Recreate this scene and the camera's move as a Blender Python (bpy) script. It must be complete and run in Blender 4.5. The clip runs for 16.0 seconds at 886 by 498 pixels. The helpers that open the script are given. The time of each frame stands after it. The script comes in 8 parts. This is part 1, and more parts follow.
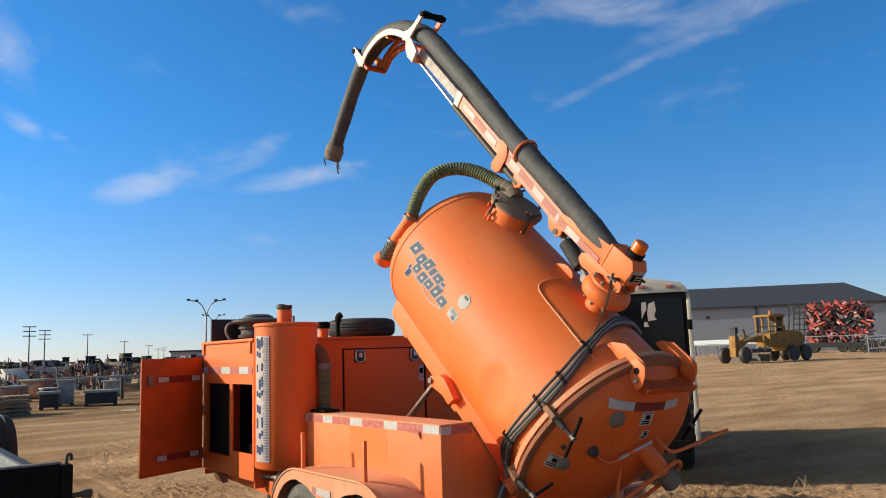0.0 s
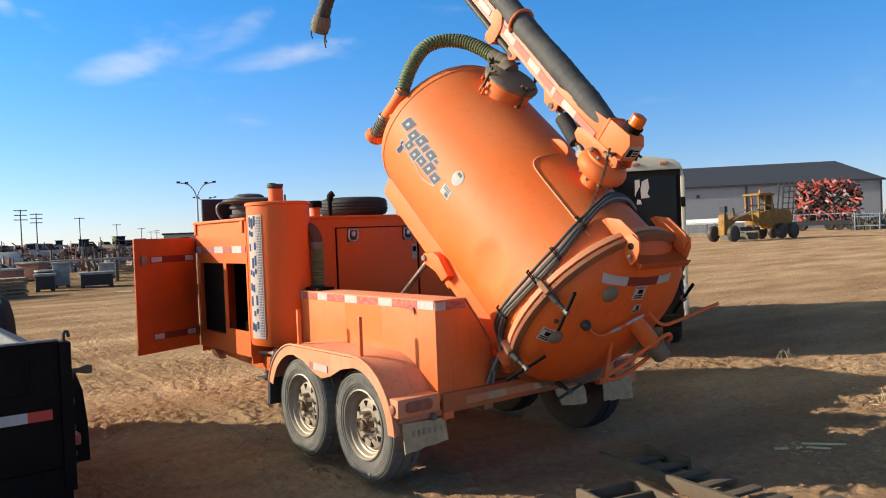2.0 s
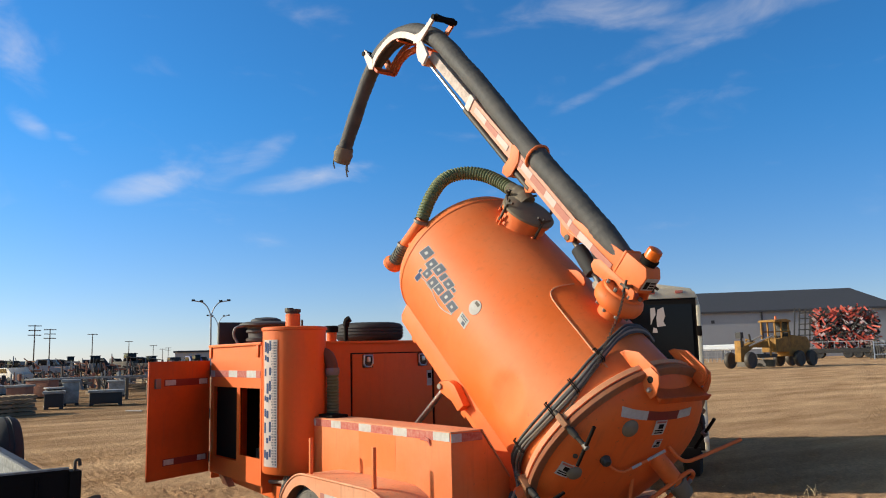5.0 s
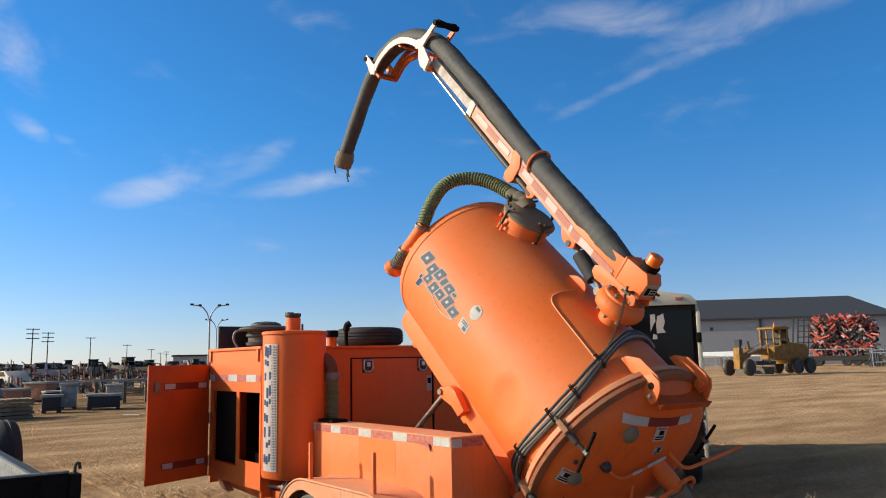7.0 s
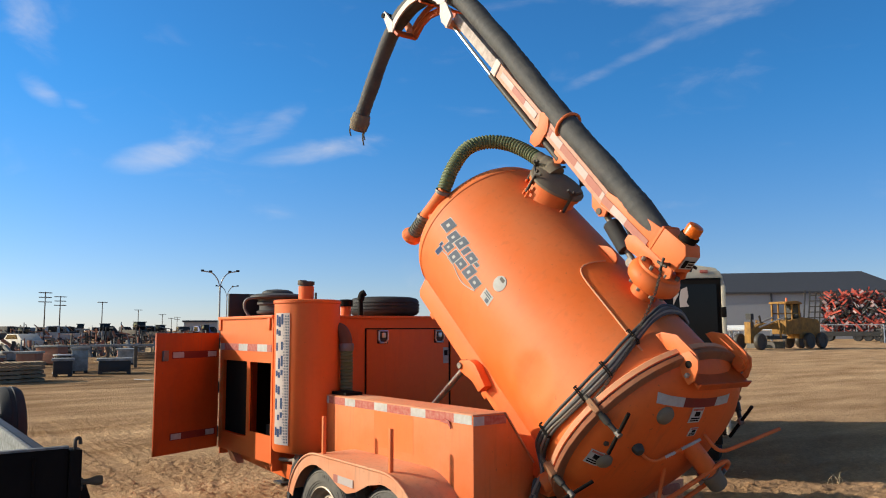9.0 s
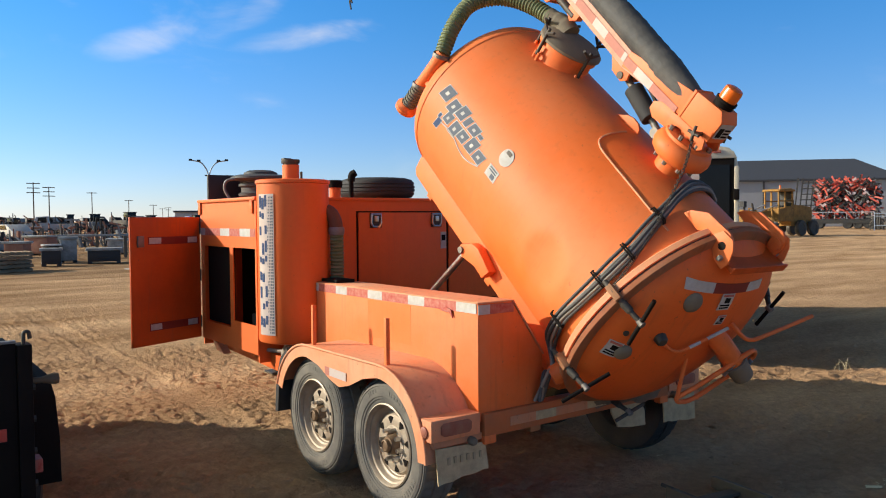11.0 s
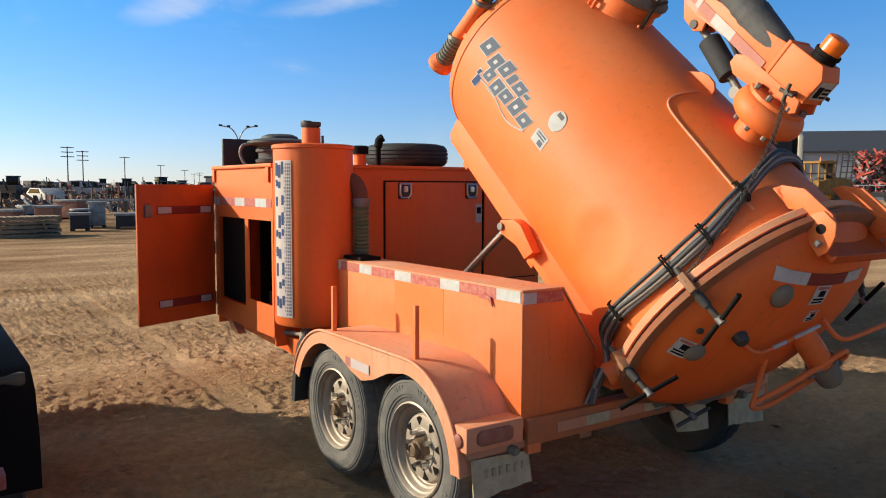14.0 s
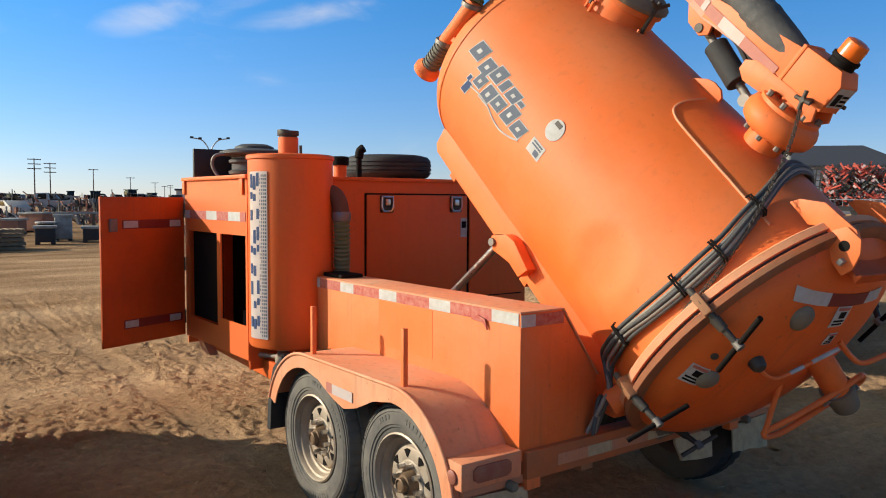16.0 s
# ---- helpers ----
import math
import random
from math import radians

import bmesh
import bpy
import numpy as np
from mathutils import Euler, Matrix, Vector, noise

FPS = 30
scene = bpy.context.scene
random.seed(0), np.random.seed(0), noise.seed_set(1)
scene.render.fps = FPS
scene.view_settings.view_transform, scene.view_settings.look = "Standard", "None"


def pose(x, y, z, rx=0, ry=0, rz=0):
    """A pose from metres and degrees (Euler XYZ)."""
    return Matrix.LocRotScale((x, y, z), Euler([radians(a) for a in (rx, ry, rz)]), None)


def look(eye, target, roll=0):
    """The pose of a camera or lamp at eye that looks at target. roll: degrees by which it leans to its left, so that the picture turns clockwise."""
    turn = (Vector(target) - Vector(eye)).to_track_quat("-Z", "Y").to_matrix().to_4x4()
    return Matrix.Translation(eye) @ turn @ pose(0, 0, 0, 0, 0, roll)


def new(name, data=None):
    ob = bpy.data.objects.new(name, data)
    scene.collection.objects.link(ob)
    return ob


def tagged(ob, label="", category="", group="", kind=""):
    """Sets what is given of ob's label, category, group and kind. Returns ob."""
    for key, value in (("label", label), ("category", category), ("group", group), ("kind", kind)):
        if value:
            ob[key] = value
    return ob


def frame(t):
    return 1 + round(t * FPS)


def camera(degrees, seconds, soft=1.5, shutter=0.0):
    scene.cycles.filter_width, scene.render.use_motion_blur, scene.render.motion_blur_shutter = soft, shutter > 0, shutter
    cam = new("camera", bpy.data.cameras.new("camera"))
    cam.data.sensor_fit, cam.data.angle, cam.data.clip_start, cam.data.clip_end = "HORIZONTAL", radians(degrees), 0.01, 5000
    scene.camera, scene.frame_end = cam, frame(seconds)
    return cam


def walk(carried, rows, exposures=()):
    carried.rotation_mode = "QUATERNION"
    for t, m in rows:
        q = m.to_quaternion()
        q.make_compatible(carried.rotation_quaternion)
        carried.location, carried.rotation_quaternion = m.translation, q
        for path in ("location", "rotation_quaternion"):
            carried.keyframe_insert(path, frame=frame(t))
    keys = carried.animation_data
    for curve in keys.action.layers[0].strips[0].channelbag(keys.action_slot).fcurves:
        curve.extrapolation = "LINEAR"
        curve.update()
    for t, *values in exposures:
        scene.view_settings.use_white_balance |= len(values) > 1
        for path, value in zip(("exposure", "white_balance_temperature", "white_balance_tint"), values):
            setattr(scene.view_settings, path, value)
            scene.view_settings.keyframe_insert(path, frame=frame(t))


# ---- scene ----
cam = camera(59.42, 16.0, 1.05)
walk(cam, [
    (0, look((4.009, -2.984, 1.677), (1.642, -1.182, 2.071), -1.89)),
    (0.5, look((3.980, -2.970, 1.658), (1.607, -1.153, 1.905), -1.94)),
    (1, look((3.954, -2.958, 1.640), (1.591, -1.111, 1.718), -2.30)),
    (1.5, look((3.944, -2.956, 1.645), (1.583, -1.106, 1.622), -2.38)),
    (2, look((3.940, -2.950, 1.653), (1.564, -1.120, 1.589), -2.28)),
    (2.5, look((3.942, -2.950, 1.666), (1.564, -1.123, 1.599), -2.19)),
    (3, look((3.939, -2.958, 1.679), (1.553, -1.139, 1.676), -1.90)),
    (3.5, look((3.940, -2.972, 1.693), (1.556, -1.157, 1.833), -1.75)),
    (4, look((3.945, -2.974, 1.700), (1.573, -1.158, 1.971), -1.82)),
    (4.5, look((3.948, -2.969, 1.705), (1.573, -1.167, 2.039), -1.68)),
    (5, look((3.949, -2.994, 1.704), (1.573, -1.207, 2.107), -1.42)),
    (7.5, look((3.934, -3.007, 1.700), (1.563, -1.218, 2.124), -1.09)),
    (8, look((3.901, -2.995, 1.696), (1.515, -1.222, 2.104), -0.73)),
    (8.5, look((3.789, -2.936, 1.711), (1.385, -1.173, 2.052), -0.19)),
    (9, look((3.650, -2.894, 1.725), (1.244, -1.128, 2.033), -0.23)),
    (9.5, look((3.518, -2.880, 1.695), (1.134, -1.078, 1.953), -0.05)),
    (10, look((3.423, -2.834, 1.666), (1.031, -1.023, 1.626), -0.22)),
    (10.2, look((3.383, -2.780, 1.671), (0.969, -1.002, 1.575), -0.31)),
    (12.3, look((2.868, -2.520, 1.660), (0.564, -0.604, 1.507), 0.24)),
    (12.5, look((2.839, -2.515, 1.656), (0.564, -0.565, 1.492), 0.52)),
    (13, look((2.793, -2.437, 1.658), (0.574, -0.434, 1.407), 0.87)),
    (13.5, look((2.756, -2.314, 1.687), (0.471, -0.394, 1.387), 0.62)),
    (14, look((2.673, -2.295, 1.690), (0.216, -0.591, 1.451), 0.22)),
    (14.5, look((2.529, -2.288, 1.679), (0.057, -0.600, 1.490), -0.13)),
    (15, look((2.416, -2.297, 1.665), (-0.017, -0.553, 1.480), -0.22)),
    (15.5, look((2.388, -2.256, 1.662), (-0.020, -0.478, 1.464), 0.06)),
    (16, look((2.398, -2.198, 1.689), (-0.002, -0.408, 1.501), 0.33)),
], [(0, 0.06), (1, 0.22), (2.5, 0.34), (3.5, 0.19), (5, 0.07), (7.5, 0.04), (9.5, 0.05), (10.2, 0.22), (12.3, 0.24), (16, 0.14)])

# ---- daylight ----
SUN_TO = Vector((0.600, 0.698, -0.393)).normalized()
SUN_EL = math.asin(-SUN_TO.z)
world = bpy.data.worlds.new("sky")
scene.world = world
world.use_nodes = True
wt = world.node_tree
wt.nodes.clear()


def node(tree, kind, operation=""):
    n = tree.nodes.new(kind)
    if operation:
        n.operation = operation
    return n


# streaks of thin cloud: heading, height, tilt, half length, half width in degrees, density
CLOUDS = ((73.1, 12.6, 20, 5.0, 1.4, 0.72), (69.6, 13.8, 15, 5.5, 2.2, 0.45), (66.5, 14.5, 35, 3.2, 1.3, 0.52), (62.5, 13.0, 8, 6.5, 1.1, 0.65), (59.5, 13.7, 10, 2.2, 0.8, 0.5),
          (84.0, 21.5, -60, 6, 2.2, 0.5), (82.2, 16, -40, 2.6, 0.9, 0.5), (79, 14.5, -30, 1.6, 0.6, 0.3), (60.5, 23, -25, 6, 2.2, 0.38), (40.7, 23.8, -8, 8, 1.6, 0.46),
          (36, 21.5, 12, 10, 1.0, 0.28), (40.0, 19.0, 22, 7, 0.55, 0.34), (33.0, 21.0, 10, 7, 0.8, 0.3), (29.5, 22.8, 5, 8, 1.6, 0.45), (16, 24, 0, 8, 2.5, 0.4), (56, 18.2, 20, 2.2, 0.8, 0.22))
sky = node(wt, "ShaderNodeTexSky")
sky.sky_type, sky.sun_disc, sky.sun_elevation = "NISHITA", False, SUN_EL
sky.sun_rotation = math.atan2(-SUN_TO.x, -SUN_TO.y)
sky.air_density, sky.dust_density, sky.ozone_density, sky.altitude = 1.0, 0.1, 6.0, 900
bg = node(wt, "ShaderNodeBackground")
bg.inputs["Strength"].default_value = 0.120
outw = node(wt, "ShaderNodeOutputWorld")
co = node(wt, "ShaderNodeTexCoord")
# deep blue away from the sun, pale warm haze round it
toward = node(wt, "ShaderNodeVectorMath", "DOT_PRODUCT")
toward.inputs[1].default_value = -SUN_TO
haze = node(wt, "ShaderNodeMapRange")
haze.interpolation_type = "SMOOTHSTEP"
haze.inputs[1].default_value, haze.inputs[2].default_value = 0.64, 0.98
split = node(wt, "ShaderNodeSeparateXYZ")
climb = node(wt, "ShaderNodeMapRange")
climb.interpolation_type = "SMOOTHSTEP"
climb.inputs[1].default_value, climb.inputs[2].default_value = 0.0, 0.32
blue = node(wt, "ShaderNodeMixRGB")
blue.inputs[1].default_value, blue.inputs[2].default_value = (1.05, 0.96, 1.04, 1), (0.46, 1.10, 1.33, 1)
wt.links.new(co.outputs["Generated"], split.inputs[0])
wt.links.new(split.outputs[2], climb.inputs[0])
wt.links.new(climb.outputs[0], blue.inputs[0])
tint = node(wt, "ShaderNodeMixRGB")
tint.inputs[2].default_value = (6.8, 4.0, 1.65, 1)
# deeper towards the zenith
zenith = node(wt, "ShaderNodeMapRange")
zenith.interpolation_type = "SMOOTHSTEP"
zenith.inputs[1].default_value, zenith.inputs[2].default_value = 0.46, 0.95
crown = node(wt, "ShaderNodeMixRGB")
crown.inputs[2].default_value = (0.42, 0.27, 0.16, 1)
wt.links.new(split.outputs[2], zenith.inputs[0])
wt.links.new(zenith.outputs[0], crown.inputs[0])
wt.links.new(blue.outputs[0], crown.inputs[1])
wt.links.new(crown.outputs[0], tint.inputs[1])
deep = node(wt, "ShaderNodeMixRGB")
deep.blend_type = "MULTIPLY"
deep.inputs[0].default_value = 1.0
wt.links.new(co.outputs["Generated"], toward.inputs[0])
wt.links.new(toward.outputs["Value"], haze.inputs[0])
wt.links.new(haze.outputs[0], tint.inputs[0])
wt.links.new(sky.outputs[0], deep.inputs[1])
# brighter on the sun's side of the sky
side = node(wt, "ShaderNodeMapRange")
side.inputs[1].default_value, side.inputs[2].default_value, side.inputs[3].default_value, side.inputs[4].default_value = -0.5, 0.55, 0.87, 1.11
glowing = node(wt, "ShaderNodeVectorMath", "SCALE")
wt.links.new(toward.outputs["Value"], side.inputs[0])
wt.links.new(tint.outputs[0], glowing.inputs[0])
away_side = node(wt, "ShaderNodeMapRange")
away_side.interpolation_type = "SMOOTHSTEP"
away_side.inputs[1].default_value, away_side.inputs[2].default_value, away_side.inputs[3].default_value, away_side.inputs[4].default_value = -0.85, -0.42, 0.6, 1.0
dimmed = node(wt, "ShaderNodeMath", "MULTIPLY")
wt.links.new(toward.outputs["Value"], away_side.inputs[0])
wt.links.new(away_side.outputs[0], dimmed.inputs[0])
wt.links.new(side.outputs[0], dimmed.inputs[1])
wt.links.new(dimmed.outputs[0], glowing.inputs["Scale"])
wt.links.new(glowing.outputs[0], deep.inputs[2])
# thin wisps: streaky noise, dense in a few banks of cloud
mp = node(wt, "ShaderNodeMapping")
mp.inputs["Rotation"].default_value = (0, radians(-13), radians(-52))
mp.inputs["Scale"].default_value = (0.8, 1.0, 2.3)
n1 = node(wt, "ShaderNodeTexNoise")
n1.inputs["Scale"].default_value, n1.inputs["Detail"].default_value, n1.inputs["Roughness"].default_value = 9.0, 7, 0.56
n1.inputs["Distortion"].default_value = 0.5
wt.links.new(co.outputs["Generated"], mp.inputs[0])
wt.links.new(mp.outputs[0], n1.inputs["Vector"])
cover = None
for heading, height, tilt, half, width, dense in CLOUDS:
    h, e, k = radians(heading), radians(height), radians(tilt)
    right = Vector((math.cos(h), math.sin(h), 0))
    upward = Vector((math.sin(h) * math.sin(e), -math.cos(h) * math.sin(e), math.cos(e)))
    mid = Vector((-math.sin(h) * math.cos(e), math.cos(h) * math.cos(e), math.sin(e)))
    off = node(wt, "ShaderNodeVectorMath", "SUBTRACT")
    off.inputs[1].default_value = mid
    wt.links.new(co.outputs["Generated"], off.inputs[0])
    squares = []
    for axis, size in ((right * math.cos(k) + upward * math.sin(k), half), (upward * math.cos(k) - right * math.sin(k), width), (mid, half)):
        dp = node(wt, "ShaderNodeVectorMath", "DOT_PRODUCT")
        dp.inputs[1].default_value = axis / math.sin(radians(size))
        sq = node(wt, "ShaderNodeMath", "POWER")
        sq.inputs[1].default_value = 2.0
        wt.links.new(off.outputs[0], dp.inputs[0])
        wt.links.new(dp.outputs["Value"], sq.inputs[0])
        squares.append(sq.outputs[0])
    add1, add2 = node(wt, "ShaderNodeMath", "ADD"), node(wt, "ShaderNodeMath", "ADD")
    wt.links.new(squares[0], add1.inputs[0])
    wt.links.new(squares[1], add1.inputs[1])
    wt.links.new(add1.outputs[0], add2.inputs[0])
    wt.links.new(squares[2], add2.inputs[1])
    fall = node(wt, "ShaderNodeMapRange")
    fall.inputs[3].default_value, fall.inputs[4].default_value = dense, 0.0
    wt.links.new(add2.outputs[0], fall.inputs[0])
    if cover is None:
        cover = fall.outputs[0]
    else:
        mx = node(wt, "ShaderNodeMath", "MAXIMUM")
        wt.links.new(cover, mx.inputs[0])
        wt.links.new(fall.outputs[0], mx.inputs[1])
        cover = mx.outputs[0]
# unseen thin cirrus added overhead as pale fill light, from the streaks upwards
high = node(wt, "ShaderNodeMapRange")
high.interpolation_type = "SMOOTHSTEP"
high.inputs[1].default_value, high.inputs[2].default_value, high.inputs[4].default_value = 0.46, 0.8, 0.4
wt.links.new(split.outputs[2], high.inputs[0])
whole = node(wt, "ShaderNodeMath", "MAXIMUM")
wt.links.new(cover, whole.inputs[0])
wt.links.new(high.outputs[0], whole.inputs[1])
# ragged edges: the streak's fall-off eaten by the noise
rag = node(wt, "ShaderNodeMath", "MULTIPLY_ADD")
rag.inputs[1].default_value = 1.7
wt.links.new(n1.outputs[0], rag.inputs[0])
wt.links.new(whole.outputs[0], rag.inputs[2])
bank = node(wt, "ShaderNodeMapRange")
bank.interpolation_type = "SMOOTHSTEP"
bank.inputs[1].default_value, bank.inputs[2].default_value, bank.inputs[4].default_value = 0.95, 2.3, 0.58
wt.links.new(rag.outputs[0], bank.inputs[0])
mix = node(wt, "ShaderNodeMixRGB")
mix.inputs[2].default_value = (7.7, 7.1, 6.6, 1)
wt.links.new(bank.outputs[0], mix.inputs[0])
wt.links.new(deep.outputs[0], mix.inputs[1])
wt.links.new(mix.outputs[0], bg.inputs[0])
wt.links.new(bg.outputs[0], outw.inputs[0])
sun_data = bpy.data.lights.new("sun", "SUN")
sun_data.energy, sun_data.angle, sun_data.color = 5.0, radians(0.53), (1.0, 0.92, 0.79)
sun = new("sun", sun_data)
sun.matrix_world = look((-20, -25, 14), Vector((-20, -25, 14)) + SUN_TO)


# ---- materials ----
def material(name, color, rough=0.6, metal=0.0, dust=None, dust_amount=0.4, dust_scale=3.0, grain=40.0, bump=0.05,
             vary=0.12, spec=0.4, coat=0.0, grime=0.0):
    """Painted, metal, rubber or wooden surface: base colour with broad and fine variation, dust or rust patches and a fine relief."""
    m = bpy.data.materials.new(name)
    m.use_nodes = True
    t = m.node_tree
    b = t.nodes["Principled BSDF"]
    tc = node(t, "ShaderNodeTexCoord")
    big = node(t, "ShaderNodeTexNoise")
    big.inputs["Scale"].default_value, big.inputs["Detail"].default_value, big.inputs["Roughness"].default_value = dust_scale, 8, 0.65
    fine = node(t, "ShaderNodeTexNoise")
    fine.inputs["Scale"].default_value, fine.inputs["Detail"].default_value = grain, 6
    t.links.new(tc.outputs["Object"], big.inputs["Vector"])
    t.links.new(tc.outputs["Object"], fine.inputs["Vector"])
    hsv = node(t, "ShaderNodeHueSaturation")
    hsv.inputs["Color"].default_value = (*color, 1)
    mr = node(t, "ShaderNodeMapRange")
    mr.inputs[3].default_value, mr.inputs[4].default_value = 1 - vary, 1 + vary
    t.links.new(fine.outputs[0], mr.inputs[0])
    t.links.new(mr.outputs[0], hsv.inputs["Value"])
    last = hsv.outputs[0]
    if dust:
        rp = node(t, "ShaderNodeValToRGB")
        rp.color_ramp.elements[0].position, rp.color_ramp.elements[1].position = 0.35, 0.75
        rp.color_ramp.elements[0].color = (0.15 * dust_amount,) * 3 + (1,)
        rp.color_ramp.elements[1].color = (dust_amount,) * 3 + (1,)
        t.links.new(big.outputs[0], rp.inputs[0])
        mx = node(t, "ShaderNodeMixRGB")
        mx.inputs[2].default_value = (*dust, 1)
        t.links.new(rp.outputs[0], mx.inputs[0])
        t.links.new(last, mx.inputs[1])
        last = mx.outputs[0]
        rr = node(t, "ShaderNodeMapRange")
        rr.inputs[3].default_value, rr.inputs[4].default_value = rough, min(1, rough + 0.3)
        t.links.new(rp.outputs[0], rr.inputs[0])
        t.links.new(rr.outputs[0], b.inputs["Roughness"])
    else:
        rr = node(t, "ShaderNodeMapRange")
        rr.inputs[3].default_value, rr.inputs[4].default_value = max(0, rough - 0.08), min(1, rough + 0.08)
        t.links.new(big.outputs[0], rr.inputs[0])
        t.links.new(rr.outputs[0], b.inputs["Roughness"])
    if grime:
        # small dark chips, and thin streaks run down from above
        st = node(t, "ShaderNodeMapping")
        st.inputs["Scale"].default_value = (26, 26, 2.2)
        run = node(t, "ShaderNodeTexNoise")
        run.inputs["Scale"].default_value, run.inputs["Detail"].default_value = 1.0, 4
        t.links.new(tc.outputs["Object"], st.inputs[0])
        t.links.new(st.outputs[0], run.inputs["Vector"])
        chip = node(t, "ShaderNodeTexNoise")
        chip.inputs["Scale"].default_value, chip.inputs["Detail"].default_value = 38, 3
        t.links.new(tc.outputs["Object"], chip.inputs["Vector"])
        for src, lo, hi, much in ((run, 0.56, 0.80, 0.45), (chip, 0.69, 0.74, 0.8)):
            gr = node(t, "ShaderNodeMapRange")
            gr.inputs[1].default_value, gr.inputs[2].default_value, gr.inputs[4].default_value = lo, hi, grime * much
            t.links.new(src.outputs[0], gr.inputs[0])
            gm = node(t, "ShaderNodeMixRGB")
            gm.inputs[2].default_value = (0.16, 0.075, 0.035, 1)
            t.links.new(gr.outputs[0], gm.inputs[0])
            t.links.new(last, gm.inputs[1])
            last = gm.outputs[0]
    t.links.new(last, b.inputs["Base Color"])
    b.inputs["Metallic"].default_value = metal
    b.inputs["Specular IOR Level"].default_value = spec
    if coat:
        b.inputs["Coat Weight"].default_value, b.inputs["Coat Roughness"].default_value = coat, 0.25
    if bump:
        bp = node(t, "ShaderNodeBump")
        bp.inputs["Strength"].default_value, bp.inputs["Distance"].default_value = bump, 0.02
        t.links.new(fine.outputs[0], bp.inputs["Height"])
        t.links.new(bp.outputs[0], b.inputs["Normal"])
    return m


TAN = (0.40, 0.27, 0.16)
ORANGE = (0.80, 0.145, 0.020)
M_TANK = material("orange_paint", ORANGE, 0.5, dust=(0.74, 0.285, 0.125), dust_amount=0.45, dust_scale=1.6, grain=25, bump=0.015, vary=0.05, spec=0.3, grime=0.4)
M_BOX = material("dusty_orange_paint", (0.80, 0.145, 0.02), 0.5, dust=(0.70, 0.31, 0.15), dust_amount=0.45, dust_scale=2.2, grain=30, bump=0.03, vary=0.07, grime=0.6)
M_CAB = material("orange_paint_clean", (0.79, 0.125, 0.013), 0.5, dust=(0.6, 0.2, 0.06), dust_amount=0.3, dust_scale=2, grain=25, bump=0.02, vary=0.06, grime=0.25)
# darker orange; on the open door it holds soot and shade together
M_DARKORANGE = material("darkened_orange_paint", (0.62, 0.085, 0.005), 0.5, dust=(0.22, 0.045, 0.012), dust_amount=0.55, dust_scale=2.5, grain=25, bump=0.02, vary=0.06, grime=0.8)
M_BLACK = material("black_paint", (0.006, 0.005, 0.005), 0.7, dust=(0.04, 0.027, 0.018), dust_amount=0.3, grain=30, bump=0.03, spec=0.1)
M_RUBBER = material("tyre_rubber", (0.085, 0.082, 0.075), 0.9, dust=(0.27, 0.235, 0.185), dust_amount=0.75, dust_scale=5, grain=60, bump=0.06)
M_RUBBER3 = material("raised_tyre_rubber", (0.08, 0.077, 0.07), 0.85, dust=(0.25, 0.22, 0.175), dust_amount=0.75, dust_scale=14, bump=0)
M_RUBBER2 = material("dark_rubber", (0.022, 0.022, 0.023), 0.7, dust=(0.09, 0.08, 0.07), dust_amount=0.4, dust_scale=6, grain=50, bump=0.1)
M_HOSE = material("suction_hose_rubber", (0.045, 0.045, 0.045), 0.62, dust=(0.15, 0.135, 0.12), dust_amount=0.6, dust_scale=7, grain=45, bump=0.18)
M_GREEN = material("green_corrugated_hose", (0.10, 0.14, 0.05), 0.55, dust=(0.25, 0.22, 0.13), dust_amount=0.6, dust_scale=8, grain=40, bump=0.05)
M_STEEL = material("dirty_rim_steel", (0.46, 0.39, 0.30), 0.45, metal=0.3, dust=(0.25, 0.16, 0.09), dust_amount=0.75, dust_scale=7, grain=50)
M_GREY = material("grey_steel", (0.20, 0.19, 0.18), 0.5, metal=0.5, dust=(0.28, 0.2, 0.13), dust_amount=0.5, dust_scale=9)
M_DARKMETAL = material("dark_oily_metal", (0.05, 0.045, 0.04), 0.5, metal=0.3, dust=(0.13, 0.1, 0.07), dust_amount=0.5, dust_scale=9)
M_CHROME = material("chrome", (0.62, 0.61, 0.60), 0.3, metal=1.0, bump=0)
M_WHITE = material("white_film", (0.52, 0.52, 0.50), 0.65, dust=(0.34, 0.27, 0.21), dust_amount=0.7, dust_scale=16, bump=0)
M_DARKRED = material("clean_red_film", (0.20, 0.016, 0.012), 0.5, dust=(0.24, 0.06, 0.04), dust_amount=0.4, dust_scale=9, bump=0)
M_RED = material("red_reflective_film", (0.38, 0.024, 0.016), 0.5, dust=(0.58, 0.34, 0.25), dust_amount=0.65, dust_scale=34, bump=0)
M_BLUE = material("blue_print", (0.05, 0.075, 0.15), 0.75, bump=0, spec=0.15)
M_GREYPRINT = material("grey_print", (0.12, 0.135, 0.165), 0.75, bump=0, spec=0.15)
M_AMBER = material("amber_plastic", (0.85, 0.15, 0.008), 0.3, bump=0, spec=0.6)
M_LIDGREY = material("dusty_grey_lid", (0.165, 0.135, 0.095), 0.8, dust=(0.26, 0.20, 0.13), dust_amount=0.5, dust_scale=9, bump=0.1)
M_WOOD = material("weathered_wood", (0.12, 0.085, 0.052), 0.85, dust=(0.20, 0.15, 0.10), dust_amount=0.5, dust_scale=6, grain=50, bump=0.2)
M_BUS = material("cream_bus_paint", (0.62, 0.55, 0.42), 0.4, dust=(0.4, 0.32, 0.22), dust_amount=0.4, dust_scale=3, bump=0)
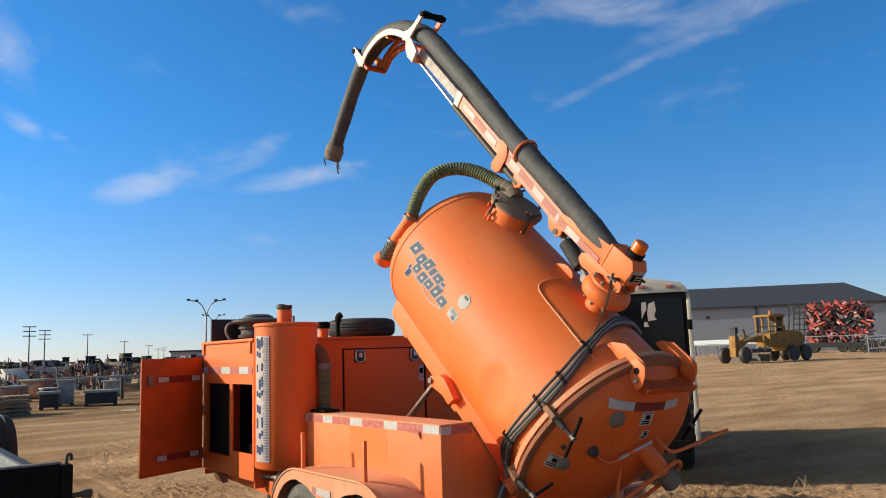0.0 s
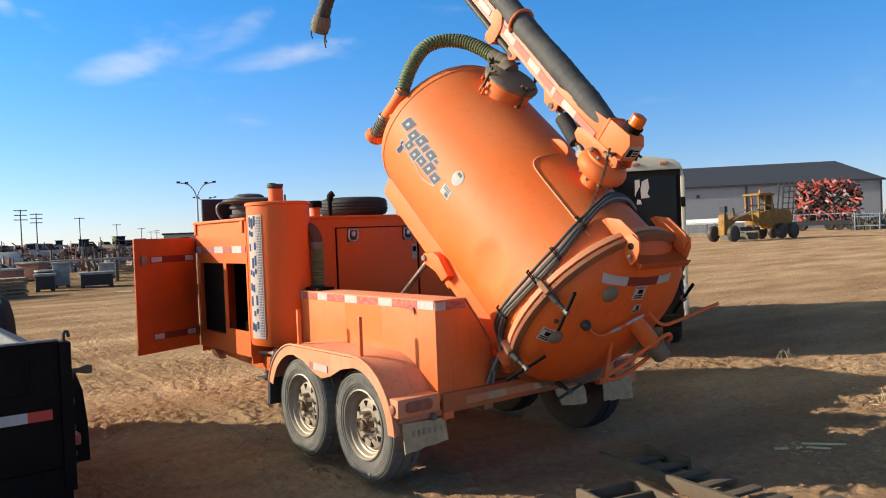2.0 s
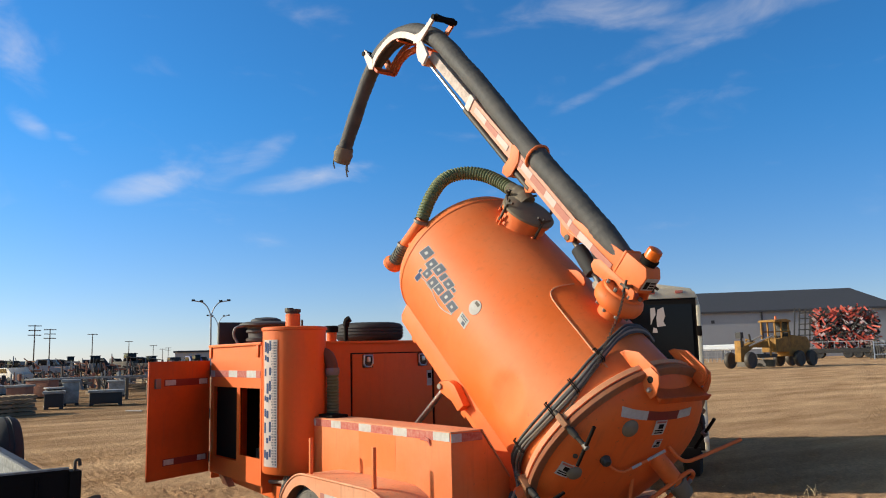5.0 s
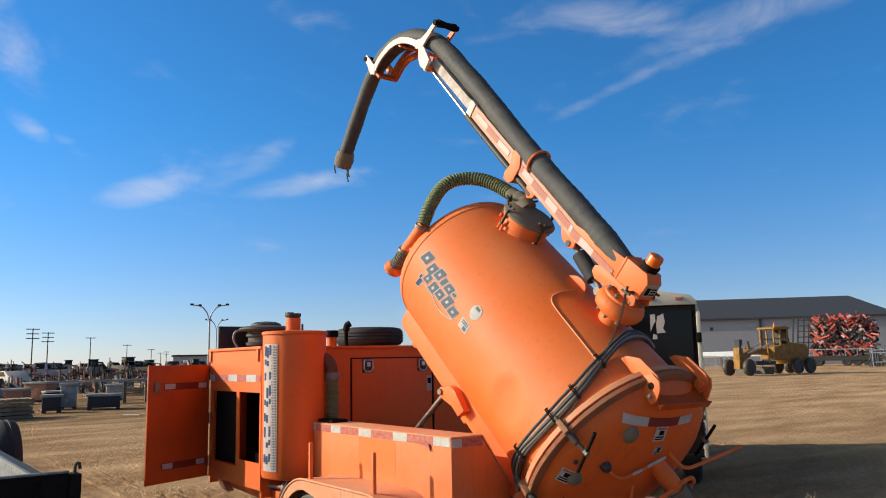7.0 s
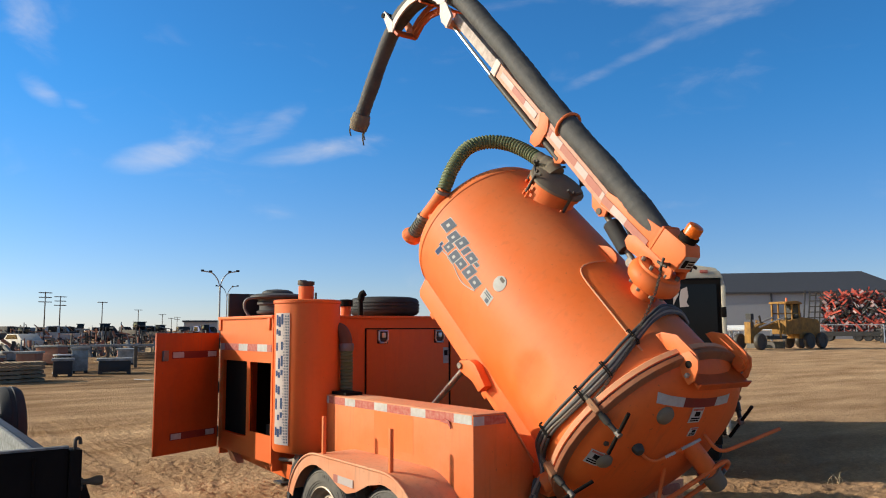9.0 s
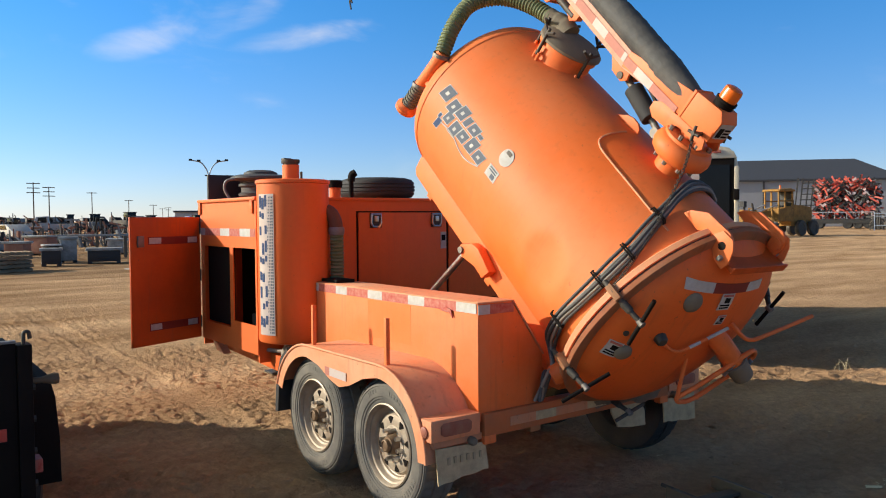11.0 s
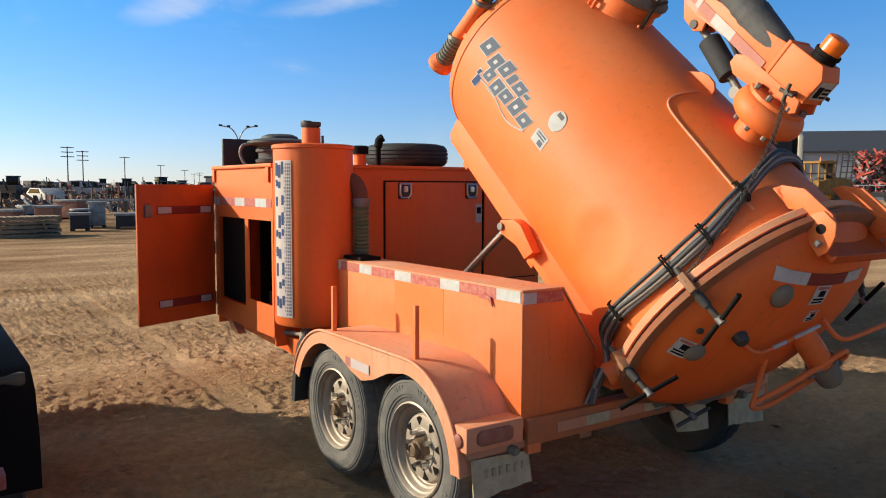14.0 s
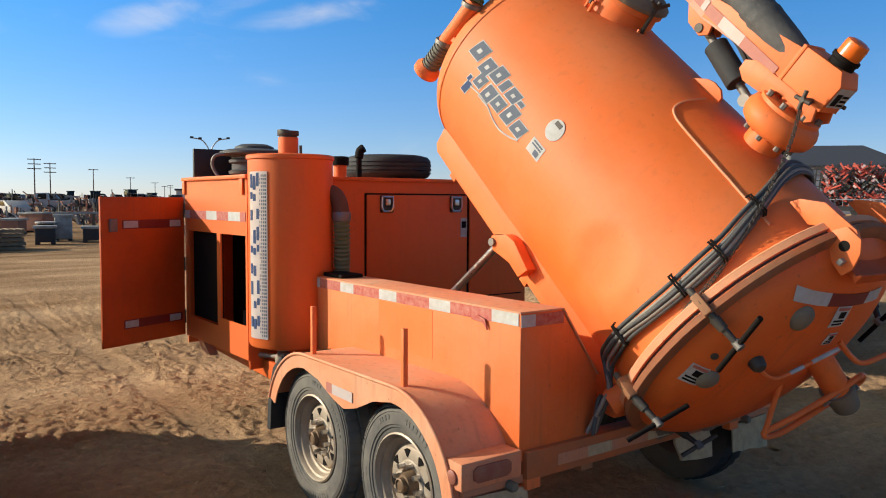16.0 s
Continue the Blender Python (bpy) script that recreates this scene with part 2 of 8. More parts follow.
M_YELLOW = material("faded_yellow_paint", (0.44, 0.21, 0.035), 0.7, dust=(0.12, 0.075, 0.035), dust_amount=0.9, dust_scale=2.4)
M_REDPAINT = material("red_implement_paint", (0.50, 0.05, 0.035), 0.5, dust=TAN, dust_amount=0.3, dust_scale=2)
M_PIPE = material("white_pipe_paint", (0.78, 0.77, 0.75), 0.5, bump=0)
M_RUSTRED = material("rusty_red_paint", (0.30, 0.10, 0.06), 0.7, dust=TAN, dust_amount=0.5, dust_scale=2)
M_CLAD = material("grey_metal_cladding", (0.30, 0.30, 0.312), 0.6, grain=1.0, bump=0.0, vary=0.06)
M_ROOF = material("dark_metal_roof", (0.05, 0.05, 0.055), 0.65, grain=1.0, bump=0.0, vary=0.06)
M_GLASSDARK = material("dark_glass", (0.006, 0.006, 0.007), 0.12, bump=0, spec=0.22)
M_FARGREY = material("grey_far_metal", (0.22, 0.215, 0.205), 0.6, grain=3, bump=0)
M_FARWHITE = material("white_vehicle_paint", (0.5, 0.48, 0.45), 0.5, dust=TAN, dust_amount=0.5, bump=0)
M_FARDARK = material("dark_far_metal", (0.03, 0.028, 0.027), 0.65, grain=3, bump=0)
M_POLE = material("weathered_pole_wood", (0.13, 0.11, 0.09), 0.9, grain=8)
M_FENCE = material("blue_grey_fence_paint", (0.22, 0.26, 0.33), 0.55, grain=20)
M_GALV = material("galvanised_steel", (0.38, 0.38, 0.38), 0.45, metal=0.6, grain=20)
M_BLUEPAINT = material("blue_implement_paint", (0.04, 0.08, 0.25), 0.5, dust=TAN, dust_amount=0.3)
M_GREENPAINT = material("green_machine_paint", (0.05, 0.17, 0.06), 0.5, dust=TAN, dust_amount=0.3)
M_INSIDE = material("scuffed_grey_paint", (0.30, 0.30, 0.29), 0.7, dust=(0.07, 0.065, 0.06), dust_amount=0.8, dust_scale=26, grain=30, bump=0.05)
M_PALE = material("pale_dusty_orange", (0.70, 0.26, 0.11), 0.6, dust=(0.56, 0.37, 0.25), dust_amount=0.5, dust_scale=6, bump=0.04, grime=0.5)


def ground_material():
    m = bpy.data.materials.new("packed_dirt")
    m.use_nodes = True
    t = m.node_tree
    b = t.nodes["Principled BSDF"]
    tc = node(t, "ShaderNodeTexCoord")
    mpg = node(t, "ShaderNodeMapping")
    mpg.inputs["Rotation"].default_value = (0, 0, radians(52))
    mpg.inputs["Scale"].default_value = (1.0, 0.3, 1.0)
    a = node(t, "ShaderNodeTexNoise")
    a.inputs["Scale"].default_value, a.inputs["Detail"].default_value, a.inputs["Roughness"].default_value = 0.8, 8, 0.6
    c = node(t, "ShaderNodeTexNoise")
    c.inputs["Scale"].default_value, c.inputs["Detail"].default_value, c.inputs["Roughness"].default_value = 14, 10, 0.75
    e = node(t, "ShaderNodeTexNoise")
    e.inputs["Scale"].default_value, e.inputs["Detail"].default_value = 0.12, 6
    t.links.new(tc.outputs["Object"], mpg.inputs[0])
    t.links.new(mpg.outputs[0], a.inputs["Vector"])
    t.links.new(tc.outputs["Object"], c.inputs["Vector"])
    t.links.new(tc.outputs["Object"], e.inputs["Vector"])
    r1 = node(t, "ShaderNodeValToRGB")
    r1.color_ramp.elements[0].position, r1.color_ramp.elements[1].position = 0.3, 0.72
    r1.color_ramp.elements[0].color, r1.color_ramp.elements[1].color = (0.35, 0.198, 0.100, 1), (0.73, 0.470, 0.272, 1)
    r2 = node(t, "ShaderNodeMapRange")
    r2.inputs[3].default_value, r2.inputs[4].default_value = 0.4, 1.55
    r3 = node(t, "ShaderNodeMapRange")
    r3.inputs[3].default_value, r3.inputs[4].default_value = 0.8, 1.2
    m1 = node(t, "ShaderNodeVectorMath", operation="SCALE")
    m2 = node(t, "ShaderNodeVectorMath", operation="SCALE")
    t.links.new(a.outputs[0], r1.inputs[0])
    t.links.new(c.outputs[0], r2.inputs[0])
    t.links.new(e.outputs[0], r3.inputs[0])
    t.links.new(r1.outputs[0], m1.inputs[0])
    t.links.new(r2.outputs[0], m1.inputs["Scale"])
    t.links.new(m1.outputs[0], m2.inputs[0])
    t.links.new(r3.outputs[0], m2.inputs["Scale"])
    # darker damp soil round the stacks of the west yard, with a ragged edge
    gap = node(t, "ShaderNodeVectorMath", operation="SUBTRACT")
    gap.inputs[1].default_value = (-37, 4, 0)
    away = node(t, "ShaderNodeVectorMath", operation="LENGTH")
    wander = node(t, "ShaderNodeMath", operation="MULTIPLY_ADD")
    wander.inputs[1].default_value = 24.0
    damp = node(t, "ShaderNodeMapRange")
    damp.interpolation_type = "SMOOTHSTEP"
    damp.inputs[1].default_value, damp.inputs[2].default_value, damp.inputs[3].default_value, damp.inputs[4].default_value = 18.0, 38.0, 0.62, 1.0
    m3 = node(t, "ShaderNodeVectorMath", operation="SCALE")
    t.links.new(tc.outputs["Object"], gap.inputs[0])
    t.links.new(gap.outputs[0], away.inputs[0])
    t.links.new(a.outputs[0], wander.inputs[0])
    t.links.new(away.outputs["Value"], wander.inputs[2])
    t.links.new(wander.outputs[0], damp.inputs[0])
    t.links.new(m2.outputs[0], m3.inputs[0])
    t.links.new(damp.outputs[0], m3.inputs["Scale"])
    t.links.new(m3.outputs[0], b.inputs["Base Color"])
    b.inputs["Roughness"].default_value = 0.95
    b.inputs["Specular IOR Level"].default_value = 0.0
    bp = node(t, "ShaderNodeBump")
    bp.inputs["Strength"].default_value, bp.inputs["Distance"].default_value = 0.8, 0.10
    ad = node(t, "ShaderNodeMath", operation="ADD")
    deeper = node(t, "ShaderNodeMath", operation="MULTIPLY")
    deeper.inputs[1].default_value = 2.5
    t.links.new(a.outputs[0], deeper.inputs[0])
    t.links.new(deeper.outputs[0], ad.inputs[0])
    t.links.new(c.outputs[0], ad.inputs[1])
    t.links.new(ad.outputs[0], bp.inputs["Height"])
    t.links.new(bp.outputs[0], b.inputs["Normal"])
    return m


M_FENDER = material("bleached_orange_paint", (0.74, 0.235, 0.09), 0.6, dust=(0.66, 0.40, 0.25), dust_amount=0.75, dust_scale=2.6, grain=35, bump=0.04, grime=0.7)
M_DOOR = material("door_orange_paint", (0.78, 0.118, 0.012), 0.5, dust=(0.66, 0.18, 0.045), dust_amount=0.4, dust_scale=3, grain=30, bump=0.02, vary=0.06, grime=0.6)
M_CUFF = material("grey_ribbed_rubber", (0.13, 0.125, 0.10), 0.7, dust=(0.22, 0.19, 0.14), dust_amount=0.5, dust_scale=9)
# dirty dark paint; on the chassis it also carries the shade below the tank
M_DIRTSHADE = material("dirt_and_shade_paint", (0.42, 0.16, 0.06), 0.6, dust=(0.17, 0.11, 0.065), dust_amount=0.85, dust_scale=7, grain=40, bump=0.05)
# whitish paint that imitates grazing sunlight on the boom's upper end
M_SUNPALE = material("sunlit_pale_paint", (0.74, 0.62, 0.55), 0.5, dust=(0.55, 0.3, 0.2), dust_amount=0.5, dust_scale=7, bump=0.04, grime=0.6)
M_OLDWHITE = material("weathered_white_film", (0.54, 0.46, 0.42), 0.55, dust=(0.5, 0.3, 0.22), dust_amount=0.5, dust_scale=10, bump=0)
M_OLDRED = material("weathered_red_film", (0.42, 0.13, 0.095), 0.55, dust=(0.50, 0.24, 0.17), dust_amount=0.7, dust_scale=9, bump=0)
M_HOSEGREY = material("grey_hose_rubber", (0.24, 0.215, 0.185), 0.6, dust=(0.30, 0.22, 0.15), dust_amount=0.5, dust_scale=14, bump=0)
M_STAINED = material("stained_orange_paint", (0.62, 0.21, 0.085), 0.6, dust=(0.44, 0.26, 0.16), dust_amount=0.8, dust_scale=6, grain=40, bump=0.05, grime=0.7)
M_OILY = material("oil_blackened_paint", (0.17, 0.06, 0.025), 0.55, dust=(0.07, 0.04, 0.025), dust_amount=0.7, dust_scale=6, bump=0.04)
M_VALVE = material("dusty_cast_metal", (0.36, 0.31, 0.25), 0.6, metal=0.2, dust=(0.26, 0.17, 0.10), dust_amount=0.6, dust_scale=12)
M_FADED = material("faded_orange_paint", (0.64, 0.27, 0.17), 0.6, dust=(0.60, 0.42, 0.34), dust_amount=0.7, dust_scale=5, grain=35, bump=0.03, grime=0.7)
M_SCRAPED = material("scraped_paint", (0.66, 0.54, 0.47), 0.6, dust=(0.16, 0.13, 0.11), dust_amount=0.8, dust_scale=11, grain=35, bump=0.04, grime=0.8)
M_BRIGHTRED = material("bright_red_tape", (0.55, 0.045, 0.03), 0.45, dust=(0.45, 0.12, 0.08), dust_amount=0.4, dust_scale=18, bump=0)
M_PALLET = material("sunned_pallet_wood", (0.30, 0.21, 0.125), 0.85, dust=(0.16, 0.12, 0.08), dust_amount=0.6, dust_scale=3, bump=0)
M_TUB = material("weathered_white_plastic", (0.42, 0.40, 0.36), 0.6, dust=(0.09, 0.075, 0.06), dust_amount=0.75, dust_scale=3.5, bump=0)
M_PINK = material("chalky_pink_paint", (0.50, 0.30, 0.29), 0.6, dust=(0.40, 0.38, 0.37), dust_amount=0.7, dust_scale=0.8, bump=0)
M_DIRT = ground_material()
# mud patches over an orange darkened for the shaded rear beam
M_MUDSHADE = material("mud_and_shade_orange_paint", (0.55, 0.13, 0.03), 0.6, dust=(0.20, 0.12, 0.065), dust_amount=0.7, dust_scale=5, grain=40, bump=0.05)
M_MUD = material("dried_mud", (0.20, 0.145, 0.095), 0.95, dust=(0.11, 0.078, 0.05), dust_amount=0.7, dust_scale=12, grain=40, bump=0.3)
M_FLAP = material("caked_pale_rubber", (0.60, 0.45, 0.25), 0.85, dust=(0.22, 0.155, 0.09), dust_amount=0.6, dust_scale=14, bump=0.1)
M_FLAPPRINT = material("worn_flap_print", (0.42, 0.31, 0.18), 0.9)
M_HUB = material("greasy_hub", (0.16, 0.10, 0.055), 0.5, metal=0.3, dust=(0.22, 0.14, 0.08), dust_amount=0.6, dust_scale=12)
M_STRAW = material("dry_straw", (0.80, 0.62, 0.34), 0.8, bump=0)


# ---- mesh helpers ----
def box(bm, a, b, m=None):
    """A box between two corners, turned by m."""
    lo, hi = [min(p, q) for p, q in zip(a, b)], [max(p, q) for p, q in zip(a, b)]
    vs = [bm.verts.new((x, y, z)) for x in (lo[0], hi[0]) for y in (lo[1], hi[1]) for z in (lo[2], hi[2])]
    for f in ((0, 1, 3, 2), (4, 6, 7, 5), (0, 4, 5, 1), (2, 3, 7, 6), (0, 2, 6, 4), (1, 5, 7, 3)):
        bm.faces.new([vs[i] for i in f])
    if m is not None:
        for v in vs:
            v.co = m @ v.co
    return bm


def ring_frame(d):
    d = d.normalized()
    s = Vector((0, 0, 1)) if abs(d.z) < 0.9 else Vector((1, 0, 0))
    a = d.cross(s).normalized()
    return a, d.cross(a).normalized()


def sweep(bm, pts, r, seg=12, cap=True):
    """A tube along points; r is a number or one for each point."""
    pts = [Vector(p) for p in pts]
    rs = [r] * len(pts) if isinstance(r, (int, float)) else list(r)
    rings, a = [], None
    for i, p in enumerate(pts):
        d = (pts[min(i + 1, len(pts) - 1)] - pts[max(i - 1, 0)]).normalized()
        if a is None:
            a, b = ring_frame(d)
        else:
            a = (a - d * a.dot(d)).normalized()
            b = d.cross(a).normalized()
        rings.append([bm.verts.new(p + rs[i] * (math.cos(k * math.tau / seg) * a + math.sin(k * math.tau / seg) * b)) for k in range(seg)])
    for q, w in zip(rings, rings[1:]):
        for k in range(seg):
            bm.faces.new((q[k], q[(k + 1) % seg], w[(k + 1) % seg], w[k]))
    if cap:
        bm.faces.new(rings[0][::-1])
        bm.faces.new(rings[-1])
    return bm


def cyl(bm, a, b, r, r2=None, seg=24):
    return sweep(bm, (a, b), (r, r if r2 is None else r2), seg)


def lathe(bm, profile, origin=(0, 0, 0), axis=(0, 0, 1), seg=48):
    """Turned body: profile of (radius, along), round axis from origin."""
    o, d = Vector(origin), Vector(axis).normalized()
    a, b = ring_frame(d)
    rings = []
    for r, h in profile:
        if r < 1e-6:
            rings.append([bm.verts.new(o + d * h)])
        else:
            rings.append([bm.verts.new(o + d * h + r * (math.cos(k * math.tau / seg) * a + math.sin(k * math.tau / seg) * b)) for k in range(seg)])
    for q, w in zip(rings, rings[1:]):
        for k in range(seg):
            j = (k + 1) % seg
            if len(q) == 1 and len(w) > 1:
                bm.faces.new((q[0], w[j], w[k]))
            elif len(w) == 1 and len(q) > 1:
                bm.faces.new((q[k], q[j], w[0]))
            elif len(q) > 1:
                bm.faces.new((q[k], q[j], w[j], w[k]))
    return bm


def prism(bm, outline, plane, lo, hi):
    """An outline in plane 'xy', 'xz' or 'yz', drawn out along the third axis from lo to hi."""
    def at(p, q, h):
        return {"xy": (p, q, h), "xz": (p, h, q), "yz": (h, p, q)}[plane]
    one = [bm.verts.new(at(p, q, lo)) for p, q in outline]
    two = [bm.verts.new(at(p, q, hi)) for p, q in outline]
    bm.faces.new(one)
    bm.faces.new(two[::-1])
    for k in range(len(one)):
        j = (k + 1) % len(one)
        bm.faces.new((one[j], one[k], two[k], two[j]))
    return bm


def smooth_path(pts, n=8):
    """Catmull-Rom through the points."""
    p = [Vector(q) for q in pts]
    p = [2 * p[0] - p[1]] + p + [2 * p[-1] - p[-2]]
    out = []
    for i in range(1, len(p) - 2):
        for k in range(n):
            t = k / n
            out.append(0.5 * (2 * p[i] + (p[i + 1] - p[i - 1]) * t + (2 * p[i - 1] - 5 * p[i] + 4 * p[i + 1] - p[i + 2]) * t * t
                              + (3 * p[i] - p[i - 1] - 3 * p[i + 1] + p[i + 2]) * t ** 3))
    return out + [p[-2]]


def part(name, bm, mat, parent=None, label="", bevel=0.0, flat=False):
    """Links a bmesh as one mesh object under a thing or part."""
    bmesh.ops.recalc_face_normals(bm, faces=bm.faces)
    if bevel:
        edges = [e for e in bm.edges if len(e.link_faces) == 2 and e.calc_face_angle(0) > 0.6]
        bmesh.ops.bevel(bm, geom=edges, offset=bevel, segments=2, affect="EDGES", profile=0.6)
    me = bpy.data.meshes.new(name)
    bm.to_mesh(me)
    bm.free()
    if not flat:
        me.polygons.foreach_set("use_smooth", [True] * len(me.polygons))
        me.set_sharp_from_angle(angle=radians(38))
    for mm in (mat if isinstance(mat, (list, tuple)) else [mat]):
        me.materials.append(mm)
    ob = new(name, me)
    if parent is not None:
        ob.parent = parent
    if label:
        tagged(ob, label)
    return ob


def thing(name, label, category, m=None, group="", kind=""):
    ob = tagged(new(name), label, category, group, kind)
    if m is not None:
        ob.matrix_world = m
    return ob


def B():
    return bmesh.new()


# ---- ground ----
def lump(x, y):
    """Height of the churned dirt: rough clods, with smoother wheel tracks across."""
    u, v = 0.62 * x + 0.78 * y, -0.78 * x + 0.62 * y
    rough = noise.noise(Vector((u * 0.35, v * 1.1, 7))) * 0.9 + 0.8
    rough = max(0.3, min(1.0, rough))
    # smooth ruts pressed by the trailer's own wheels
    rut = 0.0
    if x < -0.2:
        rut = max(0.0, min(1.0, (0.16 - min(abs(y + 0.17), abs(y - 1.80)) + 0.05 * noise.noise(Vector((x * 1.3, y, 5)))) / 0.06))
    rough *= 1.0 - 0.95 * rut
    h = noise.fractal(Vector((x * 0.9, y * 0.9, 0)), 1.0, 2.0, 3) * 0.018
    h += rough * noise.fractal(Vector((u * 6.0, v * 11.0, 2)), 0.5, 2.1, 5) * 0.026
    h += rough * (0.45 - abs(noise.noise(Vector((u * 12, v * 20, 3))))) * 0.026
    h += rough * noise.fractal(Vector((x * 11, y * 14, 9)), 0.6, 2.0, 3) * 0.016
    return h - 0.014 - 0.014 * rut


def ground():
    def spread(lo, a, b, hi, fine):
        """Stations fine between a and b, ever wider beyond."""
        out, step = [a], fine
        while out[-1] < b:
            out.append(out[-1] + fine)
        while out[-1] < hi:
            step *= 1.016
            out.append(out[-1] + step)
        step = fine
        while out[0] > lo:
            step *= 1.016
            out.insert(0, out[0] - step)
        return out
    xs, ys = spread(-17, -4.6, 2.6, 4.0, 0.02), spread(-3.2, -1.8, 5.0, 16, 0.02)
    nx, ny = len(xs) - 1, len(ys) - 1
    verts, faces = [], []
    for i, x in enumerate(xs):
        for j, y in enumerate(ys):
            edge = min(1.0, min(i, j, nx - i, ny - j) / 40)
            verts.append((x, y, lump(x, y) * edge - 0.012 * (1 - edge)))
    w = ny + 1
    for i in range(nx):
        for j in range(ny):
            k = i * w + j
            faces.append((k, k + w, k + w + 1, k + 1))
    # the sheet goes on, flat, to the horizon
    far, z = 3000, -0.012
    c = len(verts)
    verts += [(-far, -far, z), (far, -far, z), (far, far, z), (-far, far, z)]
    south = [i * w for i in range(nx + 1)]
    east = [nx * w + j for j in range(ny + 1)]
    north = [i * w + ny for i in range(nx, -1, -1)]
    west = [j for j in range(ny, -1, -1)]
    for k, side in enumerate((south, east, north, west)):
        faces.append([c + k, c + (k + 1) % 4] + side[::-1])
    me = bpy.data.meshes.new("ground")
    me.from_pydata(verts, [], faces)
    me.polygons.foreach_set("use_smooth", [True] * len(me.polygons))
    me.materials.append(M_DIRT)
    tagged(new("ground", me), "packed tan dirt yard with wheel tracks and clods", "ground", kind="structure")


ground()


def clods():
    rnd = random.Random(5)
    verts, faces = [], []
    for k in range(4200):
        x, y = rnd.uniform(-7, 3.0), rnd.uniform(-2.0, 7.5)
        r = rnd.choice((0.005, 0.007, 0.009, 0.012, 0.012, 0.016, 0.022))
        z, n, c = lump(x, y), 6, len(verts)
        sq, a0 = rnd.uniform(0.5, 2.0), rnd.uniform(0, 6)
        for q, h in ((1.2, -0.3), (1.1, 0.12), (0.6, 0.45)):
            for j in range(n):
                a = a0 + math.tau * j / n
                f = r * q * rnd.uniform(0.75, 1.25)
                verts.append((x + f * math.cos(a) * sq, y + f * math.sin(a), z + r * h * rnd.uniform(0.7, 1.2)))
        verts.append((x, y, z + r * 0.55))
        for ring in (0, 1):
            for j in range(n):
                p = c + ring * n
                faces.append((p + j, p + (j + 1) % n, p + n + (j + 1) % n, p + n + j))
        for j in range(n):
            faces.append((c + 2 * n + j, c + 2 * n + (j + 1) % n, c + 3 * n))
    me = bpy.data.meshes.new("dirt_clods")
    me.from_pydata(verts, [], faces)
    me.materials.append(M_DIRT)
    tagged(new("dirt_clods", me), "loose clods and small stones on the dirt", "clods", kind="stuff")
    # straw bits and splinters
    bm = B()
    for cx, cy, sp, n in ((1.06, 2.38, 0.06, 22), (3.6, 6.2, 0.4, 26), (1.3, 4.0, 1.6, 16), (-2.6, -0.5, 1.6, 12), (1.0, 4.1, 0.10, 26)):
        for k in range(n):
            x, y, a, l = cx + rnd.gauss(0, sp), cy + rnd.gauss(0, sp), rnd.uniform(0, 6.3), rnd.uniform(0.02, 0.07)
            z = lump(x, y) + 0.008
            sweep(bm, ((x, y, z), (x + l * math.cos(a), y + l * math.sin(a), z + rnd.uniform(0, 0.02))), 0.0022, 4)
    for cx, cy, n in ((-0.95, 5.9, 9), (0.95, 4.15, 12), (3.2, 5.6, 8)):
        for k in range(n):
            x, y, a, l = cx + rnd.gauss(0, 0.05), cy + rnd.gauss(0, 0.04), rnd.uniform(0, 6.3), rnd.uniform(0.06, 0.14)
            z = lump(x, y)
            sweep(bm, ((x, y, z), (x + 0.25 * l * math.cos(a), y + 0.25 * l * math.sin(a), z + 0.6 * l), (x + 0.6 * l * math.cos(a), y + 0.6 * l * math.sin(a), z + 0.95 * l)), 0.002, 4)
    tagged(part("straw_bits", bm, M_STRAW), "scattered dry straw and wood splinters on dirt", "straw", kind="stuff")


clods()


# ---- vacuum trailer: chassis, housing, tool box ----
def tape_strip(parent, start, along, up, widths, height=0.055, proud=0.003):
    """A row of red and white reflective pieces along a face."""
    p, a, u = Vector(start), Vector(along).normalized(), Vector(up).normalized()
    nrm = a.cross(u).normalized()
    for w, mat in widths:
        bm = B()
        q = [p, p + a * w, p + a * w + u * height, p + u * height]
        lo = [bm.verts.new(v) for v in q]
        hi = [bm.verts.new(v + nrm * proud) for v in q]
        bm.faces.new(lo[::-1])
        bm.faces.new(hi)
        for k in range(4):
            bm.faces.new((lo[k], lo[(k + 1) % 4], hi[(k + 1) % 4], hi[k]))
        part("reflective_tape", bm, mat, parent, "white reflective tape" if mat in (M_WHITE, M_OLDWHITE) else "mud-dulled reflective tape" if mat in (M_FLAP, M_STAINED) else "scuffed red reflective tape")
        p = p + a * w


TR = thing("vacuum_trailer", "orange tandem-axle vacuum trailer with side tool box on dirt", "trailer")


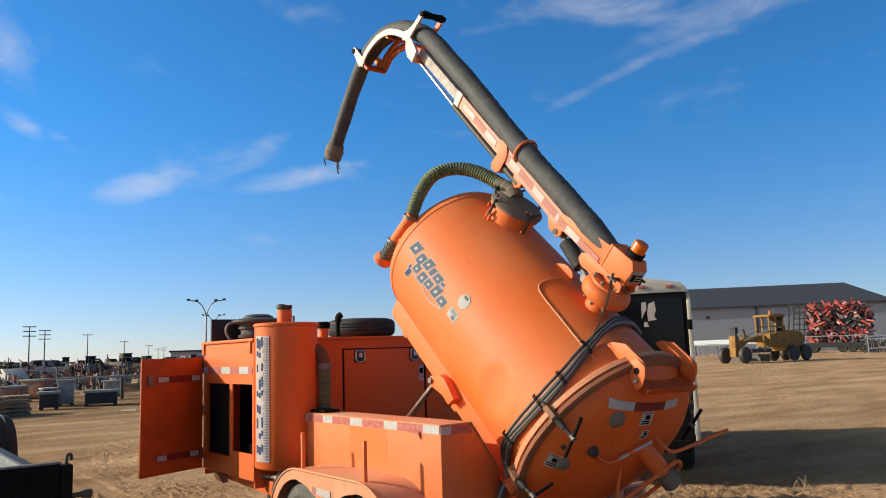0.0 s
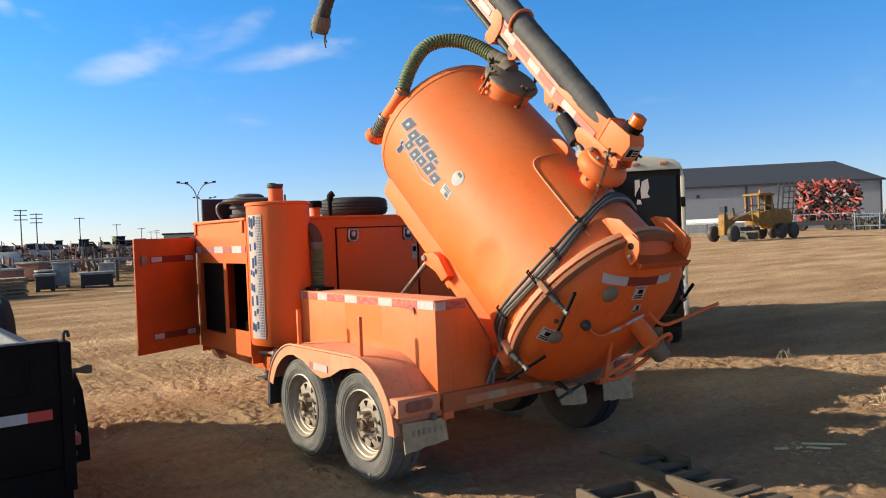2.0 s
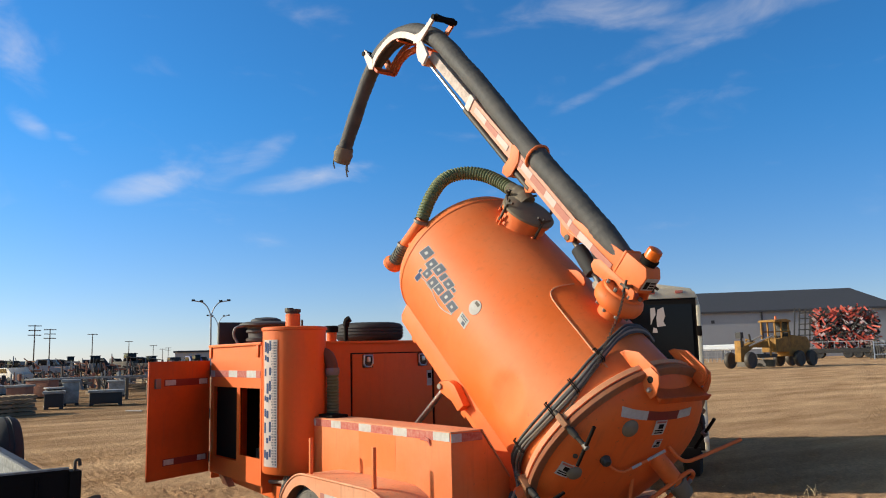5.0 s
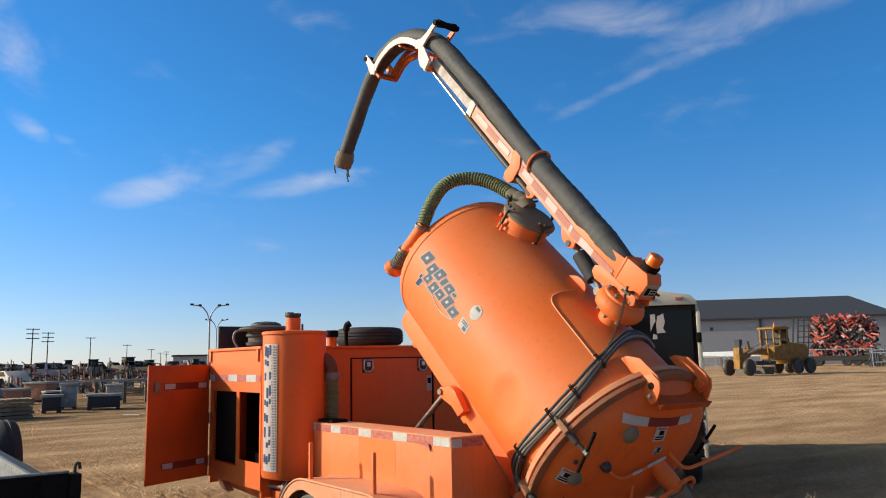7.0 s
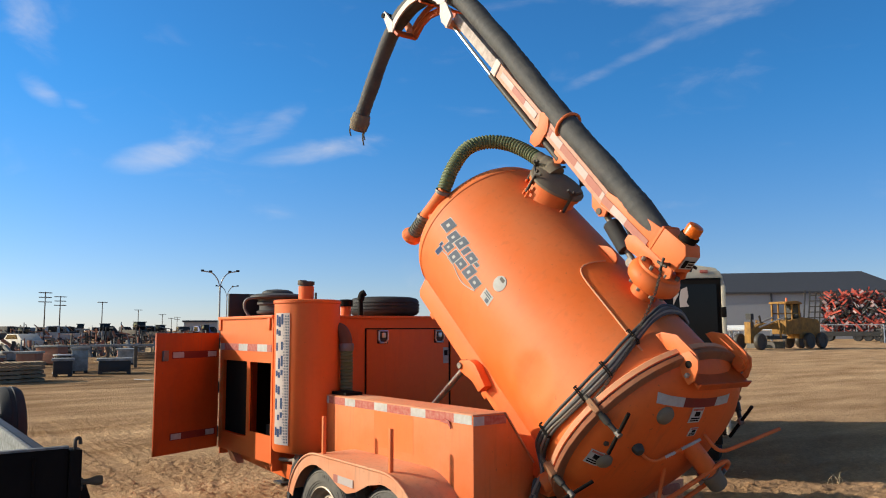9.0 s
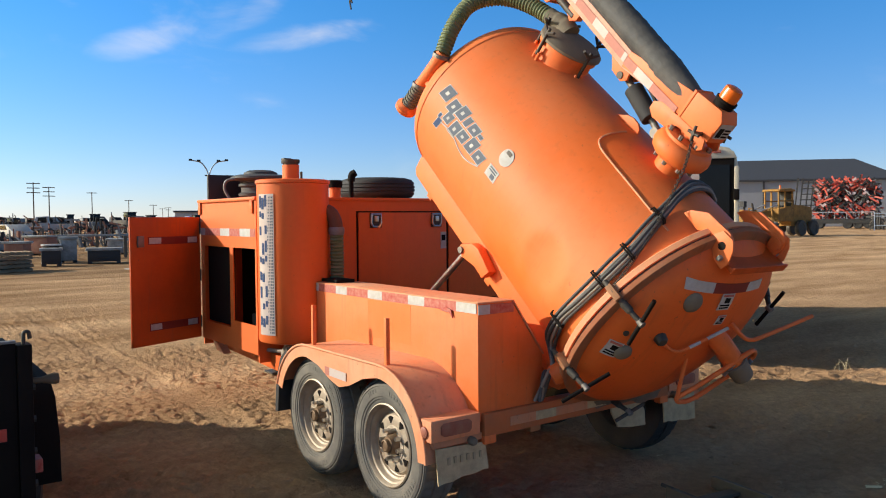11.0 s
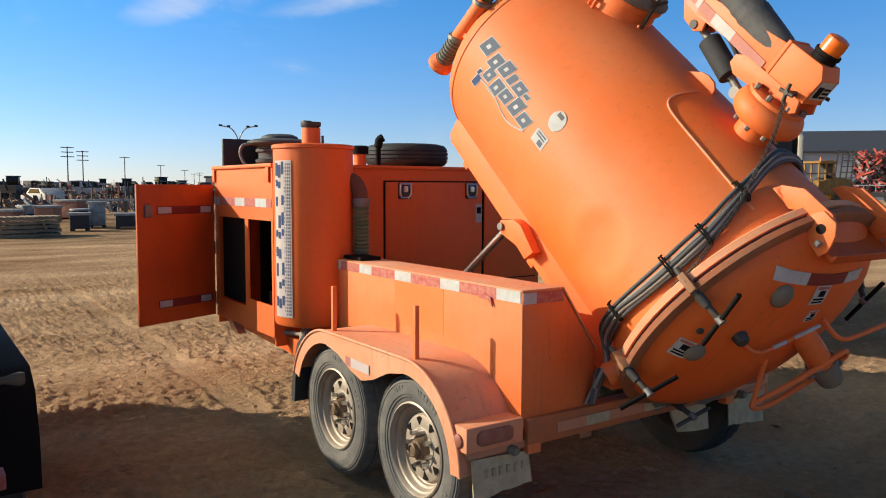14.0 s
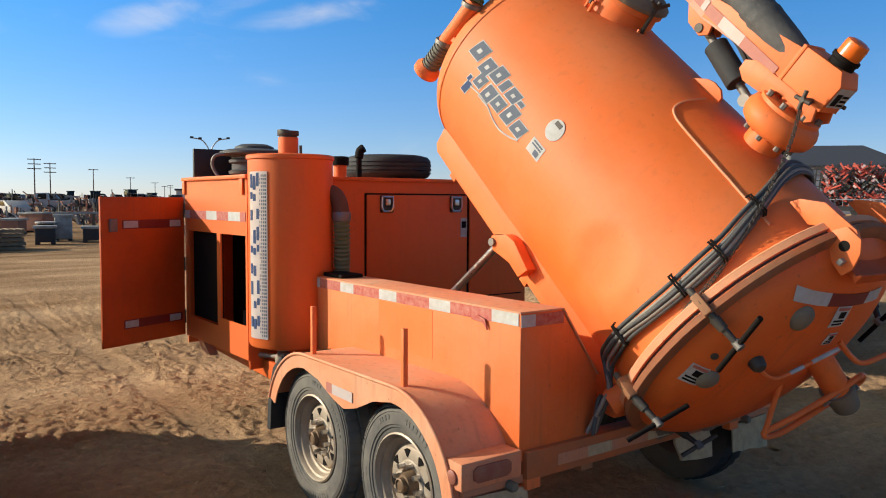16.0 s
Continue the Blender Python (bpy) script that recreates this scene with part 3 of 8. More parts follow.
def chassis():
    bm = B()
    for y in (0.42, 1.58):
        box(bm, (-3.5, y - 0.04, 0.46), (0.0, y + 0.04, 0.62))
    for x in (-3.3, -2.5, -1.6, -0.7):
        box(bm, (x - 0.03, 0.46, 0.48), (x + 0.03, 1.54, 0.58))
    for y in (0.42, 1.58):
        prism(bm, [(-3.5, y - 0.04 if y < 1 else y - 0.04), (-3.5, y + 0.04), (-4.9, 1.04), (-4.9, 0.96)], "xy", 0.46, 0.58)
    # frame colour holds dirt plus painted shade from the tank above
    part("chassis_frame", bm, M_DIRTSHADE, TR, "dirty orange steel frame, darkened for the shade under the tank", bevel=0.006)
    bm = B()
    box(bm, (-0.06, 0.02, 0.5), (0.03, 1.58, 0.625))
    # beam under the door: mud, and its shade painted into the base colour
    part("rear_crossmember", bm, M_MUDSHADE, TR, "muddy orange rear beam, darkened for shade", bevel=0.008)
    # spilled mud caked on the beam below the tank door
    bm = B()
    n, m = 26, 8
    rings = []
    for k in range(n + 1):
        f = k / n
        y = 0.86 + 0.68 * f
        swell = math.sin(math.pi * min(1.0, max(0.0, f))) ** 0.5
        ring = []
        for j in range(m):
            a = math.tau * j / m
            q = 1 + 0.35 * noise.noise(Vector((y * 9, math.cos(a) * 2, math.sin(a) * 2)))
            ring.append(bm.verts.new((-0.015 + (0.045 + 0.025 * swell) * q * math.cos(a), y, 0.565 + (0.045 + 0.04 * swell) * q * math.sin(a))))
        rings.append(ring)
    for p, q in zip(rings, rings[1:]):
        for j in range(m):
            bm.faces.new((p[j], p[(j + 1) % m], q[(j + 1) % m], q[j]))
    bm.faces.new(rings[0][::-1])
    bm.faces.new(rings[-1])
    bmesh.ops.recalc_face_normals(bm, faces=bm.faces)
    part("caked_mud", bm, M_MUD, TR, "grey-brown mud caked on the beam")
    # stiff caked slab hanging under the beam
    bm = B()
    prism(bm, [(1.03, 0.56), (1.29, 0.56), (1.35, 0.44), (1.36, 0.345), (1.24, 0.352), (1.10, 0.372), (1.085, 0.40), (1.04, 0.47)], "yz", 0.008, 0.024)
    part("splash_flap", bm, M_FLAP, TR, "mud-caked pale flap below the tank door", bevel=0.003)
    tape_strip(TR, (0.031, 0.20, 0.535), (0, 1, 0), (0, 0, 1), [(0.19, M_STAINED), (0.16, M_FLAP), (0.26, M_STAINED), (0.17, M_FLAP)], 0.05)
    bm = B()
    cyl(bm, (-0.48, -0.2, 0.395), (-0.48, 1.82, 0.395), 0.045, seg=12)
    part("axle", bm, M_DARKMETAL, TR)
    bm = B()
    cyl(bm, (-1.34, -0.2, 0.395), (-1.34, 1.82, 0.395), 0.045, seg=12)
    part("axle", bm, M_DARKMETAL, TR)
    # jack and coupler
    bm = B()
    cyl(bm, (-4.7, 1.0, 0.0), (-4.7, 1.0, 0.95), 0.04, seg=14)
    box(bm, (-4.8, 0.9, 0.0), (-4.6, 1.1, 0.02))
    part("jack", bm, M_DARKMETAL, TR)


chassis()


def fender(side):
    """Twin-arch fender; side -1 near, +1 far."""
    y_out, y_in = (-0.335, 0.0) if side < 0 else (1.97, 1.64)
    bm = B()
    hubs, r = (-1.34, -0.48), 0.445
    outer = []
    for k in range(13):
        a = math.pi * (0.9 - 0.4 * k / 12)
        outer.append((hubs[0] + (r + 0.02) * math.cos(a), 0.395 + (r + 0.02) * math.sin(a)))
    for k in range(13):
        a = math.pi * (0.5 - 0.49 * k / 12)
        outer.append((hubs[1] + (r + 0.02) * math.cos(a), 0.395 + (r + 0.02) * math.sin(a)))
    top = [bm.verts.new((x, y_out, z)) for x, z in outer]
    top2 = [bm.verts.new((x, y_in, z)) for x, z in outer]
    for k in range(len(outer) - 1):
        bm.faces.new((top[k], top[k + 1], top2[k + 1], top2[k]))
    bmesh.ops.recalc_face_normals(bm, faces=bm.faces)
    bmesh.ops.solidify(bm, geom=bm.faces[:], thickness=0.008)
    part("fender_top", bm, M_FENDER, TR, "dusty bleached orange fender sheet")
    bm = B()
    sweep(bm, [(x, y_out, z) for x, z in outer], 0.009, 10)
    part("fender_edge", bm, M_FENDER, TR, "rolled fender edge")
    bm = B()
    low = []
    for k in range(13):
        a = math.pi * (0.9 - 0.4 * k / 12)
        low.append((hubs[0] + (r - 0.055) * math.cos(a), 0.395 + (r - 0.055) * math.sin(a)))
    mid = (-0.91, 0.66)
    fl = low + [(-1.18, 0.755), (-1.03, 0.69), mid, (-0.79, 0.69), (-0.64, 0.755)]
    for k in range(13):
        a = math.pi * (0.5 - 0.49 * k / 12)
        fl.append((hubs[1] + (r - 0.055) * math.cos(a), 0.395 + (r - 0.055) * math.sin(a)))
    o2 = [(x, z) for x, z in outer]
    n = max(len(fl), len(o2))

    def resample(pts, n):
        xs = [p[0] for p in pts]
        lens = [0]
        for p, q in zip(pts, pts[1:]):
            lens.append(lens[-1] + math.dist(p, q))
        out = []
        for k in range(n):
            d = lens[-1] * k / (n - 1)
            i = max(j for j in range(len(lens)) if lens[j] <= d + 1e-9)
            i = min(i, len(pts) - 2)
            f = (d - lens[i]) / (lens[i + 1] - lens[i])
            out.append((pts[i][0] + f * (pts[i + 1][0] - pts[i][0]), pts[i][1] + f * (pts[i + 1][1] - pts[i][1])))
        return out
    a_, b_ = resample(fl, 50), resample(o2, 50)
    va = [bm.verts.new((x, y_out, z)) for x, z in a_]
    vb = [bm.verts.new((x, y_out, z)) for x, z in b_]
    for k in range(49):
        bm.faces.new((va[k], va[k + 1], vb[k + 1], vb[k]))
    bmesh.ops.recalc_face_normals(bm, faces=bm.faces)
    bmesh.ops.solidify(bm, geom=bm.faces[:], thickness=0.006 * (1 if side < 0 else -1))
    part("fender_skirt", bm, M_FENDER, TR, "orange fender skirt with two wheel arches")
    if side < 0:
        tape_strip(TR, (-1.08, y_out - 0.003, 0.715), (1, 0, -0.02), (0, 0, 1), [(0.06, M_OLDRED), (0.2, M_OLDWHITE)], 0.05)
        bm = B()
        prism(bm, [(-1.825, 0.34), (-1.80, 0.34), (-1.775, 0.50), (-1.76, 0.60), (-1.70, 0.72), (-1.60, 0.80), (-1.62, 0.815), (-1.74, 0.73), (-1.79, 0.60), (-1.815, 0.48)], "xz", -0.325, -0.02)
        prism(bm, [(-1.823, 0.342), (-1.78, 0.345), (-1.765, 0.5), (-1.73, 0.62), (-1.62, 0.76), (-1.62, 0.81), (-1.735, 0.72), (-1.785, 0.60), (-1.812, 0.48)], "xz", -0.334, -0.3255)
        part("front_flap", bm, M_RUBBER2, TR, "black rubber flap inside the fender")
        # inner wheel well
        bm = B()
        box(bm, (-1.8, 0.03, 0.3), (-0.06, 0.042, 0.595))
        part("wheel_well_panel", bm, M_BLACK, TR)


fender(-1)
fender(1)


def wheel(x, side):
    y = -0.165 if side < 0 else 1.80
    w = thing("wheel", "", "")
    w.parent = TR
    s = -1 if side < 0 else 1
    o, ax = (x, y, 0.395), (0, s, 0)
    bm = B()
    lathe(bm, [(0.235, -0.10), (0.275, -0.112), (0.33, -0.118), (0.372, -0.105), (0.387, -0.08), (0.389, -0.045), (0.38, -0.042), (0.38, -0.034), (0.392, -0.031), (0.393, 0.031), (0.38, 0.034), (0.38, 0.042), (0.389, 0.045), (0.387, 0.08), (0.380, 0.096), (0.374, 0.104), (0.370, 0.107), (0.368, 0.100), (0.365, 0.100), (0.363, 0.109), (0.357, 0.111), (0.355, 0.104), (0.352, 0.104), (0.350, 0.113),
               (0.342, 0.117), (0.335, 0.120), (0.332, 0.117), (0.32, 0.118), (0.30, 0.120), (0.276, 0.118), (0.273, 0.114), (0.262, 0.112), (0.259, 0.107), (0.245, 0.105), (0.235, 0.1)], o, ax, 120)
    for i, v in enumerate(bm.verts):
        e = v.co - Vector(o)
        if abs(e.y) > 0.044 and math.hypot(e.x, e.z) > 0.378 and (i % 120) % 3 == 0:
            v.co = Vector(o) + Vector((e.x * 0.976, e.y, e.z * 0.976))
    # far tyres take a darker rubber that stands in for their shade
    part("tyre", bm, M_RUBBER if side < 0 else M_RUBBER2, w, "dusty grey truck tyre" if side < 0 else "truck tyre darkened for the shaded far side")
    bm = B()
    lathe(bm, [(0.236, 0.098), (0.238, 0.11), (0.230, 0.115), (0.225, 0.110), (0.221, 0.098), (0.218, 0.092), (0.210, 0.089), (0.206, 0.084), (0.203, 0.066), (0.196, 0.058), (0.188, 0.055), (0.184, 0.042), (0.178, 0.039), (0.172, 0.042),
               (0.165, 0.056), (0.155, 0.060), (0.12, 0.065), (0.105, 0.063), (0.10, 0.068), (0.075, 0.068), (0.07, 0.04)], o, ax, 64)
    part("rim", bm, M_STEEL, w, "mud-dusted pale steel rim")
    bm = B()
    lathe(bm, [(0.235, -0.1), (0.205, -0.06), (0.2, 0.0), (0, 0.0)], o, ax, 32)
    part("rim_barrel", bm, M_DARKMETAL, w)
    for k in range(8):
        a = math.tau * k / 8 + 0.2
        c = Vector((x + 0.140 * math.cos(a), y + s * 0.062, 0.395 + 0.140 * math.sin(a)))
        t = Matrix.Translation(c) @ Matrix.Rotation(-a, 4, "Y")
        bm = B()
        prism(bm, [(-0.024, -0.004), (0.011, -0.022), (0.017, 0.0), (0.011, 0.022), (-0.024, 0.004)], "xz", -0.004, 0.004)
        bmesh.ops.transform(bm, matrix=t, verts=bm.verts)
        part("rim_slot", bm, M_BLACK, w)
    for k in range(8):
        a = math.tau * (k + 0.5) / 8 + 0.2
        bm = B()
        c = Vector((x + 0.085 * math.cos(a), y + s * 0.066, 0.395 + 0.085 * math.sin(a)))
        cyl(bm, c, c + Vector((0, s * 0.035, 0)), 0.015, 0.012, 6)
        part("lug_nut", bm, M_CHROME, w)
    bm = B()
    lathe(bm, [(0.06, 0.05), (0.052, 0.09), (0.046, 0.104), (0.036, 0.106), (0.034, 0.126), (0.028, 0.129), (0.024, 0.123), (0.012, 0.123), (0, 0.126)], o, ax, 24)
    part("hub", bm, M_HUB, w, "greasy brown hub with cap")
    if side > 0:
        return
    # raised maker's lettering on the sidewall as plain bars, and the bead groove's small ribs
    for a0, n, r, h in ((70, 7, 0.305, 0.026), (128, 4, 0.31, 0.024), (200, 9, 0.305, 0.016), (255, 8, 0.30, 0.014), (318, 8, 0.305, 0.028)):
        bm = B()
        for k in range(n):
            a = radians(a0 + k * 5.2 + x * 40)
            c = Vector((x + r * math.cos(a), y + s * 0.1205, 0.395 + r * math.sin(a)))
            box(bm, (-h / 2, -0.0008, -0.0075 + 0.002 * (k % 3)), (h / 2, 0.0008, 0.0075 - 0.002 * ((k + 1) % 2)), Matrix.Translation(c) @ Matrix.Rotation(-a, 4, "Y"))
        part("raised_lettering", bm, M_RUBBER3, w, "raised lettering worn to plain bars")
    if x > -1:
        bm = B()
        a = radians(-78)
        c = Vector((x + 0.322 * math.cos(a), y + s * 0.1205, 0.395 + 0.322 * math.sin(a)))
        box(bm, (-0.009, -0.002, -0.016), (0.009, 0.002, 0.016), Matrix.Translation(c) @ Matrix.Rotation(-a, 4, "Y"))
        part("sticker", bm, M_WHITE, w, "small white sticker on the tyre")


for hx in (-1.34, -0.48):
    wheel(hx, -1)
    wheel(hx, 1)


def tool_box():
    bm = B()
    t = 0.006
    prism(bm, [(0.0, 0.58), (0.47, 0.58), (0.47, 0.90), (0.24, 1.214), (0.0, 1.214)], "yz", -t, 0.0)
    prism(bm, [(0.0, 0.60), (0.47, 0.60), (0.47, 0.90), (0.24, 1.22), (0.0, 1.22)], "yz", -1.885, -1.885 + t)
    box(bm, (-1.885 + t, 0.0, 0.58), (-t, t, 1.214))
    part("box_panel", bm, M_BOX, TR, "dusty orange sheet metal tool box", bevel=0.0015)
    bm = B()
    prism(bm, [(-0.004, 1.214), (0.25, 1.214), (0.48, 0.895), (0.484, 0.9), (0.254, 1.222), (-0.004, 1.222)], "yz", -1.89, 0.004)
    part("box_lid", bm, M_FENDER, TR, "sun-bleached orange lid", bevel=0.001)
    bm = B()
    box(bm, (-1.88, 0.47, 0.6), (-0.004, 0.476, 0.9))
    part("box_back", bm, M_BOX, TR)
    w = [(0.10, M_WHITE), (0.25, M_RED), (0.15, M_WHITE), (0.27, M_RED), (0.17, M_WHITE), (0.29, M_RED), (0.17, M_WHITE), (0.30, M_RED), (0.175, M_WHITE)]
    tape_strip(TR, (-1.885, -0.0005, 1.160), (1, 0, 0), (0, 0, 1), w, 0.054)
    tape_strip(TR, (0.0005, 0.003, 1.155), (0, 1, 0), (0, 0, 1), [(0.08, M_WHITE), (0.17, M_RED)], 0.052)
    # a cleaner patch where a panel once hung
    bm = B()
    box(bm, (-1.12, -0.0012, 0.915), (-0.63, 0.0, 1.154))
    part("clean_patch", bm, M_TANK, TR, "cleaner rectangular patch of orange paint")
    # torn flap of the tape
    bm = B()
    prism(bm, [(-0.32, 1.155), (-0.27, 1.178), (-0.22, 1.165), (-0.205, 1.12), (-0.235, 1.15)], "xz", -0.014, -0.006)
    part("torn_tape", bm, M_RED, TR, "torn curl of red tape")
    # pad on the lid
    bm = B()
    box(bm, (-1.86, 0.05, 1.222), (-1.62, 0.2, 1.245))
    part("rubber_pad", bm, M_BLACK, TR, "black rubber pad", bevel=0.006)
    # upright lugs on the fender
    for x in (-1.33, -0.455):
        bm = B()
        box(bm, (x - 0.012, -0.295, 0.83), (x + 0.012, -0.27, 1.118))
        part("upright_lug", bm, M_BOX, TR, "narrow upright orange lug", bevel=0.003)


tool_box()


def tail():
    M_LENS = material("dusty_red_lens", (0.30, 0.05, 0.03), 0.5, dust=TAN, dust_amount=0.5, dust_scale=12)
    for s in (-1, 1):
        def yy(v):
            return v if s < 0 else 1.60 - v
        bm = B()
        box(bm, (-0.09, yy(-0.328), 0.525), (0.022, yy(-0.004), 0.64))
        part("tail_light_box", bm, M_FENDER, TR, "dusty orange tail lamp housing", bevel=0.008)
        bm = B()
        pr = [(-0.25, 0.55), (-0.09, 0.55), (-0.07, 0.565), (-0.07, 0.605), (-0.09, 0.62), (-0.25, 0.62), (-0.27, 0.605), (-0.27, 0.565)]
        prism(bm, [(yy(p), q) for p, q in pr], "yz", 0.022, 0.034)
        part("tail_light_lens", bm, M_LENS, TR, "dusty red oval tail lamp", bevel=0.005)
        bm = B()
        lathe(bm, [(0.03, 0), (0.03, 0.012), (0.02, 0.018), (0, 0.018)], (-0.035, yy(-0.325), 0.575), (0, s, 0), 20)
        part("side_marker", bm, M_LENS, TR, "round dusty red reflector")
        bm = B()
        lathe(bm, [(0.022, 0), (0.024, 0.03), (0.018, 0.045), (0, 0.05)], (0.0, yy(-0.06), 0.495), (1, 0, 0), 16)
        part("small_lamp", bm, M_LIDGREY, TR, "small dusty marker lamp")
        bm = B()
        box(bm, (-0.03, yy(-0.30), 0.488), (0.004, yy(0.03), 0.524))
        part("flap_bracket", bm, M_STAINED, TR, bevel=0.004)
        bm = B()
        n = 8
        va = [bm.verts.new((0.008 + 0.002 * math.sin(k * 1.3), yy(-0.29 + 0.33 * k / n), 0.488 - 0.016 * (k / n))) for k in range(n + 1)]
        vb = [bm.verts.new((0.02 + 0.004 * math.sin(k * 0.9 + 1), yy(-0.285 + 0.335 * k / n), 0.300 + 0.03 * k / n + 0.004 * math.sin(k * 2.0))) for k in range(n + 1)]
        for k in range(n):
            bm.faces.new((va[k], va[k + 1], vb[k + 1], vb[k]))
        bmesh.ops.recalc_face_normals(bm, faces=bm.faces)
        bmesh.ops.solidify(bm, geom=bm.faces[:], thickness=0.008)
        fl = part("mud_flap", bm, M_FLAP, TR, "mud-caked pale rubber flap")
        if s < 0:
            for k in range(6):
                bm = B()
                box(bm, (0.010, -0.22 + 0.042 * k, 0.395 + 0.004 * (k % 2)), (0.0205, -0.204 + 0.042 * k, 0.432))
                part("print_bar", bm, M_FLAPPRINT, fl, "worn print")
        # bent bracket under the tail beam
        bm = B()
        box(bm, (-0.02, yy(0.02), 0.46), (0.03, yy(0.10), 0.51))
        part("tail_tab", bm, M_BOX, TR, bevel=0.006)


tail()


def housing():
    """Engine housing: shell with openings on its sunlit side, rear doors and an open side door."""
    x0, x1, y0, y1, z0, z1 = -3.45, -2.27, -0.26, 2.12, 0.62, 1.82
    bm = B()
    # side wall with two openings
    t = 0.012
    cols, rows = [x0, -3.36, -2.80, -2.735, -2.30, x1], [0.66, 0.815, 0.875, 1.455, z1]
    gv = [[bm.verts.new((a, y0, h)) for h in rows] for a in cols]
    for i in range(5):
        for j in range(4):
            if (i == 1 and j in (1, 2)) or (i == 3 and j == 2):
                continue
            bm.faces.new((gv[i][j], gv[i + 1][j], gv[i + 1][j + 1], gv[i][j + 1]))
    bmesh.ops.recalc_face_normals(bm, faces=bm.faces)
    bmesh.ops.solidify(bm, geom=bm.faces[:], thickness=t)
    for v in bm.verts:
        v.co.y = y0 if abs(v.co.y - y0) < 1e-4 else y0 + t
    part("side_wall", bm, M_CAB, TR, "orange housing wall with two openings")
    bm = B()
    box(bm, (x1 - t, y0 + t, 0.6), (x1, y1, z1))
    part("rear_wall", bm, M_CAB, TR, "orange rear wall of the housing")
    bm = B()
    box(bm, (x0, y0 + t, 0.6), (x0 + t, y1, z1))
    box(bm, (x0 + t, y1 - t, 0.6), (x1 - t, y1, z1))
    part("housing_shell", bm, M_CAB, TR)
    bm = B()
    box(bm, (x0 - 0.02, y0 - 0.02, z1), (x1 + 0.02, y1 + 0.02, z1 + 0.025))
    part("housing_roof", bm, M_CAB, TR, "dusty orange roof sheet", bevel=0.004)
    bm = B()
    prism(bm, [(x0, 0.66), (-3.31, 0.66), (-3.10, 0.585), (-2.0, 0.54), (-1.83, 0.58), (-1.83, 0.66), (x1, 0.66), (x1, 0.67), (x0, 0.67)], "xz", y0 + 0.10, y0 + 0.125)
    part("lower_skirt", bm, M_CAB, TR, "orange lower skirt plate", bevel=0.002)
    bm = B()
    prism(bm, [(-3.30, 0.66), (-3.16, 0.635), (-3.05, 0.56), (-3.2, 0.575)], "xz", y0 + 0.03, y0 + 0.095)
    part("gusset", bm, M_PALE, TR, "pale dusty gusset plate")
    bm = B()
    prism(bm, [(-1.98, 0.50), (-1.94, 0.50), (-1.94, 0.43), (-1.80, 0.40), (-1.80, 0.33), (-1.98, 0.36)], "xz", y0 + 0.03, y0 + 0.07)
    part("step_bracket", bm, M_PALE, TR, "bent pale orange bracket below the skirt", bevel=0.003)
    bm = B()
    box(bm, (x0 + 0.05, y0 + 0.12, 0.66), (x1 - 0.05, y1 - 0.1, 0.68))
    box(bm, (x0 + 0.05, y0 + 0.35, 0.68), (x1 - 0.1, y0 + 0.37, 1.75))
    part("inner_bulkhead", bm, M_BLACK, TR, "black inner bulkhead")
    bm = B()
    for k in range(3):
        sweep(bm, smooth_path([(-2.68 + 0.12 * k, 0.0, 0.68), (-2.66 + 0.1 * k, -0.08, 0.85), (-2.6 + 0.06 * k, 0.0, 1.1), (-2.55, 0.05, 1.4)], 6), 0.016, 8)
    box(bm, (-2.7, -0.12, 0.68), (-2.4, 0.05, 0.92))
    part("engine_pipes", bm, M_DARKMETAL, TR, "dark pipes and hoses inside the housing")
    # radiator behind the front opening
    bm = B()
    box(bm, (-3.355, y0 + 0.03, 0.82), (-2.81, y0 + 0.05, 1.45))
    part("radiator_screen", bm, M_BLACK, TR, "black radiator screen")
    tape_strip(TR, (-3.44, y0 - 0.0005, 1.545), (1, 0, 0), (0, 0, 1), [(0.11, M_WHITE), (0.34, M_RED), (0.2, M_WHITE), (0.21, M_RED), (0.2, M_WHITE), (0.09, M_RED)], 0.06)
    # roof corner caps
    for x in (x0 - 0.012, -2.36):
        bm = B()
        box(bm, (x, y0 - 0.016, 1.72), (x + 0.05, y0 - 0.004, 1.825))
        part("corner_cap", bm, M_CAB, TR, bevel=0.004)
    # rear doors with frames and latches
    for y, ye in ((0.61, 1.50), (1.525, 2.07)):
        bm = B()
        box(bm, (x1, y - 0.011, 0.94), (x1 + 0.003, ye + 0.011, 1.736))
        part("door_gap", bm, M_BLACK, TR, "dark gap round the access door")
        bm = B()
        box(bm, (x1 + 0.003, y, 0.95), (x1 + 0.017, ye, 1.725))
        part("rear_door", bm, M_CAB, TR, "orange access door with a rolled edge", bevel=0.006)
    for y, z in ((0.77, 1.66), (1.386, 1.66)):
        bm = B()
        box(bm, (x1 + 0.017, y - 0.056, z - 0.06), (x1 + 0.026, y + 0.056, z + 0.06))
        latch = part("paddle_latch", bm, M_DARKMETAL, TR, "worn paddle latch with chrome edges", bevel=0.006)
        bm = B()
        sweep(bm, [(x1 + 0.03, y + p, z + q) for p, q in ((-0.044, 0.05), (-0.048, -0.02), (-0.03, -0.052), (0.03, -0.052), (0.048, -0.02), (0.044, 0.05), (-0.044, 0.05))], 0.009, 8)
        part("latch_bezel", bm, M_CHROME, latch, "chrome bezel")
        bm = B()
        box(bm, (x1 + 0.026, y - 0.02, z - 0.01), (x1 + 0.042, y + 0.02, z + 0.035))
        part("paddle", bm, M_CHROME, latch, "chrome paddle", bevel=0.006)
    bm = B()
    box(bm, (x1 + 0.0172, 1.435, 1.41), (x1 + 0.020, 1.495, 1.555))
    part("sticker", bm, M_WHITE, TR, "white warning sticker")
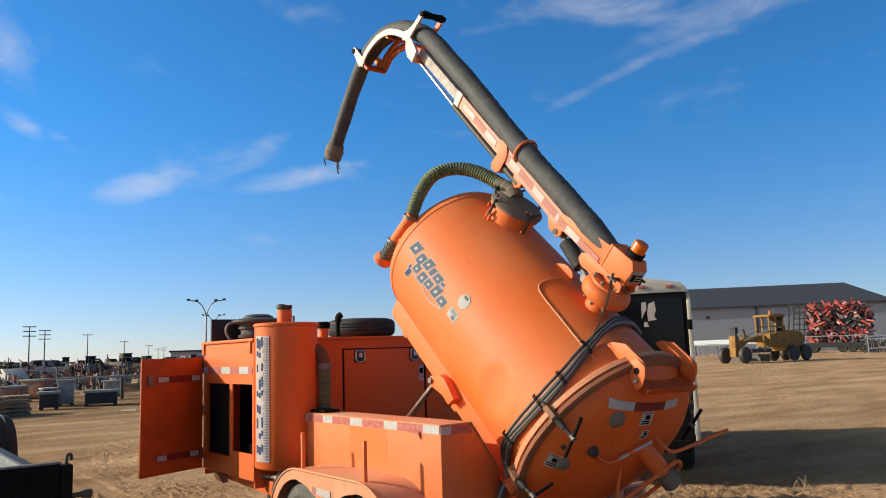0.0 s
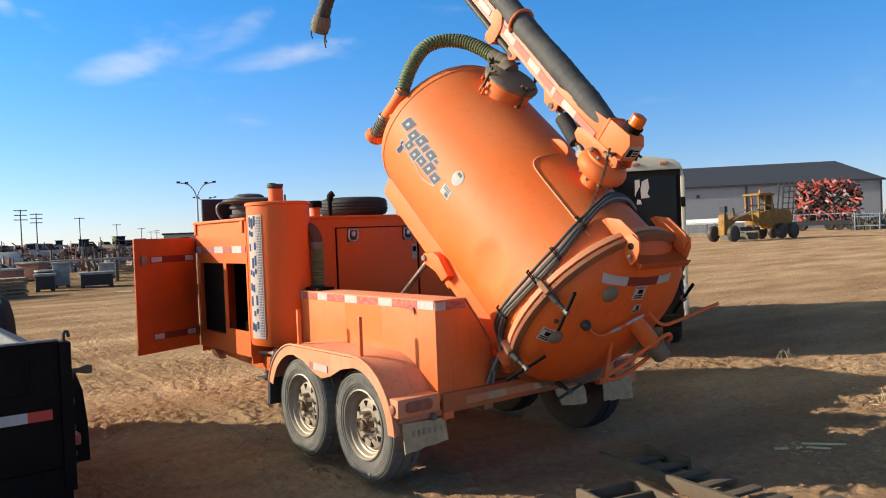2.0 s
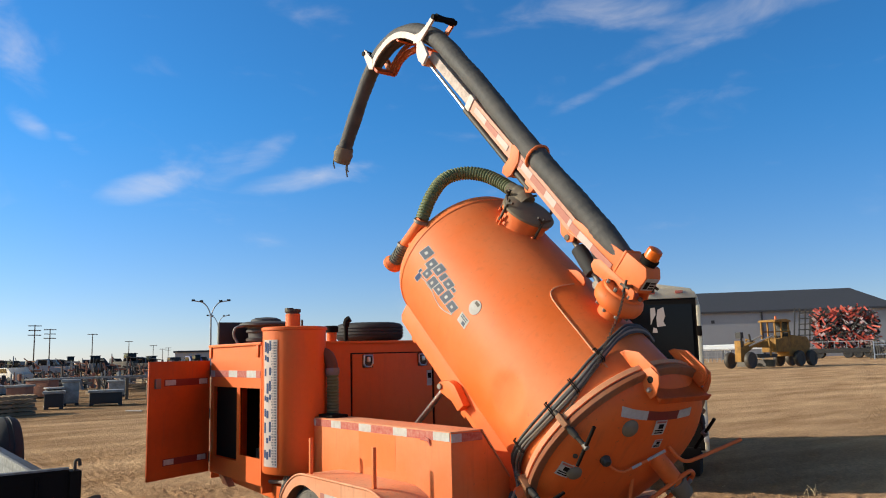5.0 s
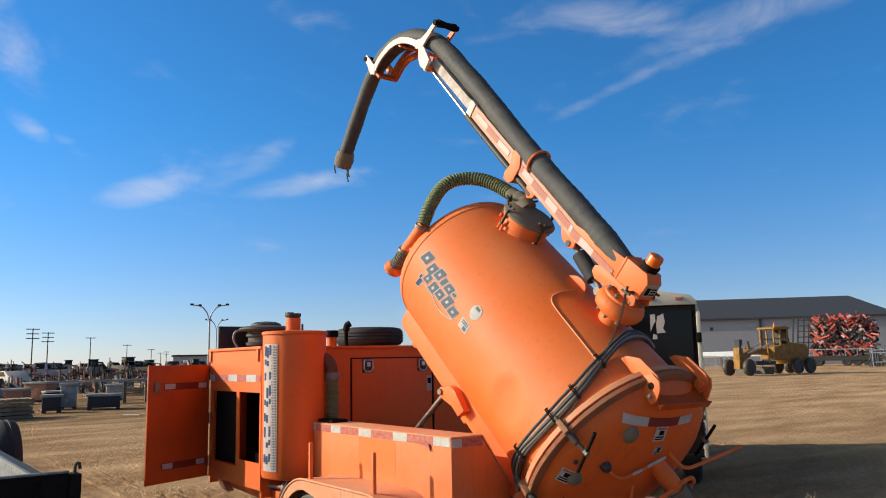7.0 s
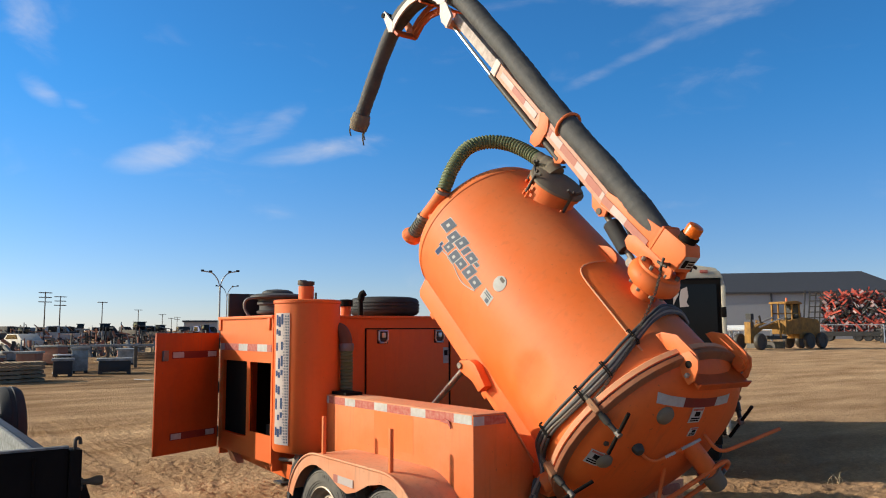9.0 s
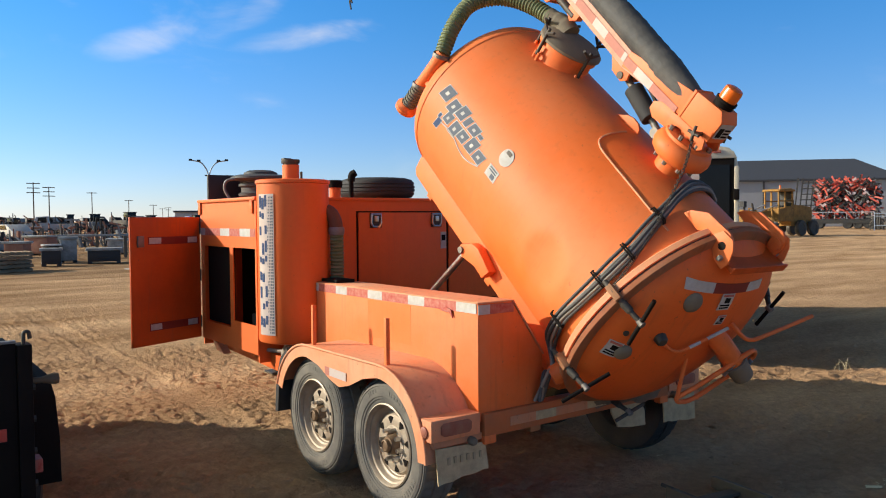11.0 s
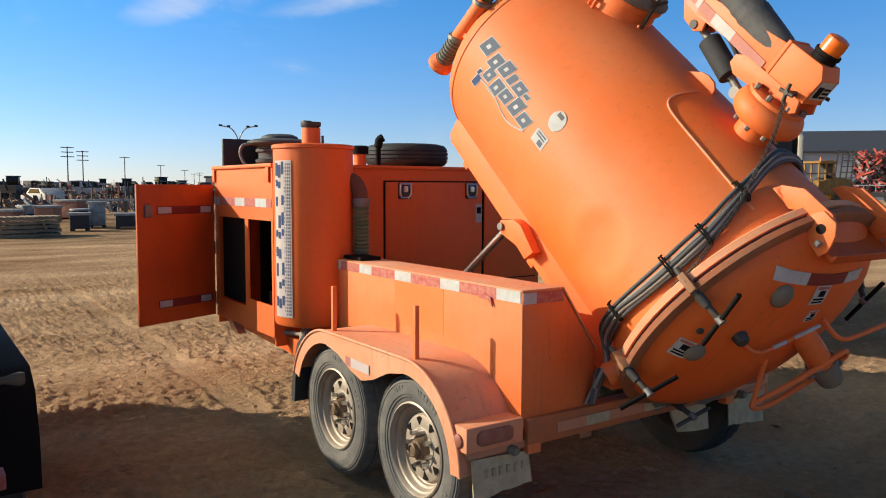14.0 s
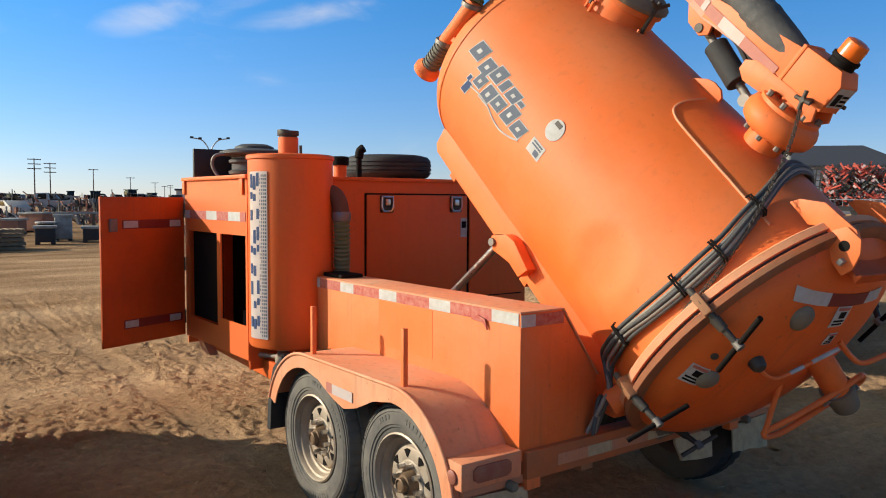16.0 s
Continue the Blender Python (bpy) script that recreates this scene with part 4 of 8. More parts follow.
    bm = B()
    box(bm, (x1 + 0.020, 1.445, 1.48), (x1 + 0.022, 1.485, 1.53))
    part("print_bar", bm, M_BLACK, TR)
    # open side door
    # the inner face's shade is put into its colour, along with soot
    d = part("side_door", box(B(), (0, -0.018, 0.665), (0.72, 0.0, 1.70)), M_DARKORANGE, TR, "open orange door, inner side darkened by soot and painted shade", bevel=0.004)
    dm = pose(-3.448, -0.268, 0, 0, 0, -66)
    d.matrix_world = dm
    for z, mats in ((1.49, ((0.04, 0.14), (0.42, 0.54))), (0.79, ((0.05, 0.15), (0.43, 0.54)))):
        bm = B()
        box(bm, (0.03, 0.0, z - 0.012), (0.55, 0.002, z + 0.05))
        part("tape_band", bm, M_DARKRED, d, "dull dark red tape band")
        for a, b in mats:
            bm = B()
            box(bm, (a, 0.002, z - 0.005), (b, 0.005, z + 0.043))
            part("white_reflector", bm, M_WHITE, d, "white reflective piece")
    bm = B()
    box(bm, (0.60, 0.0, 1.46), (0.66, 0.022, 1.55))
    part("door_latch", bm, M_GREY, d, "grey metal door latch", bevel=0.008)
    for z in (0.8, 1.2, 1.6):
        bm = B()
        cyl(bm, (0.0, -0.01, z - 0.05), (0.0, -0.01, z + 0.05), 0.013, seg=10)
        part("hinge", bm, M_DARKMETAL, d)
    # roof gear: air cleaner, dark box, spare wheel, exhaust
    bm = B()
    lathe(bm, [(0.13, 0), (0.13, 0.02), (0.185, 0.03), (0.19, 0.05), (0.165, 0.062), (0.165, 0.105), (0.186, 0.113), (0.186, 0.13), (0.17, 0.142), (0.175, 0.16), (0.24, 0.168), (0.252, 0.178), (0.25, 0.194), (0.20, 0.21), (0.145, 0.216), (0.14, 0.232), (0.10, 0.25), (0, 0.258)], (-3.13, 0.16, 1.845), (0, 0, 1), 40)
    ac = part("air_cleaner", bm, M_HOSE, TR, "black bowl-shaped air cleaner with a wide rain cap")
    bm = B()
    sweep(bm, smooth_path([(-3.12, -0.12, 1.845), (-3.15, -0.155, 1.93), (-3.14, -0.14, 2.0), (-3.1, -0.07, 2.02)], 6), 0.012, 10)
    part("breather_hose", bm, M_GREY, ac, "grey breather hose")
    bm = B()
    box(bm, (-3.44, -0.20, 1.845), (-3.41, 0.22, 2.065))
    part("dark_panel", bm, M_FARDARK, TR, "dark upright panel on the roof", bevel=0.004)
    # spare wheel lying on the roof
    bm = B()
    prof = [(0.2, 0.0), (0.30, 0.0), (0.36, 0.02), (0.386, 0.05), (0.39, 0.065), (0.38, 0.068), (0.38, 0.075), (0.392, 0.078), (0.392, 0.10), (0.381, 0.103), (0.381, 0.11), (0.392, 0.113),
            (0.391, 0.135), (0.38, 0.138), (0.38, 0.145), (0.388, 0.148), (0.385, 0.165), (0.36, 0.195), (0.30, 0.21), (0.2, 0.2)]
    lathe(bm, [(r * 0.86, h * 0.88) for r, h in prof], (-2.72, 1.08, 1.845), (0, 0, 1), 56)
    sp = part("spare_tyre", bm, M_RUBBER2, TR, "black spare tyre lying on the roof")
    bm = B()
    lathe(bm, [(0.172, 0.05), (0.15, 0.09), (0.0, 0.1)], (-2.72, 1.08, 1.845), (0, 0, 1), 32)
    part("spare_rim", bm, M_DARKMETAL, sp)
    bm = B()
    cyl(bm, (-2.33, 0.59, 1.845), (-2.33, 0.59, 2.0), 0.02, seg=12)
    sweep(bm, smooth_path([(-2.33, 0.59, 1.98), (-2.33, 0.60, 2.03), (-2.31, 0.62, 2.05)], 5), 0.03, 12)
    part("exhaust_elbow", bm, M_BLACK, TR, "dark exhaust stack with a bent tip")


housing()


def silencer():
    """Upright orange canister beside the housing."""
    o = (-2.08, -0.05, 0)
    bm = B()
    lathe(bm, [(0, 0.77), (0.20, 0.77), (0.255, 0.785), (0.262, 0.80), (0.262, 1.93), (0.272, 1.935), (0.272, 1.955), (0.26, 1.962), (0, 1.968)], o, (0, 0, 1), 56)
    c = part("canister", bm, M_CAB, TR, "tall upright orange canister")
    bm = B()
    lathe(bm, [(0.062, 1.96), (0.062, 2.075), (0.058, 2.075), (0.058, 1.99)], (o[0] - 0.03, o[1], 0), (0, 0, 1), 28)
    part("outlet_stub", bm, M_CAB, c, "short orange outlet pipe")
    bm = B()
    lathe(bm, [(0.058, 2.085), (0.064, 2.087), (0.066, 2.092), (0.066, 2.115), (0.056, 2.115), (0.056, 2.0)], (o[0] - 0.03, o[1], 0), (0, 0, 1), 28)
    part("stub_rim", bm, M_DARKMETAL, c, "burnt rusty pipe rim")
    bm = B()
    box(bm, (o[0] - 0.13, o[1] - 0.03, 2.09), (o[0] - 0.08, o[1] + 0.03, 2.13))
    part("rain_flap", bm, M_DARKMETAL, c, bevel=0.004)
    bm = B()
    cyl(bm, (o[0] + 0.1, o[1] + 0.02, 1.96), (o[0] + 0.1, o[1] + 0.02, 2.02), 0.01, seg=8)
    part("small_vent", bm, M_DARKMETAL, c)
    # product strip: white panel with grey-blue plain shapes down the side

    def strip(a0, a1, z0, z1, r, mat, name, label=""):
        bm = B()
        n = 8
        vs = [[bm.verts.new((o[0] + r * math.cos(a0 + (a1 - a0) * k / n), o[1] + r * math.sin(a0 + (a1 - a0) * k / n), z)) for z in (z0, z1)] for k in range(n + 1)]
        for p, q in zip(vs, vs[1:]):
            bm.faces.new((p[0], q[0], q[1], p[1]))
        bmesh.ops.recalc_face_normals(bm, faces=bm.faces)
        bmesh.ops.solidify(bm, geom=bm.faces[:], thickness=-0.0015)
        return part(name, bm, mat, c, label)
    a0, a1 = radians(268), radians(303)
    strip(a0, a1, 0.845, 1.855, 0.2645, M_OLDWHITE, "product_strip", "white strip with blue-grey plain shapes")
    # halftone of small squares along one edge, in one sheet
    bm = B()
    for k in range(46):
        z = 0.86 + 0.0214 * k
        for j in range(4):
            if j == 0 and k % 3 == 0:
                continue
            b0, w = radians(290.5 + 2.9 * j), radians(1.2 + 0.35 * j)
            vs = [[bm.verts.new((o[0] + r * math.cos(a), o[1] + r * math.sin(a), h)) for r in (0.2655, 0.2668) for h in (z, z + 0.013)] for a in (b0, b0 + w)]
            bm.faces.new((vs[0][2], vs[1][2], vs[1][3], vs[0][3]))
            bm.faces.new((vs[0][3], vs[1][3], vs[1][1], vs[0][1]))
            bm.faces.new((vs[0][2], vs[0][3], vs[0][1], vs[0][0]))
    part("print_halftone", bm, M_GREYPRINT, c, "blue-grey halftone squares")
    # slanted plain strokes down the strip
    for k in range(9):
        z = 1.82 - 0.108 * k
        for j, (d0, d1, up) in enumerate(((270.5, 276, 0.0), (277.5, 283, -0.012), (284.5, 289.5, 0.008))):
            if (k + j) % 4 == 3:
                continue
            strip(radians(d0), radians(d1), z - 0.062 + up + 0.02 * ((k * 5 + j * 3) % 3), z + 0.02 + up, 0.2668, M_BLUE, "print_stroke")
    # drain valve, elbow pipe and corrugated hose
    bm = B()
    cyl(bm, (o[0] - 0.02, o[1] - 0.05, 0.77), (o[0] - 0.02, o[1] - 0.05, 0.58), 0.03, seg=14)
    lathe(bm, [(0, -0.055), (0.035, -0.05), (0.05, -0.02), (0.05, 0.02), (0.035, 0.05), (0, 0.055)], (o[0] - 0.02, o[1] - 0.05, 0.68), (0, 0, 1), 18)
    cyl(bm, (o[0] - 0.02, o[1] - 0.05, 0.68), (o[0] + 0.09, o[1] - 0.09, 0.67), 0.022, seg=12)
    cyl(bm, (o[0] - 0.02, o[1] - 0.05, 0.69), (o[0] - 0.26, o[1] - 0.16, 0.69), 0.016, seg=10)
    part("drain_valve", bm, M_VALVE, c, "grey drain valve with a handle")
    bm = B()
    box(bm, (o[0] + 0.05, o[1] - 0.02, 0.5), (o[0] + 0.09, o[1] + 0.12, 0.77))
    part("canister_bracket", bm, M_CAB, c)
    bm = B()
    box(bm, (o[0] - 0.16, o[1] + 0.0, 0.5), (o[0] - 0.12, o[1] + 0.12, 0.77))
    part("canister_bracket", bm, M_CAB, c)
    bm = B()
    sweep(bm, smooth_path([(o[0] + 0.10, o[1] + 0.12, 1.72), (o[0] + 0.16, o[1] + 0.20, 1.73), (o[0] + 0.205, o[1] + 0.23, 1.67), (o[0] + 0.215, o[1] + 0.24, 1.58)], 6), 0.052, 18)
    part("elbow_pipe", bm, M_OILY, c, "oil-blackened pipe elbow")
    bm = B()
    pts, rs = [], []
    for k in range(70):
        z = 1.58 - 0.5 * k / 69
        pts.append((o[0] + 0.215 - 0.05 * (k / 69) ** 2, o[1] + 0.24 + 0.02 * k / 69, z))
        rs.append(0.05 + 0.005 * math.sin(k * math.tau / 3.5))
    sweep(bm, pts, rs, 16)
    part("corrugated_hose", bm, M_GREEN, c, "dull green corrugated hose")
    bm = B()
    lathe(bm, [(0.054, 0), (0.06, 0.02), (0.06, 0.05), (0.054, 0.06)], (o[0] + 0.215, o[1] + 0.24, 1.555), (0, 0, 1), 20)
    part("hose_clamp", bm, M_GREY, c)
    bm = B()
    cyl(bm, (-2.33, 0.44, 1.845), (-2.33, 0.44, 1.93), 0.045, seg=14)
    fn = part("filler_neck", bm, M_CAB, TR, "orange filler neck")
    bm = B()
    lathe(bm, [(0.0, 1.925), (0.06, 1.925), (0.062, 1.975), (0.05, 1.985), (0, 1.987)], (-2.33, 0.44, 0), (0, 0, 1), 20)
    part("filler_cap", bm, M_BLACK, fn, "black filler cap")


silencer()


# ---- debris tank, tipped up at its front ----
TILT = radians(42.3)
UAX = Vector((-math.cos(TILT), 0, math.sin(TILT)))
WAX = Vector((math.sin(TILT), 0, math.cos(TILT)))
TANK_M = Matrix(((UAX.x, 0, WAX.x, 0.464), (UAX.y, -1, WAX.y, 1.0), (UAX.z, 0, WAX.z, 1.108), (0, 0, 0, 1)))
# in the tank's own axes: x runs up along the barrel from the door flange, y to the sunlit side, z away from the chassis
TK = thing("debris_tank", "dusty orange steel debris tank tipped up on its trailer", "tank", TANK_M)
R = 0.615


def on_shell(s, deg, r=R):
    a = radians(deg)
    return Vector((s, r * math.cos(a), r * math.sin(a)))


def shell_patch(s0, s1, d0, d1, r, mat, parent, name, label="", shear=0.0, n=6):
    """A thin curved sticker on the barrel between two stations and two angles."""
    bm = B()
    rows = []
    for k in range(n + 1):
        d = d0 + (d1 - d0) * k / n
        sh = shear * (k / n)
        rows.append((bm.verts.new(on_shell(s0 + sh, d, r)), bm.verts.new(on_shell(s1 + sh, d, r))))
    for p, q in zip(rows, rows[1:]):
        bm.faces.new((p[0], p[1], q[1], q[0]))
    top = [f for f in bm.faces]
    ext = bmesh.ops.extrude_face_region(bm, geom=top)
    for v in [e for e in ext["geom"] if isinstance(e, bmesh.types.BMVert)]:
        rad = Vector((0, v.co.y, v.co.z)).normalized()
        v.co -= rad * 0.002
    return part(name, bm, mat, parent, label)


# the domed door: radius and station from its crown to its rim
DOME = ((0.0, -0.255), (0.2, -0.245), (0.35, -0.222), (0.47, -0.185), (0.56, -0.145), (0.612, -0.105), (0.632, -0.075), (0.645, -0.052), (0.685, -0.048))


def tank_body():
    bm = B()
    prof = [(0.615, -0.0), (0.615, 0.3), (0.615, 0.9), (0.615, 1.98), (0.6195, 1.985), (0.6195, 1.997), (0.615, 2.002), (0.61, 2.035), (0.594, 2.07), (0.563, 2.097),
            (0.49, 2.13), (0.37, 2.16), (0.2, 2.18), (0, 2.185)]
    lathe(bm, prof, (0, 0, 0), (1, 0, 0), 96)
    # a shallow dent on the sunlit side
    bm.verts.ensure_lookup_table()
    bmesh.ops.subdivide_edges(bm, edges=[e for e in bm.edges if abs(e.verts[0].co.x - e.verts[1].co.x) > 0.2 and e.verts[0].co.y > 0.2 and max(v.co.x for v in e.verts) < 1.0], cuts=14, use_grid_fill=True)
    c = on_shell(0.48, 0)
    for v in bm.verts:
        d = (v.co - c).length
        if d < 0.26 and v.co.x > 0.02:
            rad = Vector((0, v.co.y, v.co.z)).normalized()
            v.co -= rad * (0.015 * math.cos(d / 0.26 * math.pi / 2) ** 2 - 0.006 * math.exp(-((d - 0.17) / 0.035) ** 2))
    part("barrel", bm, M_TANK, TK, "smooth orange steel barrel with a shallow dent")
    # door flanges and gasket
    bm = B()
    lathe(bm, [(0.61, 0.04), (0.684, 0.04), (0.69, 0.034), (0.69, 0.004), (0.61, 0.0)], (0, 0, 0), (1, 0, 0), 96)
    part("tank_flange", bm, M_PALE, TK, "pale dusty orange flange ring")
    bm = B()
    lathe(bm, [(0.6, 0.003), (0.676, 0.002), (0.676, -0.012), (0.6, -0.013)], (0, 0, 0), (1, 0, 0), 96)
    part("door_gasket", bm, M_RUBBER2, TK, "black door gasket")
    door = B()
    lathe(door, [(0.60, -0.013), (0.69, -0.013), (0.695, -0.018), (0.695, -0.042)] + [(r, x) for r, x in DOME[::-1]], (0, 0, 0), (1, 0, 0), 96)
    bm = B()
    lathe(bm, [(0.645, -0.0535), (0.685, -0.0505), (0.6975, -0.043), (0.6975, -0.0175), (0.692, -0.0145)], (0, 0, 0), (1, 0, 0), 96)
    bmesh.ops.solidify(bm, geom=bm.faces[:], thickness=0.001)
    part("door_rim", bm, M_STAINED, TK, "dusty stained orange door rim")
    dr = part("tank_door", door, M_DOOR, TK, "dusty orange domed rear door")
    return dr


DOOR = tank_body()


def dome_point(y, z, lift=0.0):
    """The point of the door's dome at a sideways place, with its outward direction."""
    r = math.hypot(y, z)
    for (r0, s0), (r1, s1) in zip(DOME, DOME[1:]):
        if r <= r1:
            f = (r - r0) / (r1 - r0)
            s = s0 + f * (s1 - s0)
            tang = Vector((s1 - s0, (r1 - r0)))
            nrm = Vector((-tang.y, tang.x)).normalized()
            nx, nr = nrm.x, nrm.y
            d = Vector((nx, nr * y / max(r, 1e-6), nr * z / max(r, 1e-6))).normalized()
            return Vector((s, y, z)) + d * lift, d
    return Vector((-0.048, y, z)), Vector((-1, 0, 0))


def dome_patch(y0, y1, z0, z1, lift, mat, name, label="", n=5, parent=None):
    bm = B()
    grid = [[bm.verts.new(dome_point(y0 + (y1 - y0) * i / n, z0 + (z1 - z0) * j / n, lift)[0]) for j in range(n + 1)] for i in range(n + 1)]
    for i in range(n):
        for j in range(n):
            bm.faces.new((grid[i][j], grid[i + 1][j], grid[i + 1][j + 1], grid[i][j + 1]))
    bmesh.ops.recalc_face_normals(bm, faces=bm.faces)
    bmesh.ops.solidify(bm, geom=bm.faces[:], thickness=0.002)
    return part(name, bm, mat, parent or DOOR, label)


def door_fittings():
    # reflective tape on the door
    for a, b, mat in ((0.385, 0.20, M_WHITE), (0.20, -0.075, M_DARKRED), (-0.075, -0.215, M_WHITE)):
        dome_patch(a, b, 0.412, 0.466, 0.004, mat, "reflective_tape", "white reflective tape" if mat is M_WHITE else "red reflective tape")
    # warning stickers with plain bars
    for y0, y1, z0, z1 in ((0.605, 0.535, -0.07, 0.035), (0.115, 0.015, 0.315, 0.41), (0.055, -0.015, 0.215, 0.275)):
        st = dome_patch(y0, y1, z0, z1, 0.004, M_WHITE, "warning_sticker", "white warning sticker with black bars")
        w, h = y1 - y0, z1 - z0
        dome_patch(y0 + 0.1 * w, y0 + 0.9 * w, z0 + 0.82 * h, z0 + 0.95 * h, 0.0065, M_RED, "print_bar", parent=DOOR)
        dome_patch(y0 + 0.35 * w, y0 + 0.75 * w, z0 + 0.45 * h, z0 + 0.75 * h, 0.0065, M_BLACK, "print_shape", parent=DOOR)
        for k in range(2):
            dome_patch(y0 + 0.12 * w, y0 + 0.85 * w, z0 + (0.12 + 0.16 * k) * h, z0 + (0.2 + 0.16 * k) * h, 0.0065, M_BLACK, "print_bar", parent=DOOR)
    # weld bosses
    for y, z, r in ((0.515, -0.02, 0.05), (0.30, 0.35, 0.056)):
        p, d = dome_point(y, z, -0.01)
        bm = B()
        lathe(bm, [(r, 0), (r, 0.012), (r * 0.88, 0.024), (r * 0.5, 0.034), (0, 0.037)], p, d, 24)
        part("weld_boss", bm, M_LIDGREY, DOOR, "grey dusty domed boss")
    for y, z in ((0.56, 0.10),):
        p, d = dome_point(y, z, -0.005)
        bm = B()
        lathe(bm, [(0.016, 0), (0.016, 0.008), (0.01, 0.012), (0, 0.012)], p, d, 16)
        part("plug", bm, M_DARKMETAL, DOOR)
    # screw clamps with T-handles round the flange
    for ang, turn, inner, half in ((21.5, 35, 0.06, 0.165), (-22, 108, 0.03, 0.145), (159, -14, 0.12, 0.14), (-92, 40, 0.075, 0.10)):
        c = thing("clamp", "", "")
        c.parent = TK
        p = on_shell(0.0, ang, 0.715)
        rad = on_shell(0, ang, 1.0)
        bm = B()
        tt = Matrix.Translation(p) @ Matrix.Rotation(radians(ang), 4, "X")
        box(bm, (-0.05, -0.04, -0.018), (0.045, 0.015, 0.018), tt)
        part("clamp_block", bm, M_DIRTSHADE, c, "oil-stained clamp block", bevel=0.006)
        a = p + Vector((0.075, 0, 0))
        e = p + Vector((-0.19, 0, 0)) - rad * inner
        bm = B()
        sweep(bm, (a, p, e), (0.014, 0.016, 0.013), 12)
        part("clamp_screw", bm, M_DARKMETAL, c, "worn steel clamp screw")
        bm = B()
        f = p.lerp(e, 0.35)
        cyl(bm, f, p.lerp(e, 0.62), 0.022, 0.02, 14)
        part("clamp_nut", bm, M_DARKMETAL, c, "worn steel sleeve nut")
        tan = Vector((0, -math.sin(radians(ang)), math.cos(radians(ang))))
        dirn = (tan * math.cos(radians(turn)) + rad * math.sin(radians(turn))).normalized()
        bm = B()
        cyl(bm, e - dirn * half, e + dirn * half, 0.011, seg=12)
        part("t_handle", bm, M_DARKMETAL if ang == -92 else M_BLACK, c, "steel T-handle bar")
        bm = B()
        cyl(bm, e + Vector((0.02, 0, 0)), e - Vector((0.016, 0, 0)), 0.018, seg=12)
        part("screw_head", bm, M_GREY, c)
    # bent grab rod on the door
    p, d = dome_point(0.377, 0.119, 0.0)
    bm = B()
    lathe(bm, [(0.035, 0), (0.03, 0.03), (0.02, 0.04), (0, 0.04)], p, d, 16)
    part("rod_socket", bm, M_DARKMETAL, DOOR)
    pts = smooth_path([p, p + Vector((-0.04, -0.07, -0.045)), p + Vector((-0.06, -0.14, -0.06)), p + Vector((-0.065, -0.21, -0.035)), p + Vector((-0.07, -0.42, 0.095))], 6)
    bm = B()
    sweep(bm, pts, 0.0085, 10)
    part("grab_rod", bm, M_TANK, DOOR, "bent orange rod")
    for k0, k1 in ((18, 20), (21, 24)):
        bm = B()
        sweep(bm, pts[k0:k1 + 1], 0.0095, 10)
        part("worn_sleeve", bm, M_WHITE, DOOR, "white worn stretch of the rod")
    # long lever on the far side
    q, d = dome_point(-0.13, 0.20, 0.0)
    bm = B()
    sweep(bm, smooth_path([q, q + Vector((-0.07, -0.05, -0.03)), q + Vector((-0.10, -0.11, -0.04)), q + Vector((-0.11, -0.20, -0.01)), q + Vector((-0.11, -0.55, 0.11))], 6), 0.012, 10)
    part("lever_rod", bm, M_TANK, DOOR, "long orange lever")
    # discharge pipe with cam cap and a lever valve
    p, d = dome_point(-0.09, 0.09, 0.0)
    bm = B()
    e1 = p + Vector((-0.05, -0.10, -0.06))
    e2 = p + Vector((-0.10, -0.17, -0.11))
    sweep(bm, smooth_path([p + Vector((0.05, 0.02, 0.02)), p + Vector((-0.02, -0.04, -0.02)), e1, e2], 6), 0.06, 20)
    v = part("drain_pipe", bm, M_TANK, DOOR, "orange drain pipe")
    bm = B()
    dd = (e2 - e1).normalized()
    cyl(bm, e2 - dd * 0.01, e2 + dd * 0.015, 0.074, seg=24)
    cyl(bm, e2 + dd * 0.015, e2 + dd * 0.12, 0.068, 0.06, seg=24)
    part("drain_cap", bm, M_LIDGREY, v, "grey cam-lock cap")
    for s in (-1, 1):
        f = e2 + dd * 0.05 + Vector((0, s * 0.085, 0))
        bm = B()
        box(bm, (-0.012, -0.006, -0.05), (0.012, 0.006, 0.05), Matrix.Translation(f))
        part("cam_lever", bm, M_GALV, v, "cam lever", bevel=0.003)
    # tubular guard hoop below the door
    bm = B()
    hoop = [(-0.34, -0.01, -0.30), (-0.36, -0.08, -0.17), (-0.37, -0.20, 0.0), (-0.365, -0.28, 0.07), (-0.36, -0.34, 0.075), (-0.36, -0.40, 0.02), (-0.36, -0.36, -0.07), (-0.36, -0.26, -0.21), (-0.36, -0.15, -0.315), (-0.35, -0.06, -0.335), (-0.342, -0.012, -0.305)]
    sweep(bm, smooth_path(hoop, 6), 0.014, 10)
    cyl(bm, (-0.35, -0.01, -0.31), (-0.23, 0.03, -0.03), 0.012, seg=10)
    part("guard_hoop", bm, M_TANK, DOOR, "bent orange tube guard")
    # a pair of hinge plates over the top of the door, each with a lapped end plate
    for y, s, mat in ((0.224, 1, M_BOX), (-0.25, -1, M_TANK)):
        bm = B()
        prism(bm, [(0.193, 0.612), (0.17, 0.65), (0.085, 0.708), (-0.075, 0.715), (-0.12, 0.69), (-0.135, 0.63), (-0.12, 0.585), (-0.06, 0.575), (-0.032, 0.586), (0.02, 0.60), (0.04, 0.628), (0.075, 0.60)], "xz", y - 0.009, y + 0.009)
        arm = part("hinge_plate", bm, mat, TK, "orange hinge plate", bevel=0.003)
        bm = B()
